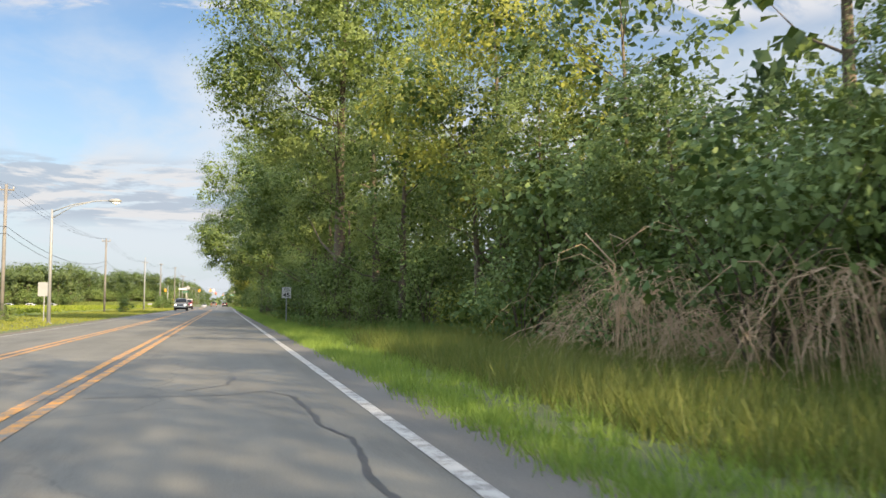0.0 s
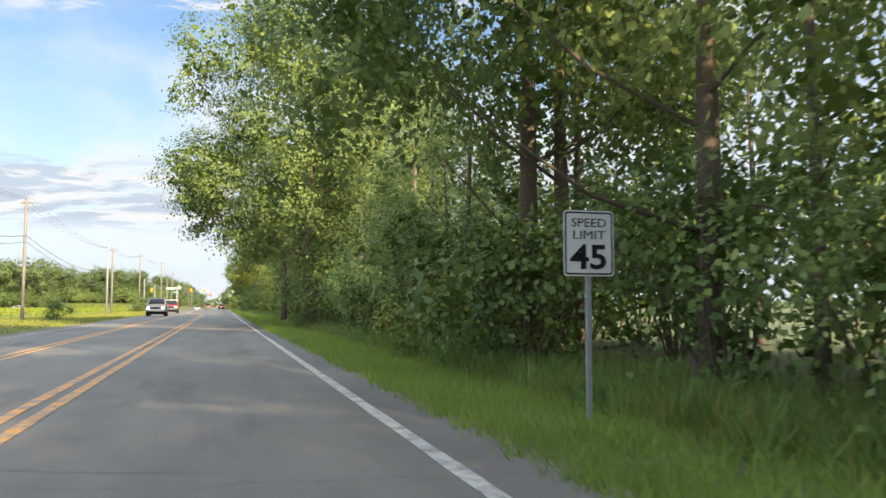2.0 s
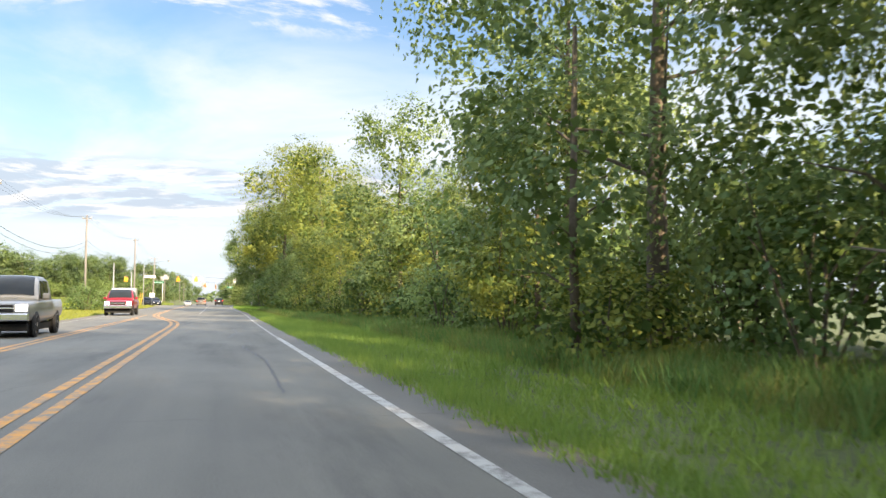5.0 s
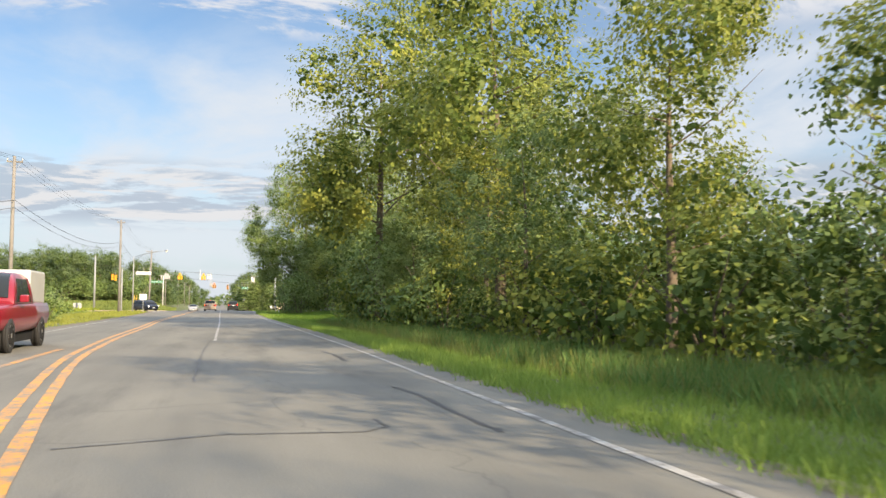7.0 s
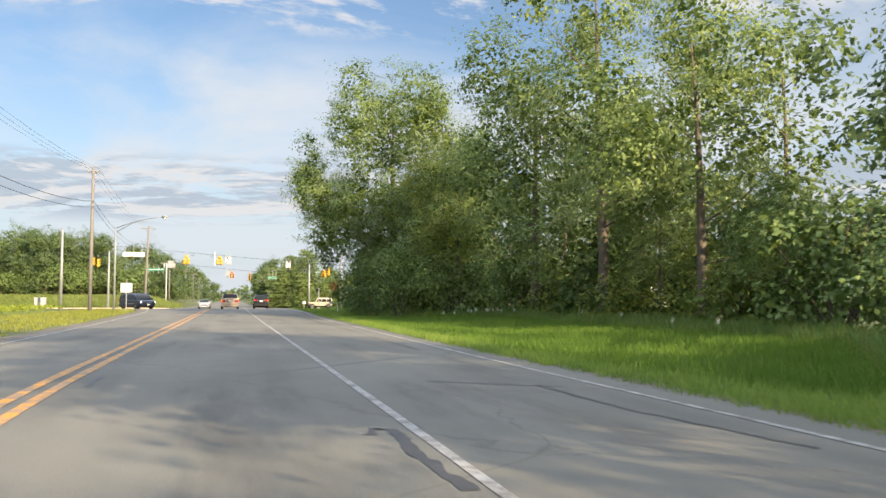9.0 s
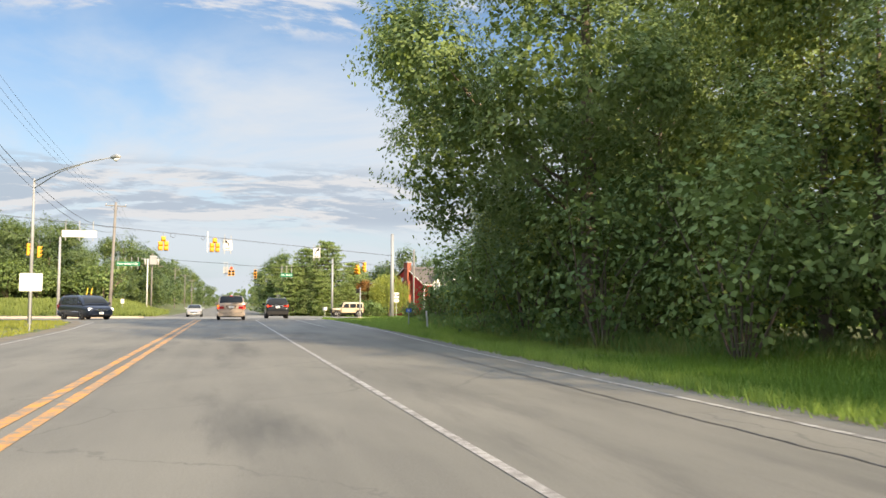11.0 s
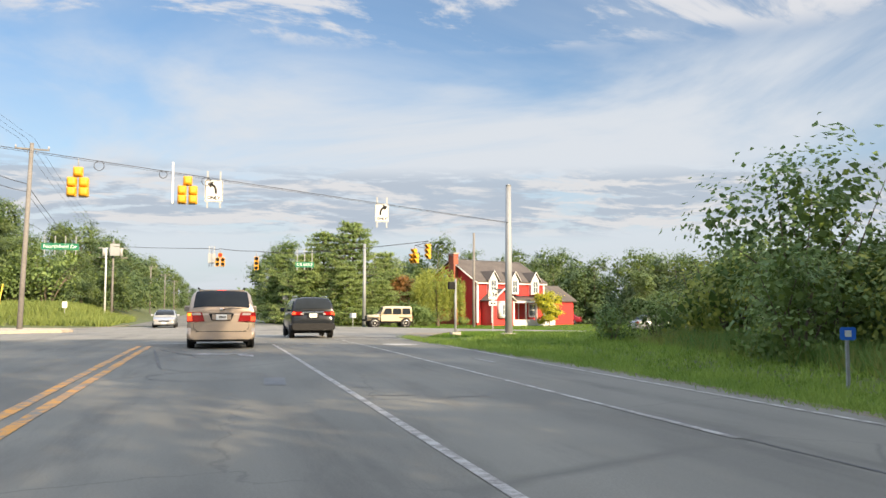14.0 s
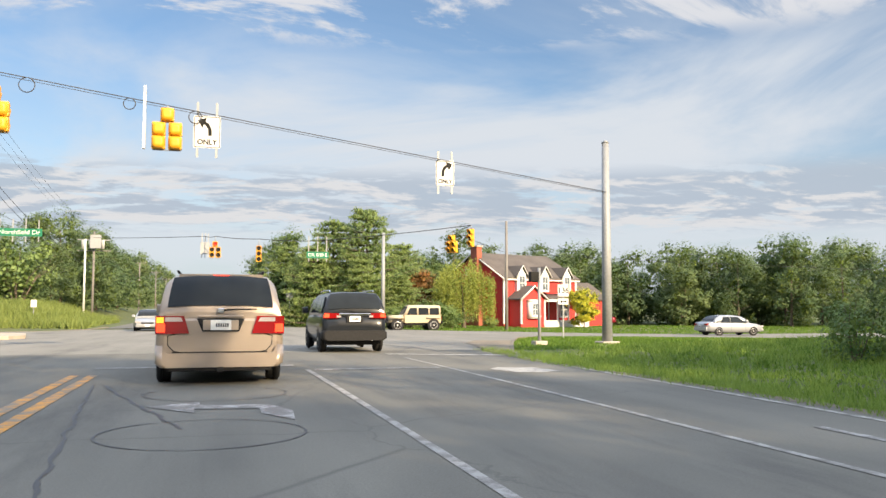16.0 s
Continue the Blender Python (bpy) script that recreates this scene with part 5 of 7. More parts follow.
def pane(parent, name, pts, out, mat=None, thick=0.012):
    """A flat pane through points, standing a little proud along out."""
    bm = bmesh.new()
    o = Vector(out).normalized()
    a = [bm.verts.new(Vector(p) + o * thick) for p in pts]
    b = [bm.verts.new(Vector(p) - o * 0.02) for p in pts]
    bm.faces.new(a)
    n = len(pts)
    for k in range(n):
        bm.faces.new((a[k], b[k], b[(k + 1) % n], a[(k + 1) % n]))
    return part(name, bm, mat or TINT, parent)


def glass_strip(parent, name, ya, yb, belt, H, wb, wt, s0, s1, way):
    """A curved screen that follows the cabin's end, a little proud of it."""
    bm, rows = bmesh.new(), []
    for i in range(7):
        s = s0 + (s1 - s0) * i / 6
        zt = belt + 0.06 + (H - belt - 0.06) * math.sin(s * math.pi / 2) ** 0.8
        y, half = ya + (yb - ya) * s ** 1.25, wb + (wt - wb) * s
        rows.append([bm.verts.new((half * k, y + way * 0.014, zt + dz + 0.012)) for k, dz in ((-0.87, -0.02), (-0.45, 0.012), (0.0, 0.014), (0.45, 0.012), (0.87, -0.02))])
    for a, b in zip(rows, rows[1:]):
        for k in range(4):
            bm.faces.new((a[k], a[k + 1], b[k + 1], b[k])).smooth = True
    return part(name, bm, TINT, parent)


def wheel(parent, x, y, r, side, width=0.22):
    w = part("wheel", rod([(x - side * width * 0.5, y, r), (x + side * width * 0.5, y, r)], [r * 0.55, r * 0.55], 18), TRIM_BLACK, parent)
    bm = bmesh.new()
    prof = [(-0.5, 0.62), (-0.5, 0.93), (-0.38, 1.0), (0.38, 1.0), (0.5, 0.93), (0.5, 0.66)]
    rings = [[bm.verts.new((x + side * width * a, y + r * k * math.cos(t), r + r * k * math.sin(t))) for t in [math.tau * i / 24 for i in range(24)]] for a, k in prof]
    for a, b in zip(rings, rings[1:]):
        for i in range(24):
            bm.faces.new((a[i], a[(i + 1) % 24], b[(i + 1) % 24], b[i])).smooth = True
    part("tyre", bm, RUBBER, w)
    bm = bmesh.new()
    x1 = x + side * width * 0.47
    for k in range(5):
        t = math.tau * k / 5
        d, e = Vector((0, math.cos(t), math.sin(t))), Vector((0, -math.sin(t), math.cos(t)))
        c = Vector((x1, y, r))
        q = [bm.verts.new(c + d * r * a + e * r * b) for a, b in ((0.05, -0.12), (0.66, -0.09), (0.66, 0.09), (0.05, 0.12))]
        bm.faces.new(q)
    hub = [bm.verts.new((x1 + side * 0.012, y + r * 0.16 * math.cos(t), r + r * 0.16 * math.sin(t))) for t in [math.tau * i / 12 for i in range(12)]]
    bm.faces.new(hub)
    ring = [[bm.verts.new((x1 - side * 0.01 * (k > 0.6), y + r * k * math.cos(t), r + r * k * math.sin(t))) for t in [math.tau * i / 24 for i in range(24)]] for k in (0.60, 0.68)]
    for i in range(24):
        bm.faces.new((ring[0][i], ring[0][(i + 1) % 24], ring[1][(i + 1) % 24], ring[1][i]))
    part("rim", bm, RIM, w)
    # solid black disc behind the wheel, painting the shade of the arch opening
    part("wheel_arch", rod([(x + side * (width * 0.5 - 0.10), y, r * 1.02), (x + side * (width * 0.5 - 0.03), y, r * 1.02)], [r * 1.13, r * 1.13], 22), TRIM_BLACK, parent)


def vehicle(name, label, category, m, paint, L, W, H, belt, low, cabin, axles, r, side_windows, rear_glass=0.80, front_glass=0.80):
    """low: (y, sill, top, share of width); cabin: (y at belt rear, y roof rear, y roof front, y at belt front, roof share of width)."""
    root = empty(name, m)
    w = W / 2
    part("body", loft([body_ring(y, a, b, w * k) for y, a, b, k in low]), paint, root)
    y0, y1, y2, y3, k = cabin
    wb, wt = w * 0.945, w * k
    n = 5
    secs = []
    for i in range(n):
        s = i / (n - 1)
        zt = belt + 0.06 + (H - belt - 0.06) * math.sin(s * math.pi / 2) ** 0.8
        secs.append(cabin_ring(y0 + (y1 - y0) * s ** 1.25, belt - 0.03, zt, wb, wb + (wt - wb) * s))
    for s in (0.25, 0.5, 0.75):
        secs.append(cabin_ring(y1 + (y2 - y1) * s, belt - 0.03, H + 0.015, wb, wt))
    for i in range(n):
        s = 1 - i / (n - 1)
        zt = belt + 0.06 + (H - belt - 0.06) * math.sin(s * math.pi / 2) ** 0.8
        secs.append(cabin_ring(y3 + (y2 - y3) * s ** 1.25, belt - 0.03, zt, wb, wb + (wt - wb) * s))
    part("cabin", loft(secs), paint, root)
    glass_strip(root, "rear_window", y0, y1, belt, H, wb, wt, 0.06, 0.74, -1)
    glass_strip(root, "windshield", y3, y2, belt, H, wb, wt, 0.04, 0.80, 1)
    for s in (-1, 1):
        for (p, q, t, u) in side_windows:
            zl, zh = belt + 0.03, belt + (H - belt) * 0.80
            xl, xh = wb, wb * 0.26 + wt * 0.74
            pane(root, "side_window", [(s * xl, p, zl), (s * xl, q, zl), (s * xh, u, zh), (s * xh, t, zh)][::s], (s, 0, 0.25), thick=0.014)
        for y in axles:
            wheel(root, s * (w - 0.11), y, r, s)
        mx = s * (w + 0.10)
        part("mirror", box(min(mx - 0.1, mx + 0.1), max(mx - 0.1, mx + 0.1), y3 - 0.42, y3 - 0.30, belt + 0.02, belt + 0.20, bevel=0.03), paint, root)
    part("underbody", box(-w * 0.85, w * 0.85, 0.35, L - 0.35, 0.20, 0.42, bevel=0.03), TRIM_BLACK, root)
    return tagged(root, label, category, "vehicles at the crossing")


def bars(parent, name, x, y, z, w, h, n, mat):
    """Unreadable writing as a row of plain bars."""
    for k in range(n):
        c = x + (k - (n - 1) / 2) * w / n
        part(name, box(c - w / n * 0.32, c + w / n * 0.32, y - 0.003, y, z - h / 2, z + h / 2), mat, parent)


def number_plate(parent, y, z, out=-1):
    p = part("number_plate", box(-0.155, 0.155, min(y, y + out * 0.008), max(y, y + out * 0.008), z - 0.08, z + 0.08, bevel=0.003), PLATE_WHITE, parent)
    bars(p, "plate_bar", 0.02, y + out * 0.009 + (0.003 if out > 0 else 0), z, 0.2, 0.06, 6, TRIM_BLACK)


def strip_lamp(parent, name, pts, y0, y1, mat):
    """A lamp with an outline of (x, z) points between two depths."""
    bm = plate(pts, y1 - y0)
    ob = part(name, bm, mat, parent)
    ob.location.y = y0
    return ob


GOLD = car_paint("beige_metallic_paint", (0.36, 0.295, 0.235))
CHARCOAL = car_paint("charcoal_metallic_paint", (0.012, 0.014, 0.018), 0.0, 0.3, 0.1)
NAVY = car_paint("navy_paint", (0.012, 0.018, 0.034))
SILVER = car_paint("silver_paint", (0.34, 0.35, 0.36), 0.5)
SILVER_TRUCK = car_paint("silver_grey_paint", (0.21, 0.207, 0.197), 0.3)
WHITE_CAR = car_paint("white_paint", (0.48, 0.48, 0.47), 0.0)
TAN = car_paint("tan_paint", (0.44, 0.37, 0.255), 0.0, 0.4)
RED_CAR = car_paint("red_paint", (0.19, 0.010, 0.022), 0.1)


def minivan(label, m, paint, rear_detail=True, lit=True, beams=False):
    H, belt, W = 1.72, 1.06, 1.96
    low = [(0.0, 0.44, 0.97, 0.86), (0.03, 0.40, 1.02, 0.95), (0.10, 0.34, 1.06, 0.985), (0.5, 0.27, 1.07, 1.0), (2.5, 0.24, 1.06, 1.0), (3.9, 0.24, 1.05, 1.0), (4.35, 0.25, 1.01, 0.99), (4.75, 0.27, 0.95, 0.96), (4.98, 0.30, 0.88, 0.90), (5.08, 0.34, 0.80, 0.82), (5.12, 0.40, 0.70, 0.74)]
    van = vehicle("minivan", label, "minivan", m, paint, 5.12, W, H, belt, low, (0.02, 0.42, 3.0, 4.25, 0.80), (0.98, 3.98), 0.34,
                  [(0.55, 1.45, 0.75, 1.45), (1.52, 2.55, 1.52, 2.50), (2.62, 3.75, 2.58, 3.15)])
    w = W / 2
    # tailgate, bumper and lamps
    part("bumper", loft([[(x * k, y, z) for x, z in ((0.975, 0.34), (0.975, 0.62), (0.90, 0.50), (-0.90, 0.50), (-0.975, 0.62), (-0.975, 0.34), (-0.90, 0.28), (0.90, 0.28))] for y, k in ((-0.09, 0.88), (-0.075, 0.95), (0.03, 0.995), (0.30, 1.0))]), paint, van)
    part("bumper_sill", box(-0.72, 0.72, -0.012, 0.02, 0.502, 0.518, bevel=0.004), TRIM_BLACK, van)
    part("rear_valance", box(-0.78, 0.78, -0.05, 0.10, 0.22, 0.29, bevel=0.02), TRIM_BLACK, van)
    hitch = part("tow_hitch", box(-0.05, 0.05, -0.13, 0.05, 0.21, 0.29, bevel=0.008), TRIM_BLACK, van)
    part("receiver", box(-0.03, 0.03, -0.136, -0.128, 0.225, 0.275), TRIM_BLACK, hitch)
    for s in (-1, 1):
        o = [(s * 0.97, 0.79), (s * 0.97, 1.07), (s * 0.55, 1.07), (s * 0.47, 0.80)]
        strip_lamp(van, "tail_lamp", o[::s], -0.035, 0.10, RED_LAMP)
        o = [(s * 0.83, 0.985), (s * 0.83, 1.05), (s * 0.60, 1.05), (s * 0.565, 0.985)]
        strip_lamp(van, "reversing_lamp", o[::s], -0.042, 0.0, CLEAR_LAMP)
        o = [(s * 0.955, 0.82), (s * 0.955, 0.95), (s * 0.83, 0.95), (s * 0.83, 0.82)]
        strip_lamp(van, "brake_lamp", o[::s], -0.042, 0.0, LIT_LAMP if lit else RED_LAMP)
        if s < 0 and lit:
            strip_lamp(van, "turn_lamp", [(s * 0.955, 0.96), (s * 0.955, 1.05), (s * 0.85, 1.05), (s * 0.85, 0.96)], -0.042, 0.0, LIT_AMBER)
        part("tailgate_seam", rod([(s * 0.66, -0.012, 0.80), (s * 0.79, -0.006, 0.76), (s * 0.78, -0.006, 0.62), (s * 0.70, -0.008, 0.53), (s * 0.60, -0.01, 0.51)], 0.007, 5), TRIM_BLACK, van)
        part("roof_rail", rod([(s * 0.66, 0.55, 1.76), (s * 0.68, 0.75, 1.79), (s * 0.68, 2.6, 1.80), (s * 0.66, 2.9, 1.76)], 0.022, 6), TRIM_BLACK, van)
        strip_lamp(van, "headlamp", [(s * 0.87, 0.68), (s * 0.86, 0.85), (s * 0.50, 0.81), (s * 0.52, 0.68)][::s], 4.80, 5.07, LIT_BEAM if beams else CLEAR_LAMP)
    part("plate_recess", loft([[(x * k, y, z) for x, z in ((0.34, 1.03), (0.26, 0.83), (-0.26, 0.83), (-0.34, 1.03))] for y, k in ((-0.03, 1.0), (-0.01, 1.06))]), TRIM_BLACK, van)
    part("plate_well", box(-0.27, 0.27, -0.036, -0.02, 0.85, 1.01, bevel=0.01), paint, van)
    number_plate(van, -0.037, 0.93)
    part("grip", box(-0.34, 0.34, -0.05, -0.01, 1.045, 1.085, bevel=0.012), paint, van)
    part("badge", box(-0.05, 0.05, -0.045, 0.02, 1.12, 1.19, bevel=0.012), CHROME, van)
    part("name_bar", box(-0.78, -0.56, -0.012, 0.02, 0.825, 0.845), CHROME, van)
    part("high_brake_lamp", box(-0.13, 0.13, 0.285, 0.40, 1.69, 1.718, bevel=0.008), LIT_LAMP if lit else RED_LAMP, van)
    part("spoiler", loft([[(x, y, z) for x, z in ((0.66, 1.68 + h), (0.64, 1.735 + h), (-0.64, 1.735 + h), (-0.66, 1.68 + h))] for y, h in ((0.30, -0.004), (0.45, 0.004))]), paint, van)
    part("rear_wiper", rod([(0.0, 0.0, 1.15), (0.12, 0.01, 1.17), (0.55, 0.02, 1.18)], [0.02, 0.012, 0.008], 6), TRIM_BLACK, van)
    part("grille", box(-0.44, 0.44, 5.04, 5.125, 0.62, 0.80, bevel=0.02), TRIM_BLACK, van)
    for k in range(3):
        part("grille_bar", box(-0.43, 0.43, 5.11, 5.14, 0.64 + 0.055 * k, 0.665 + 0.055 * k, bevel=0.006), CHROME, van)
    part("lower_grille", box(-0.60, 0.60, 5.0, 5.118, 0.36, 0.44, bevel=0.015), TRIM_BLACK, van)
    for s in (-1, 1):
        part("side_moulding", rod([(s * 0.975, 1.35, 0.60), (s * 0.982, 2.4, 0.60), (s * 0.975, 3.55, 0.60)], 0.014, 6), CHROME, van)
    number_plate(van, 5.13, 0.50, 1)
    return van


def suv(label, m, paint, kind="suv", lit=True):
    H, belt, W = 1.69, 1.07, 1.85
    low = [(0.0, 0.50, 0.72, 0.84), (0.04, 0.44, 1.02, 0.94), (0.12, 0.36, 1.08, 0.98), (0.6, 0.30, 1.09, 1.0), (2.4, 0.28, 1.07, 1.0), (3.4, 0.28, 1.05, 1.0), (3.7, 0.30, 1.02, 0.99), (4.4, 0.34, 0.95, 0.95), (4.62, 0.40, 0.82, 0.86), (4.70, 0.46, 0.70, 0.74)]
    ob = vehicle("sport_utility_vehicle", label, "suv", m, paint, 4.70, W, H, belt, low, (0.02, 0.36, 2.6, 3.65, 0.755), (0.86, 3.72), 0.36,
                 [(0.50, 1.12, 0.72, 1.05), (1.18, 2.05, 1.12, 1.98), (2.10, 3.15, 2.05, 2.70)])
    part("bumper", loft([[(x * k, y, z) for x, z in ((0.93, 0.40), (0.93, 0.56), (0.87, 0.62), (-0.87, 0.62), (-0.93, 0.56), (-0.93, 0.40), (-0.84, 0.34), (0.84, 0.34))] for y, k in ((-0.10, 0.90), (-0.08, 0.97), (0.03, 1.0), (0.28, 0.995))]), TRIM_BLACK, ob)
    for s in (-1, 1):
        o = [(s * 0.90, 0.96), (s * 0.86, 1.12), (s * 0.44, 1.10), (s * 0.46, 0.97)]
        strip_lamp(ob, "tail_lamp", o[::s], -0.03, 0.12, RED_LAMP)
        o = [(s * 0.88, 0.985), (s * 0.85, 1.10), (s * 0.72, 1.09), (s * 0.73, 0.985)]
        strip_lamp(ob, "brake_lamp", o[::s], -0.037, 0.0, LIT_LAMP if lit else RED_LAMP)
        strip_lamp(ob, "reversing_lamp", [(s * 0.52, 0.985), (s * 0.52, 1.04), (s * 0.40, 1.04), (s * 0.40, 0.985)][::s], -0.04, 0.0, CLEAR_LAMP)
        part("roof_rail", rod([(s * 0.62, 0.55, 1.71), (s * 0.64, 0.7, 1.75), (s * 0.64, 2.3, 1.76), (s * 0.62, 2.5, 1.72)], 0.02, 6), CHROME, ob)
        strip_lamp(ob, "headlamp", [(s * 0.84, 0.74), (s * 0.80, 0.88), (s * 0.46, 0.84), (s * 0.50, 0.74)][::s], 4.40, 4.62, CLEAR_LAMP)
    part("trim_bar", box(-0.46, 0.46, -0.035, 0.03, 1.045, 1.10, bevel=0.012), CHROME, ob)
    part("plate_recess", box(-0.24, 0.24, -0.03, 0.0, 0.86, 1.03, bevel=0.01), TRIM_BLACK, ob)
    number_plate(ob, -0.031, 0.945)
    part("high_brake_lamp", box(-0.14, 0.14, 0.26, 0.40, 1.64, 1.675, bevel=0.008), LIT_LAMP if lit else RED_LAMP, ob)
    part("rear_wiper", rod([(0.0, 0.0, 1.15), (-0.1, 0.01, 1.17), (-0.4, 0.03, 1.18)], [0.018, 0.012, 0.008], 6), TRIM_BLACK, ob)
    part("exhaust_pipe", rod([(0.48, -0.08, 0.36), (0.48, 0.2, 0.36)], 0.035, 8), CHROME, ob)
    return ob


def sedan(label, m, paint, lights=False):
    H, belt, W = 1.45, 0.92, 1.83
    low = [(0.0, 0.42, 0.70, 0.80), (0.06, 0.34, 0.92, 0.90), (0.30, 0.28, 0.97, 0.96), (1.0, 0.22, 0.95, 1.0), (2.4, 0.20, 0.93, 1.0), (3.5, 0.21, 0.91, 1.0), (4.2, 0.24, 0.82, 0.96), (4.65, 0.28, 0.70, 0.86), (4.80, 0.34, 0.58, 0.72)]
    ob = vehicle("sedan_car", label, "car", m, paint, 4.80, W, H, belt, low, (0.55, 1.40, 2.45, 3.55, 0.74), (0.98, 3.85), 0.32,
                 [(1.15, 1.95, 1.42, 1.92), (2.02, 3.20, 1.98, 2.62)])
    part("bumper", box(-0.80, 0.80, -0.05, 0.12, 0.36, 0.60, bevel=0.04), paint, ob)
    part("front_bumper", box(-0.74, 0.74, 4.68, 4.84, 0.30, 0.50, bevel=0.04), paint, ob)
    part("grille", box(-0.40, 0.40, 4.78, 4.83, 0.52, 0.62, bevel=0.015), TRIM_BLACK, ob)
    for s in (-1, 1):
        strip_lamp(ob, "tail_lamp", [(s * 0.82, 0.74), (s * 0.82, 0.88), (s * 0.46, 0.86), (s * 0.48, 0.75)][::s], -0.01, 0.2, RED_LAMP)
        strip_lamp(ob, "headlamp", [(s * 0.80, 0.58), (s * 0.76, 0.72), (s * 0.44, 0.66), (s * 0.46, 0.58)][::s], 4.55, 4.80, HEADLIGHT if lights else CLEAR_LAMP)
        for y in (2.0, 3.2):
            part("door_seam", rod([(s * W * 0.492, y, 0.32), (s * W * 0.502, y, 0.6), (s * W * 0.488, y, 0.90)], 0.006, 4), TRIM_BLACK, ob)
    number_plate(ob, -0.055, 0.66)
    number_plate(ob, 4.845, 0.42, 1)
    return ob


def jeep(label, m, paint):
    root = empty("off_road_car", m)
    w = 0.80
    part("body", box(-w, w, 0.15, 2.9, 0.55, 1.12, bevel=0.04), paint, root)
    part("hood", loft([[(x * k, y, z) for x, z in ((0.62, 0.60), (0.62, zt - 0.06), (0.54, zt), (-0.54, zt), (-0.62, zt - 0.06), (-0.62, 0.60))] for y, k, zt in ((2.85, 1.05, 1.14), (3.4, 1.0, 1.12), (4.05, 0.93, 1.08))]), paint, root)
    part("hard_top", loft([cabin_ring(y, 1.10, z, 0.79, 0.70) for y, z in ((0.17, 1.80), (0.25, 1.84), (1.6, 1.86), (2.45, 1.85), (2.62, 1.80), (2.95, 1.18))]), paint, root)
    for s in (-1, 1):
        for a, b, c in ((0.30, 1.0, 1.0), (1.10, 1.85, 1.85), (1.95, 2.72, 2.50)):
            pane(root, "side_window", [(s * 0.79, a, 1.16), (s * 0.79, b, 1.16), (s * 0.735, c, 1.66), (s * 0.735, a, 1.66)][::s], (s, 0, 0.2), thick=0.016)
        for y in (0.72, 3.45):
            wheel(root, s * 0.80, y, 0.40, s, 0.26)
            part("fender", loft([[(s * x, y + dy * k, z) for x, z in ((0.62, 0.92), (0.62, 0.97), (0.96, 0.95), (0.96, 0.90))] for dy, k in ((-0.52, 1), (0.52, 1))]), paint, root)
        part("headlamp", rod([(s * 0.38, 4.02, 0.88), (s * 0.38, 4.09, 0.88)], 0.10, 12), CLEAR_LAMP, root)
        part("tail_lamp", box(s * 0.70 - 0.07, s * 0.70 + 0.07, 0.09, 0.17, 0.78, 1.0, bevel=0.01), RED_LAMP, root)
    pane(root, "windshield", [(0.66, 2.93, 1.20), (-0.66, 2.93, 1.20), (-0.62, 2.66, 1.74), (0.62, 2.66, 1.74)], (0, 0.8, 0.4), thick=0.03)
    part("bumper", box(-0.80, 0.80, 4.10, 4.26, 0.55, 0.72, bevel=0.03), TRIM_BLACK, root)
    part("rear_bumper", box(-0.78, 0.78, 0.0, 0.14, 0.52, 0.68, bevel=0.03), TRIM_BLACK, root)
    part("chassis", box(-0.55, 0.55, 0.2, 4.0, 0.38, 0.56, bevel=0.02), TRIM_BLACK, root)
    part("grille", box(-0.50, 0.50, 4.05, 4.08, 0.70, 1.02, bevel=0.01), TRIM_BLACK, root)
    part("spare_wheel", rod([(0.05, 0.0, 1.0), (0.05, 0.16, 1.0)], 0.38, 20), RUBBER, root)
    return tagged(root, label, "off-road car", "vehicles at the crossing")


def pickup(label, m, paint, cap=None):
    H, belt, W = 1.90, 1.15, 1.98
    low = [(0.0, 0.60, 0.95, 0.94), (0.05, 0.55, 1.16, 0.98), (1.9, 0.45, 1.16, 1.0), (3.6, 0.42, 1.15, 1.0), (4.1, 0.45, 1.12, 0.99), (5.2, 0.50, 1.06, 0.96), (5.45, 0.55, 0.95, 0.90)]
    ob = vehicle("pickup_truck", label, "pickup truck", m, paint, 5.45, W, H, belt, low, (1.95, 2.15, 3.2, 4.05, 0.78), (1.05, 4.45), 0.40, [(2.25, 2.95, 2.30, 2.92), (3.02, 3.75, 3.0, 3.35)])
    part("front_bumper", box(-0.95, 0.95, 5.38, 5.55, 0.52, 0.74, bevel=0.03), CHROME, ob)
    part("grille", box(-0.52, 0.52, 5.42, 5.50, 0.78, 1.00, bevel=0.02), TRIM_BLACK, ob)
    part("grille_bar", box(-0.54, 0.54, 5.48, 5.52, 0.87, 0.91, bevel=0.008), CHROME, ob)
    for s in (-1, 1):
        strip_lamp(ob, "headlamp", [(s * 0.90, 0.80), (s * 0.88, 1.00), (s * 0.58, 1.00), (s * 0.58, 0.80)][::s], 5.30, 5.47, HEADLIGHT)
    if cap:
        part("bed_cap", box(-0.85, 0.85, 0.1, 1.95, 1.14, 2.02, bevel=0.06), cap, ob)
    return ob


def at(x, y, turn, z=None):
    return pose(x, y, dip(x, y) if z is None else z, 0, 0, turn)


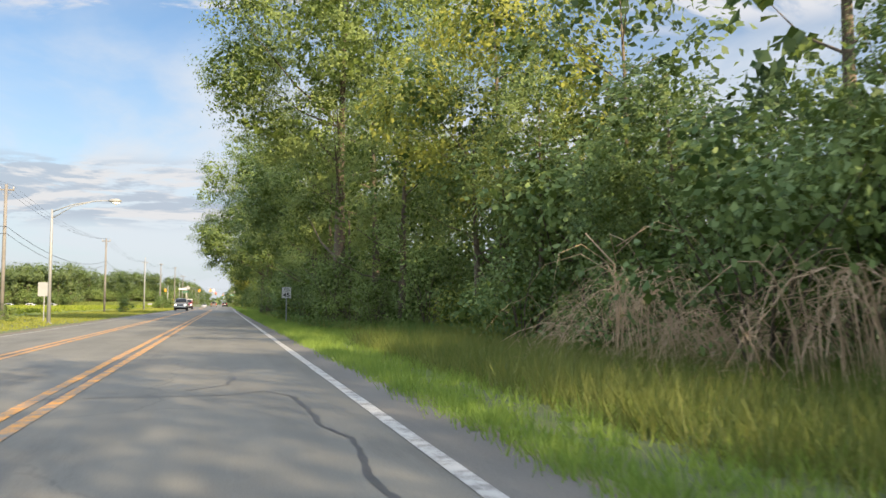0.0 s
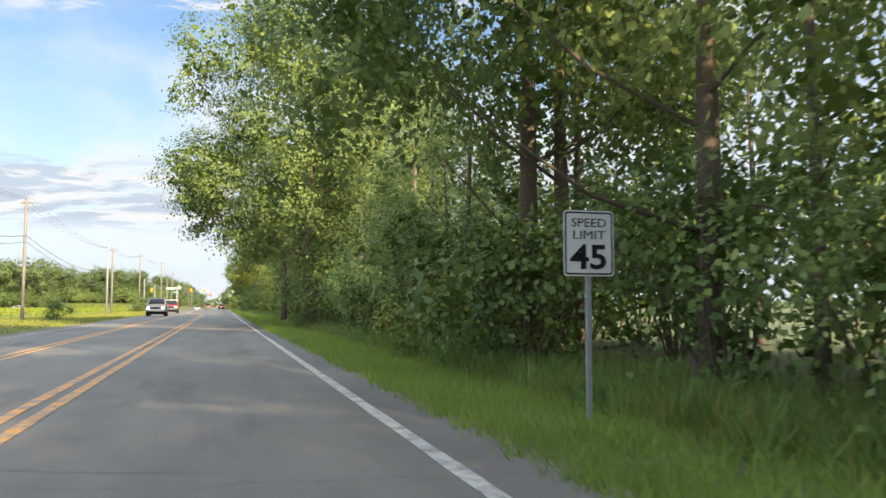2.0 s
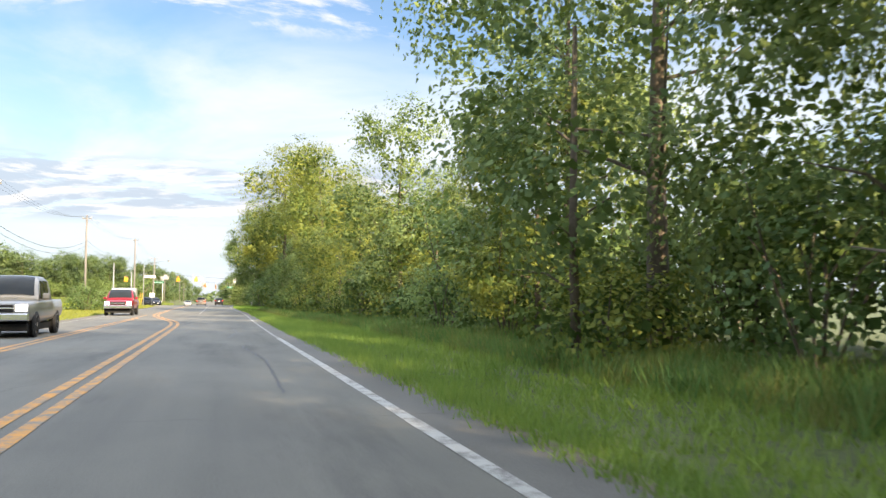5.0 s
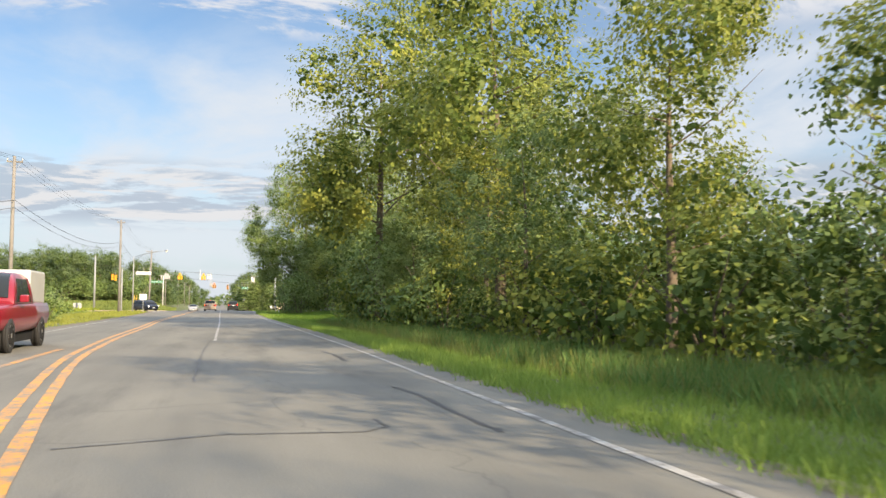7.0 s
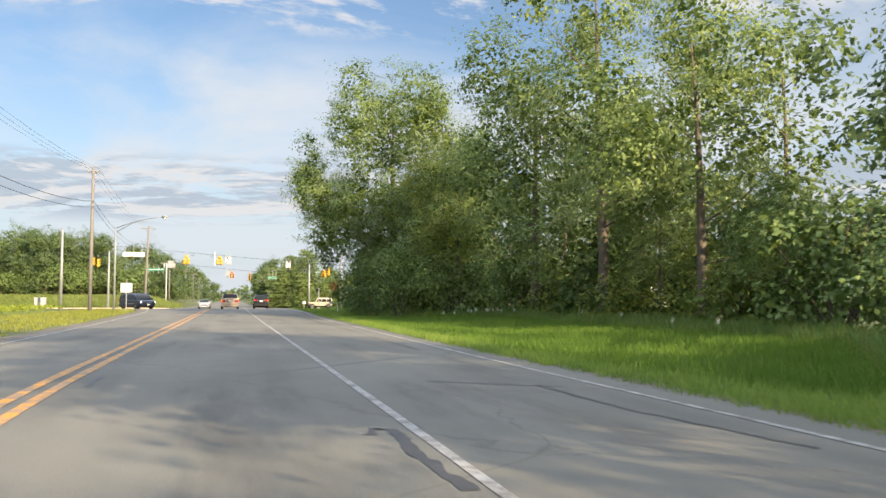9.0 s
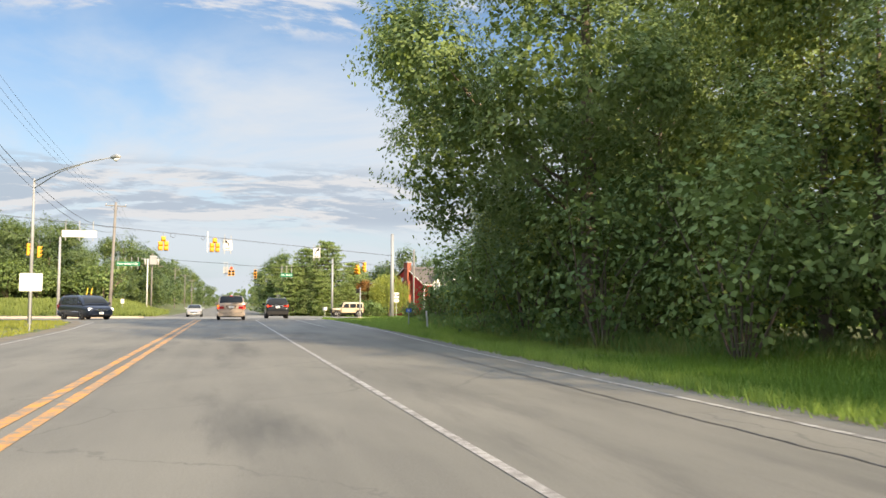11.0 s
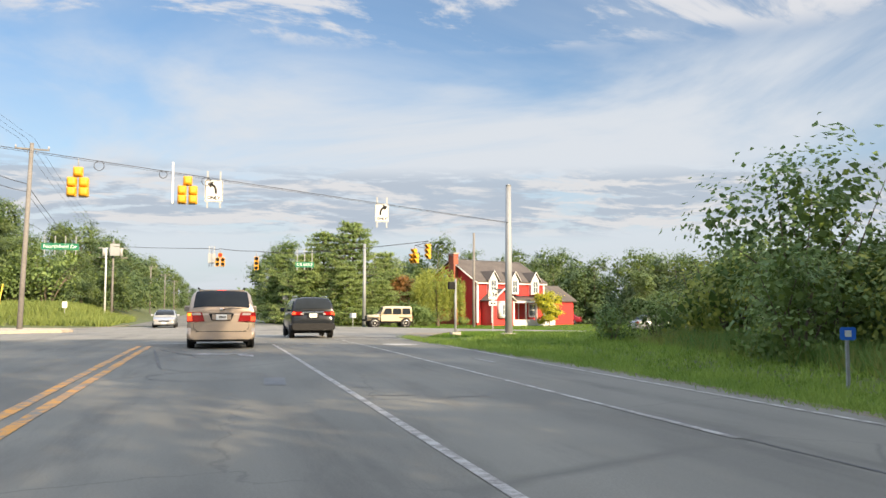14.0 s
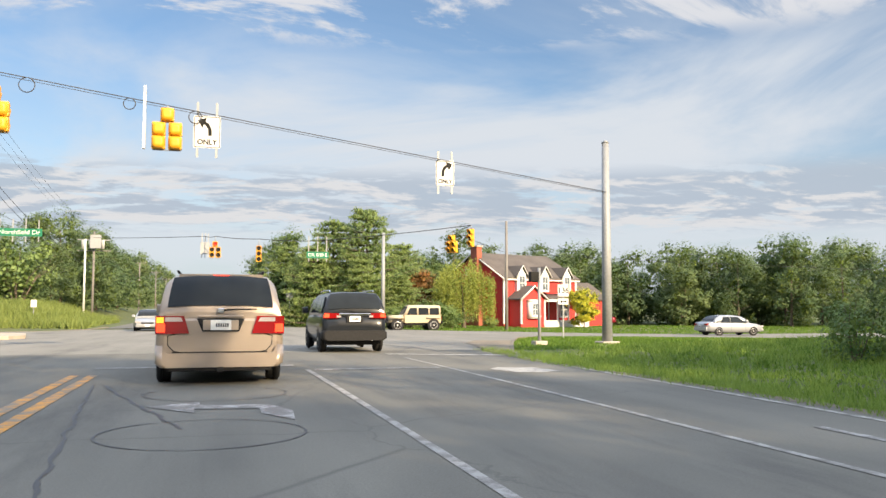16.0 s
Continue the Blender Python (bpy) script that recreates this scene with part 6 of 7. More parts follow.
minivan("beige metallic minivan stopped with brake lamps lit", at(-3.14, 289.6, 0) @ Matrix.Scale(0.95, 4), GOLD)
suv("charcoal sport utility vehicle stopped with brake lamps lit", at(0.46, 299.0, 0) @ Matrix.Scale(0.95, 4), CHARCOAL)
minivan("dark navy minivan turning at the crossing, headlamps lit", at(-14.55, 298.3, -148), NAVY, lit=False, beams=True)
sedan("silver sedan waiting on the far side of the crossing", at(-7.2, 340.5, 180), SILVER)
jeep("tan off-road car with a hard top on the crossing street", at(13.4, 337.3, 90), TAN)
sedan("white sedan driving along the crossing street", at(31.5, 331.0, -90), SILVER)
sedan("small red car parked beside the red house", at(43.3, 367.2, 60), RED_CAR)
pickup("silver-grey pickup truck coming the other way", at(-6.5, 142.0, 180), SILVER_TRUCK)
pickup("red pickup truck with a white bed cap coming the other way", at(-7.0, 179.0, 180), RED_CAR, WHITE_CAR)
for x, y, t, c in [(-58, 328, 92, SILVER), (-65, 328, 92, WHITE_CAR), (-72, 328, 92, SILVER)]:
    sedan("parked pale car far along the crossing street", at(x, y, t), c)

# ---- the red house and the garden trees past the crossing ----
RED_WALL = material("red_siding", (0.48, 0.030, 0.026), 0.6, spread=0.12, grain=9, bump=0.25)
WHITE_TRIM = material("white_trim", (0.62, 0.61, 0.59), 0.5, spread=0.05, bump=0.05)
SHINGLE = material("brown_shingles", (0.088, 0.074, 0.064), 0.9, spread=0.3, grain=7, bump=0.6)
BRICK = material("chimney_brick", (0.30, 0.085, 0.05), 0.85, spread=0.3, grain=11, bump=0.4)
PANE = material("window_glass", (0.10, 0.12, 0.14), 0.08, spread=0.2, bump=0)

HZ = -0.5
house = empty("house", pose(26.4, 359.2, HZ, 0, 0, 23))
HL, HD, EAVE, RIDGE = 10.9, 9.6, 4.8, 7.4


def gable_block(x0, x1, y0, y1, z0, eave, ridge, along_x=True):
    """A body with a pitched top; the ridge runs along x, or along y."""
    bm = bmesh.new()
    if along_x:
        ym = (y0 + y1) / 2
        prof = [(y0, z0), (y0, eave), (ym, ridge), (y1, eave), (y1, z0)]
        ends = [[bm.verts.new((x, y, z)) for y, z in prof] for x in (x0, x1)]
    else:
        xm = (x0 + x1) / 2
        prof = [(x0, z0), (x0, eave), (xm, ridge), (x1, eave), (x1, z0)]
        ends = [[bm.verts.new((x, y, z)) for x, z in prof] for y in (y0, y1)]
    bm.faces.new(ends[0])
    bm.faces.new(ends[1][::-1])
    for k in range(5):
        bm.faces.new((ends[0][k], ends[1][k], ends[1][(k + 1) % 5], ends[0][(k + 1) % 5]))
    return bm


def roof_slab(x0, x1, y0, y1, eave, ridge, over=0.35, thick=0.14, along_x=True):
    bm = bmesh.new()
    a, b, c = (y0, y1, (y0 + y1) / 2) if along_x else (x0, x1, (x0 + x1) / 2)
    s = (ridge - eave) / (c - a)
    line = [(a - over, eave - over * s + 0.03), (c, ridge + 0.03), (b + over, eave - over * s + 0.03)]
    line += [(p, q + thick) for p, q in line[::-1]]
    e = (x0 - over, x1 + over) if along_x else (y0 - over, y1)
    ends = [[bm.verts.new((t, p, q) if along_x else (p, t, q)) for p, q in line] for t in e]
    bm.faces.new(ends[0])
    bm.faces.new(ends[1][::-1])
    for k in range(6):
        bm.faces.new((ends[0][k], ends[1][k], ends[1][(k + 1) % 6], ends[0][(k + 1) % 6]))
    return bm


def house_window(x, z, w, h, y=0.0, parent=None, bars_x=2, bars_z=2):
    wdw = part("window", box(x - w / 2 - 0.10, x + w / 2 + 0.10, y - 0.06, y + 0.02, z - h / 2 - 0.10, z + h / 2 + 0.10, bevel=0.01), WHITE_TRIM, parent or house)
    for i in range(bars_x):
        for j in range(bars_z):
            pw, ph = w / bars_x, h / bars_z
            px, pz = x - w / 2 + (i + 0.5) * pw, z - h / 2 + (j + 0.5) * ph
            part("pane", box(px - pw / 2 + 0.03, px + pw / 2 - 0.03, y - 0.068, y - 0.05, pz - ph / 2 + 0.03, pz + ph / 2 - 0.03), PANE, wdw)
    part("sill", box(x - w / 2 - 0.14, x + w / 2 + 0.14, y - 0.12, y + 0.0, z - h / 2 - 0.16, z - h / 2 - 0.10), WHITE_TRIM, wdw)
    return wdw


part("wall", gable_block(0, HL, 0, HD, -0.9, EAVE, RIDGE - 0.05), RED_WALL, house)
# lap siding boards on the two walls that face the road
for k in range(20):
    z = 0.15 + k * 0.235
    part("siding_board", box(0.0, HL, -0.022, 0.0, z, z + 0.20), RED_WALL, house)
    part("siding_board", box(-0.022, 0.0, 0.0, HD, z, z + 0.20), RED_WALL, house)
part("roof", roof_slab(0, HL, 0, HD, EAVE, RIDGE), SHINGLE, house)
part("eave_board", box(-0.3, HL + 0.3, -0.40, -0.34, EAVE - 0.34, EAVE - 0.20), WHITE_TRIM, house)
for x in (0.0, HL):
    part("corner_board", box(x - 0.14, x + 0.14, -0.06, 0.10, -0.1, EAVE - 0.15), WHITE_TRIM, house)
for s in (0, 1):
    y = (-0.35, HD + 0.35)[s]
    part("barge_board", rod([(-0.36, y, EAVE - 0.22), (-0.36, HD / 2, RIDGE + 0.05)], 0.09, 4), WHITE_TRIM, house)
ch = part("chimney", box(-0.75, -0.02, 3.2, 4.9, -0.9, 5.2, bevel=0.02), BRICK, house)
part("chimney_shaft", box(-0.72, 0.0, 3.55, 4.55, 5.2, 8.2, bevel=0.02), BRICK, ch)
part("cap", box(-0.80, 0.08, 3.45, 4.65, 8.1, 8.25, bevel=0.02), CONCRETE, ch)
part("vent", box(-0.05, -0.01, 5.7, 6.3, 5.1, 5.8), WHITE_TRIM, house)
# three wall dormers over the eaves
for x in (2.1, 5.55, 9.0):
    d = part("dormer", gable_block(x - 0.66, x + 0.66, -0.46, 2.2, EAVE - 1.55, EAVE + 0.25, EAVE + 1.1, False), WHITE_TRIM, house)
    part("dormer_roof", roof_slab(x - 0.66, x + 0.66, -0.46, 2.6, EAVE + 0.25, EAVE + 1.1, 0.20, 0.10, False), SHINGLE, d)
    part("barge_board", rod([(x - 0.88, -0.68, EAVE + 0.03), (x, -0.68, EAVE + 1.2), (x + 0.88, -0.68, EAVE + 0.03)], 0.07, 4), WHITE_TRIM, d)
    house_window(x, EAVE - 0.62, 0.80, 1.45, -0.47)
# front room with its own gable and a bay window
part("front_wing", gable_block(0.6, 4.0, -1.9, 0.0, -0.9, 2.55, 3.75, False), RED_WALL, house)
part("wing_roof", roof_slab(0.6, 4.0, -1.9, 0.3, 2.55, 3.75, 0.28, 0.12, False), SHINGLE, house)
part("wing_barge_board", rod([(0.25, -2.22, 2.35), (2.3, -2.22, 3.82), (4.35, -2.22, 2.35)], 0.11, 4), WHITE_TRIM, house)
for x in (0.6, 4.0):
    part("corner_board", box(x - 0.10, x + 0.10, -1.98, -1.85, -0.1, 2.5), WHITE_TRIM, house)
bay = part("bay", loft([[(2.3 + x, -1.9 + y, z) for x, y in ((-1.0, 0), (-0.62, -0.45), (0.62, -0.45), (1.0, 0))] for z in (0.45, 2.25)]), WHITE_TRIM, house)
part("bay_cap", loft([[(2.3 + x * k, -1.9 + y * k, z) for x, y in ((-1.1, 0.05), (-0.7, -0.55), (0.7, -0.55), (1.1, 0.05))] for z, k in ((2.25, 1.0), (2.42, 0.8))]), WHITE_TRIM, bay)
house_window(2.3, 1.40, 1.05, 1.2, -2.36, None, 3, 2)
# porch
part("porch_roof", loft([[(x, y, z) for y, z in ((0.1, 3.15), (-1.75, 2.50), (-1.75, 2.36), (0.1, 2.95))] for x in (4.05, 11.2)]), SHINGLE, house)
part("porch_fascia", box(4.1, 11.2, -1.82, -1.74, 2.22, 2.46), WHITE_TRIM, house)
part("porch_floor", box(4.1, 11.1, -1.8, 0.0, -0.9, 0.22), WHITE_TRIM, house)
for x in (4.3, 6.3, 8.0, 9.6, 11.0):
    part("porch_column", box(x - 0.08, x + 0.08, -1.70, -1.54, 0.2, 2.36, bevel=0.02), WHITE_TRIM, house)
door = part("door", box(5.55, 6.45, -0.07, 0.0, 0.22, 2.25, bevel=0.01), RED_WALL, house)
part("door_frame", box(5.40, 5.55, -0.09, 0.0, 0.22, 2.40), WHITE_TRIM, door)
part("door_frame", box(6.45, 6.60, -0.09, 0.0, 0.22, 2.40), WHITE_TRIM, door)
house_window(9.0, 1.35, 1.3, 1.4, -0.02, None, 2, 2)
# lower wing behind the yellow tree
part("garage_wall", gable_block(HL + 0.03, HL + 6.5, 1.0, 7.2, -0.9, 2.6, 4.4), RED_WALL, house)
part("garage_roof", roof_slab(HL + 0.4, HL + 6.5, 1.0, 7.2, 2.6, 4.4), SHINGLE, house)
house_window(HL + 2.6, 1.3, 1.0, 1.2, 0.98)
tagged(house, "two-storey red house with white trim and brown roof", "house")

white_house = empty("house", pose(77, 352, ground_height(77, 352) + 0.1, 0, 0, -20))
part("wall", gable_block(0, 7, 0, 6, -0.3, 3.2, 6.4, False), WHITE_TRIM, white_house)
part("roof", roof_slab(0, 7, 0, 6, 3.2, 6.4, 0.3, 0.14, False), SHINGLE, white_house)
tagged(white_house, "pale gabled house half hidden behind trees", "house")


def pine(name, seed, height, radius, needles):
    """A white pine: whorls of drooping boughs with tufts of needles."""
    rng = np.random.default_rng(seed)
    root = empty(name)
    bm = bmesh.new()
    rod([(0, 0, -0.3), (0.05, 0, height * 0.5), (0, 0.05, height * 0.95)], [0.24, 0.14, 0.01], 8, bm)
    centres, spread = [], []
    rows = int(height / 0.62)
    for k in range(rows):
        z = height * (0.05 + 0.90 * k / rows)
        reach = radius * (1 - (z / height) ** 1.9) * rng.uniform(0.8, 1.1) + 0.35
        for j in range(7):
            a = math.tau * j / 7 + rng.uniform(-0.4, 0.4)
            r = reach * rng.uniform(0.62, 1.12)
            rise = r * rng.uniform(-0.02, 0.16)
            tip = (r * math.cos(a), r * math.sin(a), z + rise)
            rod([(0, 0, z - 0.1), (tip[0] * 0.5, tip[1] * 0.5, z - 0.05), tip], [0.05, 0.03, 0.01], 4, bm, False)
            for s in np.linspace(0.4, 1.0, 6):
                for w in (-1, 1):
                    side = w * 0.22 * r * (1.15 - s) + rng.normal(0, 0.08)
                    centres.append((tip[0] * s - math.sin(a) * side, tip[1] * s + math.cos(a) * side, z + rise * s * s + rng.normal(0, 0.06)))
                    spread.append(0.13 + 0.05 * s)
    part("trunk", bm, BARK, root)
    lobes = [(0, 0, z, max(0.3, 0.85 * radius * (1 - (z / height) ** 1.6))) for z in np.linspace(0.12, 0.86, 6) * height]
    # darker sprays stand in for shade between the boughs
    tagged(part("inner_bough", quads_mesh("inner_bough", shade_mass(rng, lobes, 0.1, 0.34, 520), SHADE_LEAF), SHADE_LEAF, root), kind="stuff")
    c = np.array(centres)
    q = leaves_at(rng, c, np.array(spread), 8, 0.085, -0.6, 0.55, 4.6)
    part("needles", quads_mesh("needles", q, NEEDLES), NEEDLES, root)
    return root


pines = [pine("pine_tree", 81, 11.2, 5.4, NEEDLES), pine("pine_tree", 82, 9.0, 4.8, NEEDLES)]
planted(pines, [(0, 10.4, 351.5, 1.02, 0), (0, 7.6, 353.0, 0.92, 80), (1, 5.6, 350.8, 0.85, 120), (1, 14.6, 356.0, 0.95, 200), (1, 9.2, 347.2, 0.70, 250), (1, 3.6, 357.0, 0.9, 20), (0, 17.0, 366.0, 0.72, 60), (1, 20.5, 362.0, 0.78, 30), (1, 13.0, 348.6, 0.55, 310)], "green white pine with drooping layered boughs", "pine tree", "pine trees")

# weeping willow
rng = np.random.default_rng(91)
willow = empty("willow_tree", pose(19.0, 349.5, ground_height(19, 349.5)))
part("trunk", trunk_mesh(rng, 5.5, 0.2, 7, 2.6, 1.5), BARK, willow)
cs = []
for k in range(260):
    a, r = rng.uniform(0, math.tau), 2.9 * math.sqrt(rng.uniform(0.05, 1))
    top = 6.2 * (1 - 0.35 * (r / 2.9) ** 2) + rng.normal(0, 0.25)
    end = rng.uniform(0.4, 2.2) + 0.3 * (2.9 - r)
    for z in np.arange(end, top, 0.22):
        cs.append((r * math.cos(a) + 0.03 * rng.normal(), r * math.sin(a) + 0.03 * rng.normal(), z))
WILLOW = leaf_material("willow_leaves", (0.18, 0.23, 0.045), (0.42, 0.44, 0.10), 0.4)
part("crown", quads_mesh("crown", leaves_at(rng, np.array(cs), np.full(len(cs), 0.08), 4, 0.07, 2.5, 1.2, 3.0), WILLOW), WILLOW, willow)
tagged(willow, "pale green weeping willow before the red house", "willow tree")

LEAF_RUST = leaf_material("rusty_leaves", (0.16, 0.09, 0.03), (0.34, 0.16, 0.05), 0.3)
LEAF_LIME = leaf_material("lime_leaves", (0.34, 0.36, 0.03), (0.62, 0.56, 0.06), 0.4)
rusty = tree("tree", 95, 5.2, 1.9, 0.5, 110, 30, 0.14, LEAF_RUST, 0.08, 0.3)
rusty.matrix_basis = pose(16.2, 353.0, ground_height(16.2, 353))
tagged(rusty, "small tree with rust-coloured leaves", "tree")
lime = tree("tree", 96, 4.3, 1.9, 0.5, 120, 30, 0.13, LEAF_LIME, 0.07, 0.28)
lime.matrix_basis = pose(35.1, 358.5, ground_height(35.1, 358.5))
tagged(lime, "small round tree with lime-yellow leaves on the lawn", "tree")
gar = [shrub("bush", 97, 2.0, 1.6, 90, 26, 0.12, LEAF_SHRUB)]
planted(gar, [(0, 13.0, 344.5, 0.9, 0), (0, 15.4, 345.5, 1.1, 60), (0, 17.0, 346.8, 0.8, 130), (0, 11.0, 346.0, 0.8, 200), (0, 8.6, 347.4, 0.9, 250), (0, 33.2, 363.2, 0.55, 10), (0, 22.6, 352.2, 0.5, 10)], "low green garden bush", "bush", "garden bushes")
big = [tree("tree", 98, 13.0, 4.6, 0.4, 210, 22, 0.18, LEAF_WOODS, 0.22, 0.45, inner=6, lumps=20)]
planted(big, [(0, 27.5, 382.0, 0.95, 0), (0, 33.0, 386.0, 0.85, 90), (0, 3.6, 362.0, 0.72, 40), (0, 5.2, 370.0, 0.78, 140), (0, 47.0, 371.0, 0.72, 20), (0, 51.5, 366.0, 0.75, 100), (0, 56.5, 362.0, 0.72, 200), (0, 61.0, 358.5, 0.78, 300), (0, 66.0, 356.0, 0.7, 30), (0, 44.0, 378.0, 0.8, 70), (0, 40.0, 382.0, 0.85, 160)], "tall green garden tree", "tree", "garden trees")

# thin service cable from the corner pole to the house
tagged(part("service_cable", rod(sagging((21.74, 345.7, 5.9), (60.0, 322.5, 3.6), 0.3, 14), 0.014, 5), WIRE), "thin black service cable running along the street", "cable", "service cables")

# ---- cracks, worn road marks and small things ----
def crack(points, width, seed, group="sealed cracks"):
    """A wandering ribbon of black sealer through points (x, y)."""
    rng = random.Random(seed)
    line = []
    for (x0, y0), (x1, y1) in zip(points, points[1:]):
        d = math.hypot(x1 - x0, y1 - y0)
        n = max(3, int(d / 0.12))
        for i in range(n):
            s = i / n
            off = 0.05 * noise.noise((x0 + (x1 - x0) * s * 2.0, (y0 + (y1 - y0) * s) * 2.0, seed * 3.1)) + rng.uniform(-0.008, 0.008)
            line.append((x0 + (x1 - x0) * s + off, y0 + (y1 - y0) * s + off))
    line.append(points[-1])
    v, f = ribbon(line, width, 0.0045, 0.45, seed)
    z = [dip(p[0], p[1]) for p in v]
    v = [(p[0], p[1], p[2] + q) for p, q in zip(v, z)]
    tagged(new("road_crack", mesh_from("road_crack", v, f, TAR)), "dark sealed crack wandering over the asphalt", "road crack", group, "structure")


for k, (pts, w) in enumerate([
        ([(-2.2, 10.95), (-0.8, 10.94), (0.05, 10.92), (0.56, 11.36), (0.86, 10.53)], 0.03),
        ([(0.86, 10.53), (0.91, 9.27), (0.92, 7.97), (1.08, 7.24), (1.04, 6.54), (0.97, 5.6), (1.02, 4.0)], 0.05),
        ([(-0.45, 11.61), (0.06, 12.27), (0.19, 13.55)], 0.04), ([(-1.9, 9.0), (-1.95, 14.5), (-1.9, 22.0)], 0.06),
        ([(0.58, 47.37), (0.61, 46.31)], 0.10), ([(0.58, 47.37), (0.81, 48.29), (1.24, 48.73)], 0.03), ([(0.3, 41.5), (0.63, 41.46), (1.04, 41.24), (1.41, 41.34)], 0.06),
        ([(0.37, 73.65), (0.42, 72.61), (0.47, 71.0)], 0.05), ([(-1.95, 70), (-1.9, 78), (-2.0, 88)], 0.05),
        ([(-3.3, 25.5), (1.5, 25.9)], 0.025), ([(-4.2, 98.0), (1.5, 98.4)], 0.025), ([(0.6, 120), (0.7, 126), (0.4, 131)], 0.04), ([(-1.5, 112.5), (1.5, 112.8)], 0.03),
        ([(0.2, 136.0), (0.5, 140.0), (0.45, 144.0)], 0.06),
        ([(-2.6, 160.4), (-1.24, 160.86), (-0.07, 160.7), (0.25, 161.01), (0.18, 161.55)], 0.035), ([(1.01, 164.7), (1.11, 163.56), (1.14, 160.43)], 0.06),
        ([(1.07, 173.66), (1.17, 171.41), (1.1, 170.0)], 0.07), ([(1.17, 171.41), (1.89, 171.25)], 0.03), ([(-1.43, 174.65), (0.72, 173.9), (1.05, 173.66)], 0.03), ([(-0.11, 176.58), (1.25, 176.63)], 0.03),
        ([(-1.69, 166.0), (-1.72, 172.72), (-1.72, 175.22), (-1.64, 179.88)], 0.02),
        ([(-1.89, 203.73), (-1.78, 204.08), (-1.65, 203.98), (-1.67, 202.75), (-1.6, 201.6)], 0.10), ([(-4.82, 209.79), (-4.8, 208.42)], 0.07),
        ([(1.4, 202.32), (1.04, 204.46), (0.99, 205.27), (0.96, 207.31)], 0.05), ([(-0.39, 208.17), (1.25, 207.02)], 0.035), ([(1.11, 217.98), (1.06, 215.08)], 0.05),
        ([(1.06, 215.0), (1.15, 224.0), (1.1, 236.0)], 0.025), ([(1.1, 236.0), (1.25, 250.0), (1.28, 257.0), (1.2, 266.0), (1.18, 284.0)], 0.03),
        ([(0.22, 260.1), (0.33, 259.71), (0.42, 259.8)], 0.10), ([(-5.0, 258.3), (-2.18, 258.06), (-1.55, 257.81)], 0.03),
        ([(-4.92, 290.1), (-4.62, 286.0), (-4.29, 282.0)], 0.034), ([(-4.29, 282.0), (-3.72, 280.9)], 0.02), ([(-4.8, 289.9), (-3.55, 285.02)], 0.045),
        ([(-1.49, 276.41), (-1.1, 276.24), (-0.7, 276.3)], 0.03), ([(-1.44, 277.51), (-1.17, 277.44)], 0.03), ([(-0.43, 275.91), (0.14, 275.98), (0.3, 276.3)], 0.035),
        ([(2.6, 296.0), (2.9, 300.5), (2.4, 306.0)], 0.05), ([(-2.0, 300.0), (4.0, 303.0)], 0.03), ([(1.2, 297.5), (3.0, 303.0), (6.0, 307.0)], 0.03)]):
    crack(pts, w, k + 1)
rc = random.Random(44)
for k in range(16):
    y = 18 + 15.5 * k + rc.uniform(-4, 4)
    x0 = rc.uniform(-3.4, -1.0)
    crack([(x0, y), (x0 + rc.uniform(1.0, 1.8), y + rc.uniform(-0.25, 0.25)), (x0 + rc.uniform(2.2, 3.2), y + rc.uniform(-0.5, 0.5))], rc.uniform(0.01, 0.018), 60 + k)
for k, (x, y, r) in enumerate([(-3.35, 284.7, 0.925), (-3.2, 288.3, 0.92), (-3.43, 280.05, 0.97)]):
    ring = [(x + r * math.cos(a), y + r * math.sin(a)) for a in [math.tau * i / 40 for i in range(41)]]
    v, f = ribbon(ring, 0.022, 0.005, 0.35, 90 + k)
    tagged(new("detector_loop", mesh_from("detector_loop", v, f, TAR)), "round sealed saw cut of a detector loop", "detector loop", "detector loops", "structure")


def mark(name, outline, mat, label, z=0.007):
    bm = bmesh.new()
    bm.faces.new([bm.verts.new((x, y, z + dip(x, y))) for x, y in outline])
    bmesh.ops.triangulate(bm, faces=bm.faces)
    ob = part(name, bm, mat)
    return tagged(ob, label, "road marking", kind="structure")


PATCH = material("tar_patch", (0.098, 0.099, 0.097), 0.7, spread=0.3, grain=12, blotch=2.0, bump=0.2)
mark("tar_patch", [(-2.61, 278.18), (-2.29, 278.09), (-2.21, 279.36), (-2.32, 279.48), (-2.54, 279.45)], PATCH, "small dark tar patch on the asphalt")
FADED = paint_material("faded_white_paint", (0.46, 0.44, 0.41), (0.15, 0.138, 0.122), 0.55)
mark("stop_line", [(-5.35, 293.6), (-1.65, 293.6), (-1.65, 294.05), (-5.35, 294.05)], FADED, "worn white stop line")
mark("stop_line", [(-1.4, 292.3), (1.0, 292.3), (1.0, 292.6), (-1.4, 292.6)], FADED, "faint worn white stop line")
mark("stop_line", [(1.1, 297.7), (4.2, 296.2), (4.3, 296.55), (1.1, 298.1)], PAINT_WHITE, "slanting white line at the corner")
mark("lane_arrow", [(-2.45, 285.4), (-2.75, 286.0), (-2.75, 286.45), (-3.45, 286.55), (-3.45, 286.2), (-4.0, 286.9), (-3.4, 287.3), (-3.4, 286.95), (-2.62, 286.85), (-2.4, 286.2)], FADED, "faded white turning arrow on the asphalt")
mark("lane_arrow", [(2.0, 290.85), (2.5, 290.72), (2.9, 291.0), (2.75, 291.9), (2.6, 291.55), (2.25, 291.7), (2.12, 292.2), (1.78, 291.7)], PAINT_WHITE, "white turning arrow on the asphalt")
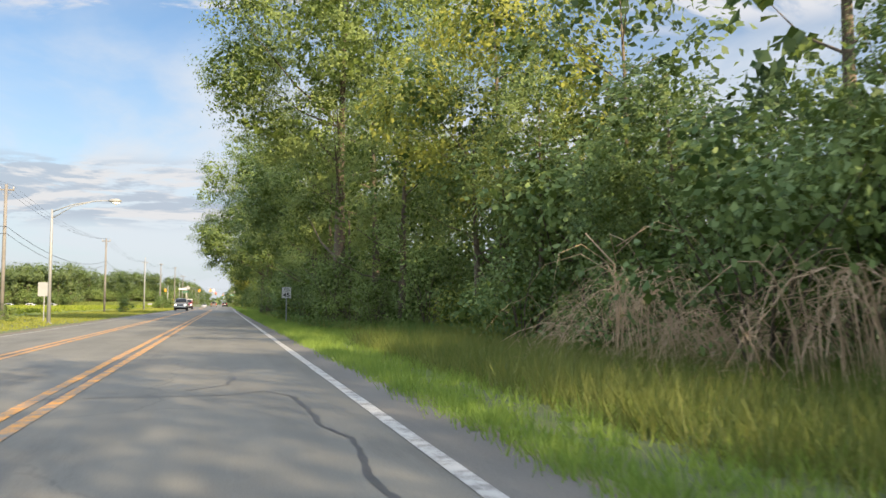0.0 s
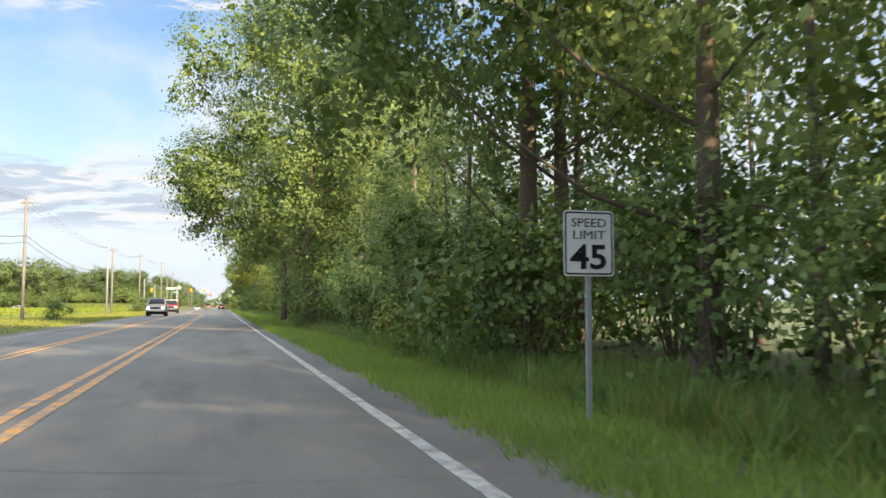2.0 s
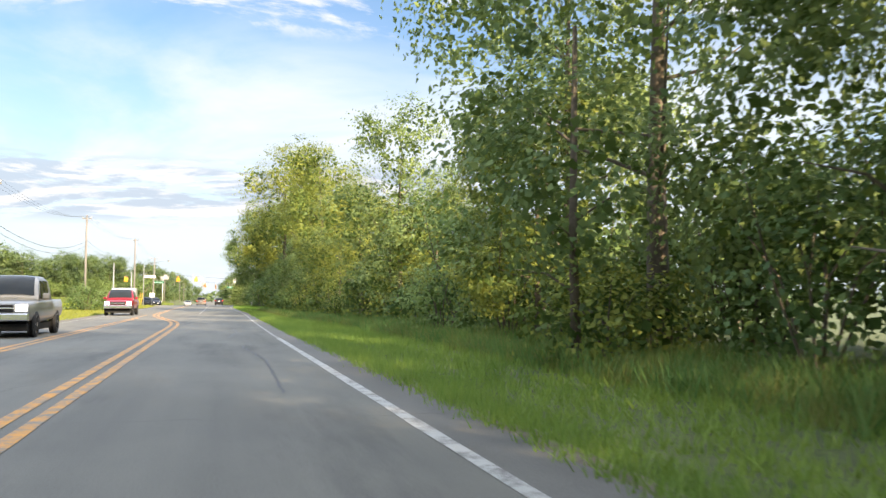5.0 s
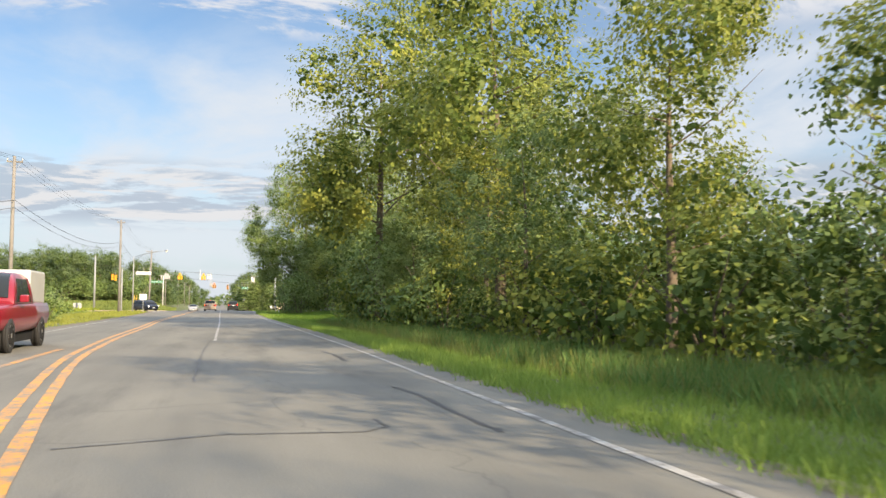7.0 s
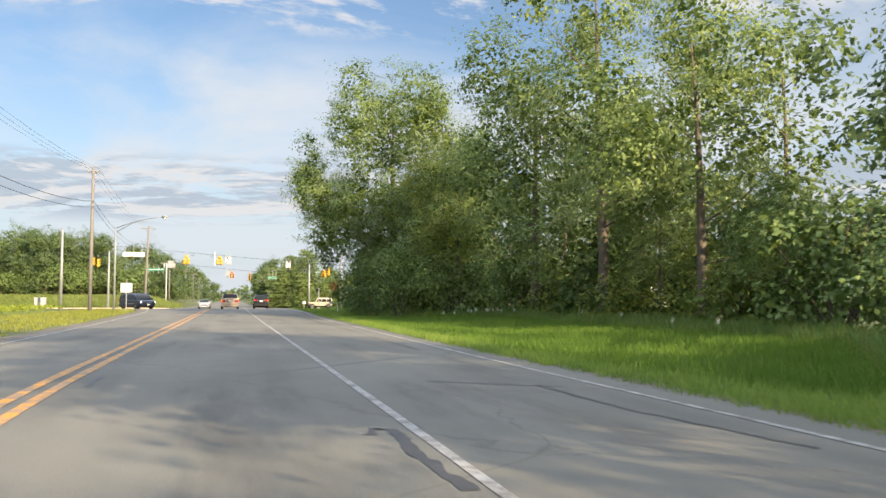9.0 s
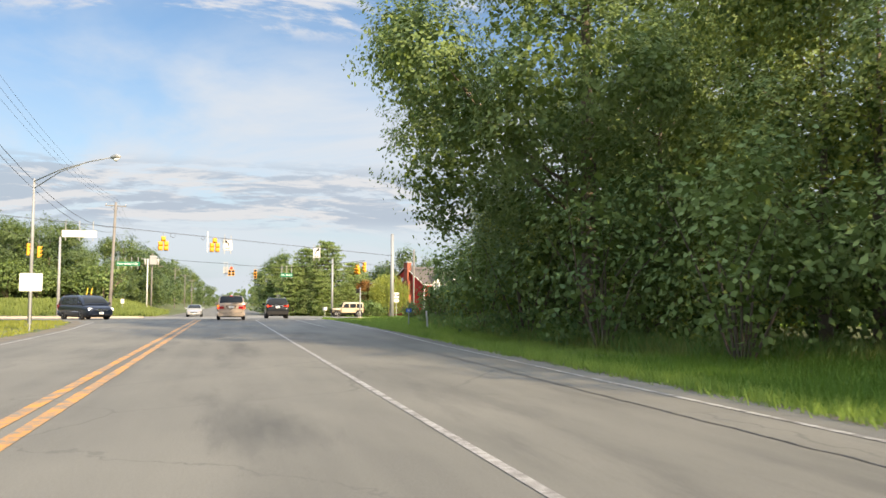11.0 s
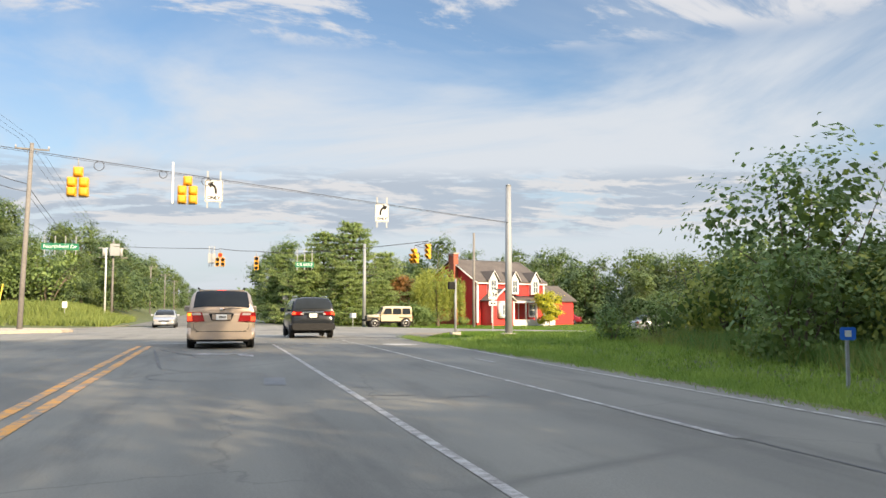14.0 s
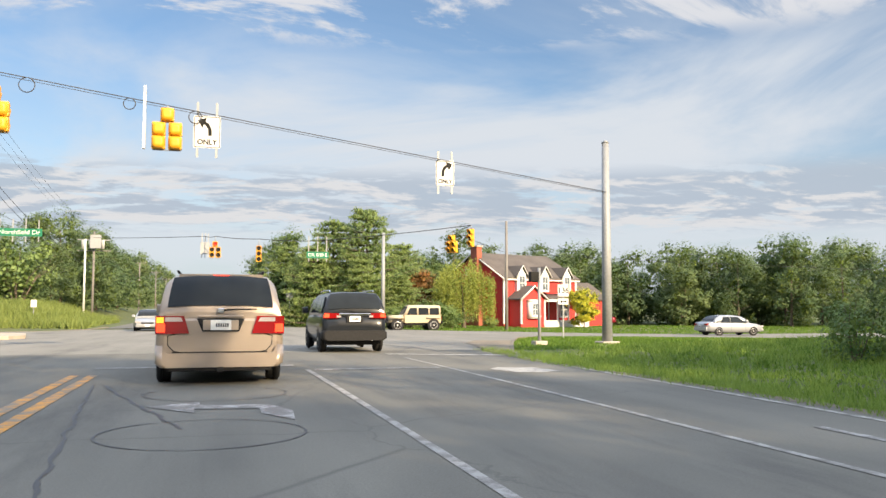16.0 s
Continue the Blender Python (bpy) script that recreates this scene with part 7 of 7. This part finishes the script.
mark("lane_arrow", [(2.3, 282.2), (2.42, 282.2), (2.42, 283.6), (2.3, 283.6)], FADED, "worn white paint on the turning lane")

bm = bmesh.new()
bm.faces.new([bm.verts.new((x, y, 0.012 + dip(x, y))) for x, y in [(3.72, 295.9), (3.86, 297.1), (4.34, 299.5), (5.7, 305.9), (6.9, 308.6), (8.3, 308.2), (6.25, 302.7), (4.75, 298.6)]])
bmesh.ops.triangulate(bm, faces=bm.faces)
tagged(part("grit_patch", bm, GRIT), "sandy brown grit washed onto the street corner", "grit", kind="structure")

# dry brush and dead vines beside the first stretch
brush = empty("brush_pile", pose(7.0, 12.8, ground_height(7.0, 12.8)))
rb = random.Random(17)
for k in range(270):
    # canes rise from the root, arch over and droop towards the road
    x, y = rb.uniform(0.2, 2.2), rb.uniform(-4.6, 5.2)
    a, bend = math.pi + rb.gauss(0, 0.9), rb.uniform(-0.9, 0.9)
    reach, top, end = rb.uniform(0.9, 2.3), rb.uniform(0.7, 1.0) * (1.5 + 0.6 * math.sin(1.3 * y)), rb.uniform(0.05, 0.55)
    p = []
    for i in range(9):
        u = i / 8
        z = top * (1 - (1 - u / 0.4) ** 2) if u < 0.4 else top * (1 - (1 - end) * ((u - 0.4) / 0.6) ** 1.7)
        d = reach * u ** 1.15
        p.append((x + d * math.cos(a + bend * u) + rb.gauss(0, 0.025), y + d * math.sin(a + bend * u) + rb.gauss(0, 0.025), z - 0.05 * (i == 0) + rb.gauss(0, 0.02)))
    g = rb.choice((0.003, 0.004, 0.005, 0.006, 0.011))
    bm = rod(p, [g * 1.3 * (1 - 0.09 * i) for i in range(9)], 4, None, False)
    for j in range(6):
        q = Vector(rb.choice(p[2:]))
        e = q + Vector((rb.uniform(-0.4, 0.25), rb.uniform(-0.4, 0.4), rb.uniform(-0.5, 0.12)))
        rod([q, q.lerp(e, 0.5) + Vector((0, 0, 0.07)), e], [g * 0.6, g * 0.45, g * 0.25], 3, bm, False)
    part("branch", bm, TWIG, brush)
tagged(brush, "tangled heap of dry brown vines and branches", "brush pile")
dead = empty("dead_tree", pose(7.2, 14.5, ground_height(7.2, 14.5)))
part("trunk", rod([(0, 0, -0.2), (0.05, 0.1, 1.0), (-0.05, 0.0, 2.0), (-0.5, 0.3, 2.6)], [0.03, 0.026, 0.02, 0.012], 7), TWIG, dead)
for k in range(7):
    a, z = math.tau * k / 7 + 0.4, 1.5 + 0.14 * k
    part("branch", rod([(0, 0, z), (0.7 * math.cos(a), 0.9 * math.sin(a), z + 0.45), (1.3 * math.cos(a + 0.2), 1.9 * math.sin(a + 0.2), z + 0.25), (1.6 * math.cos(a + 0.3), 2.6 * math.sin(a + 0.3), z - 0.3)], [0.011, 0.008, 0.005, 0.002], 5), TWIG, dead)
tagged(dead, "leafless bent tree hung with dry vines", "dead tree")
# a few bare trunks inside the shade of the wood
bare = empty("young_tree")
part("trunk", rod([(0, 0, -0.2), (0.05, 0.03, 2.5), (-0.05, 0.1, 6.5)], [0.11, 0.085, 0.05], 8), BARK, bare)
for k in range(4):
    a = 1.7 * k
    part("branch", rod([(0, 0, 1.4 + 0.7 * k), (0.6 * math.cos(a), 0.6 * math.sin(a), 1.8 + 0.7 * k), (1.3 * math.cos(a), 1.3 * math.sin(a), 1.9 + 0.7 * k)], [0.03, 0.02, 0.006], 5), BARK, bare)
bare_spots = [(rb.uniform(6.3, 8.2), y) for y in (47, 53, 61, 66, 71, 75, 78, 81, 84, 88, 93, 97, 102, 108, 116, 124)]
for k, (x, y) in enumerate(bare_spots):
    ob = bare if k == 0 else copy_thing(bare, pose(x, y, ground_height(x, y), 0, 0, 57 * k))
    tagged(ob, "slim young tree with bare limbs in the shade", "young tree", "young trees")
bare.matrix_basis = pose(*bare_spots[0], ground_height(*bare_spots[0]))
# utility cabinet and low things near the far verge
cab = empty("utility_cabinet", pose(-24.2, 301.0, ground_height(-24.2, 301.0)))
part("body", box(-0.6, 0.6, -0.3, 0.3, 0.0, 1.35, bevel=0.03), CAN_GREY, cab)
part("door", box(-0.52, 0.52, -0.325, -0.30, 0.12, 1.25, bevel=0.01), CAN_GREY, cab)
part("plinth", box(-0.7, 0.7, -0.4, 0.4, -0.1, 0.06, bevel=0.01), CONCRETE, cab)
tagged(cab, "grey metal utility cabinet on a concrete plinth", "utility cabinet")
for x, y, s in [(-12.6, 116.5, 0.7), (-13.6, 206.5, 1.0), (-11.7, 208.2, 0.78), (-14.9, 211.0, 1.15), (-12.6, 212.6, 0.9), (-15.5, 66.0, 0.45), (-13.2, 58.0, 0.4), (8.9, 281.0, 0.95), (10.6, 282.2, 1.05), (12.2, 283.5, 1.0), (14.0, 284.5, 1.1), (9.6, 291.2, 0.52), (10.8, 290.4, 0.6), (12.4, 292.2, 0.66), (14.2, 293.6, 0.7)]:
    ob = copy_thing(bushes[0], pose(x, y, ground_height(x, y), 0, 0, 40 * s * x))
    ob.scale = (s, s, s)
    tagged(ob, "green bush growing in the rough grass", "bush", "verge bushes")

# white wild flowers in the clearing
flower = empty("wildflower")
part("stem", rod([(0, 0, -0.05), (0.02, 0.0, 0.35), (0.03, 0.02, 0.62)], [0.008, 0.006, 0.004], 5), WEED, flower)
frng = np.random.default_rng(5)
fc = np.column_stack([0.03 + frng.normal(0, 0.028, 40), 0.02 + frng.normal(0, 0.028, 40), 0.62 + frng.normal(0, 0.04, 40)])
PETAL = material("white_petals", (0.50, 0.51, 0.42), 0.7, spread=0.1, bump=0)
part("blossom", quads_mesh("blossom", leaves_at(frng, fc, np.full(40, 0.012), 2, 0.02, 0, 1.0, 1.0), PETAL), PETAL, flower)
fspots = [(9.0 + rb.gauss(0, 0.5), 234.7 + rb.gauss(0, 1.3)) for k in range(9)] + [(rb.uniform(6.5, 10), rb.uniform(222, 236)) for k in range(7)] + [(8.2, 216.5), (8.6, 215.0)]
for k, (x, y) in enumerate(fspots):
    ob = flower if k == 0 else copy_thing(flower, pose(x, y, ground_height(x, y), 0, 0, 50 * k))
    tagged(ob, "wild flower with a white head in the grass", "wildflower", "wildflowers in the clearing")
flower.matrix_basis = pose(*fspots[0], ground_height(*fspots[0]))

# yellow guards on the guy wires of the corner pole
GUARD = material("yellow_guard_plastic", (0.62, 0.40, 0.03), 0.5, spread=0.1, bump=0)
for x, y in ((-18.8, 331.0), (-18.35, 331.0)):
    g = empty("guy_guard", pose(x, y, ground_height(x, y), 0, 4, 0))
    part("tube", rod([(0, 0, -0.1), (0.12, 0, 1.5), (0.25, 0, 3.3)], 0.05, 8), GUARD, g)
    tagged(g, "yellow plastic guard tube leaning in the grass", "guy guard", "guy guards")
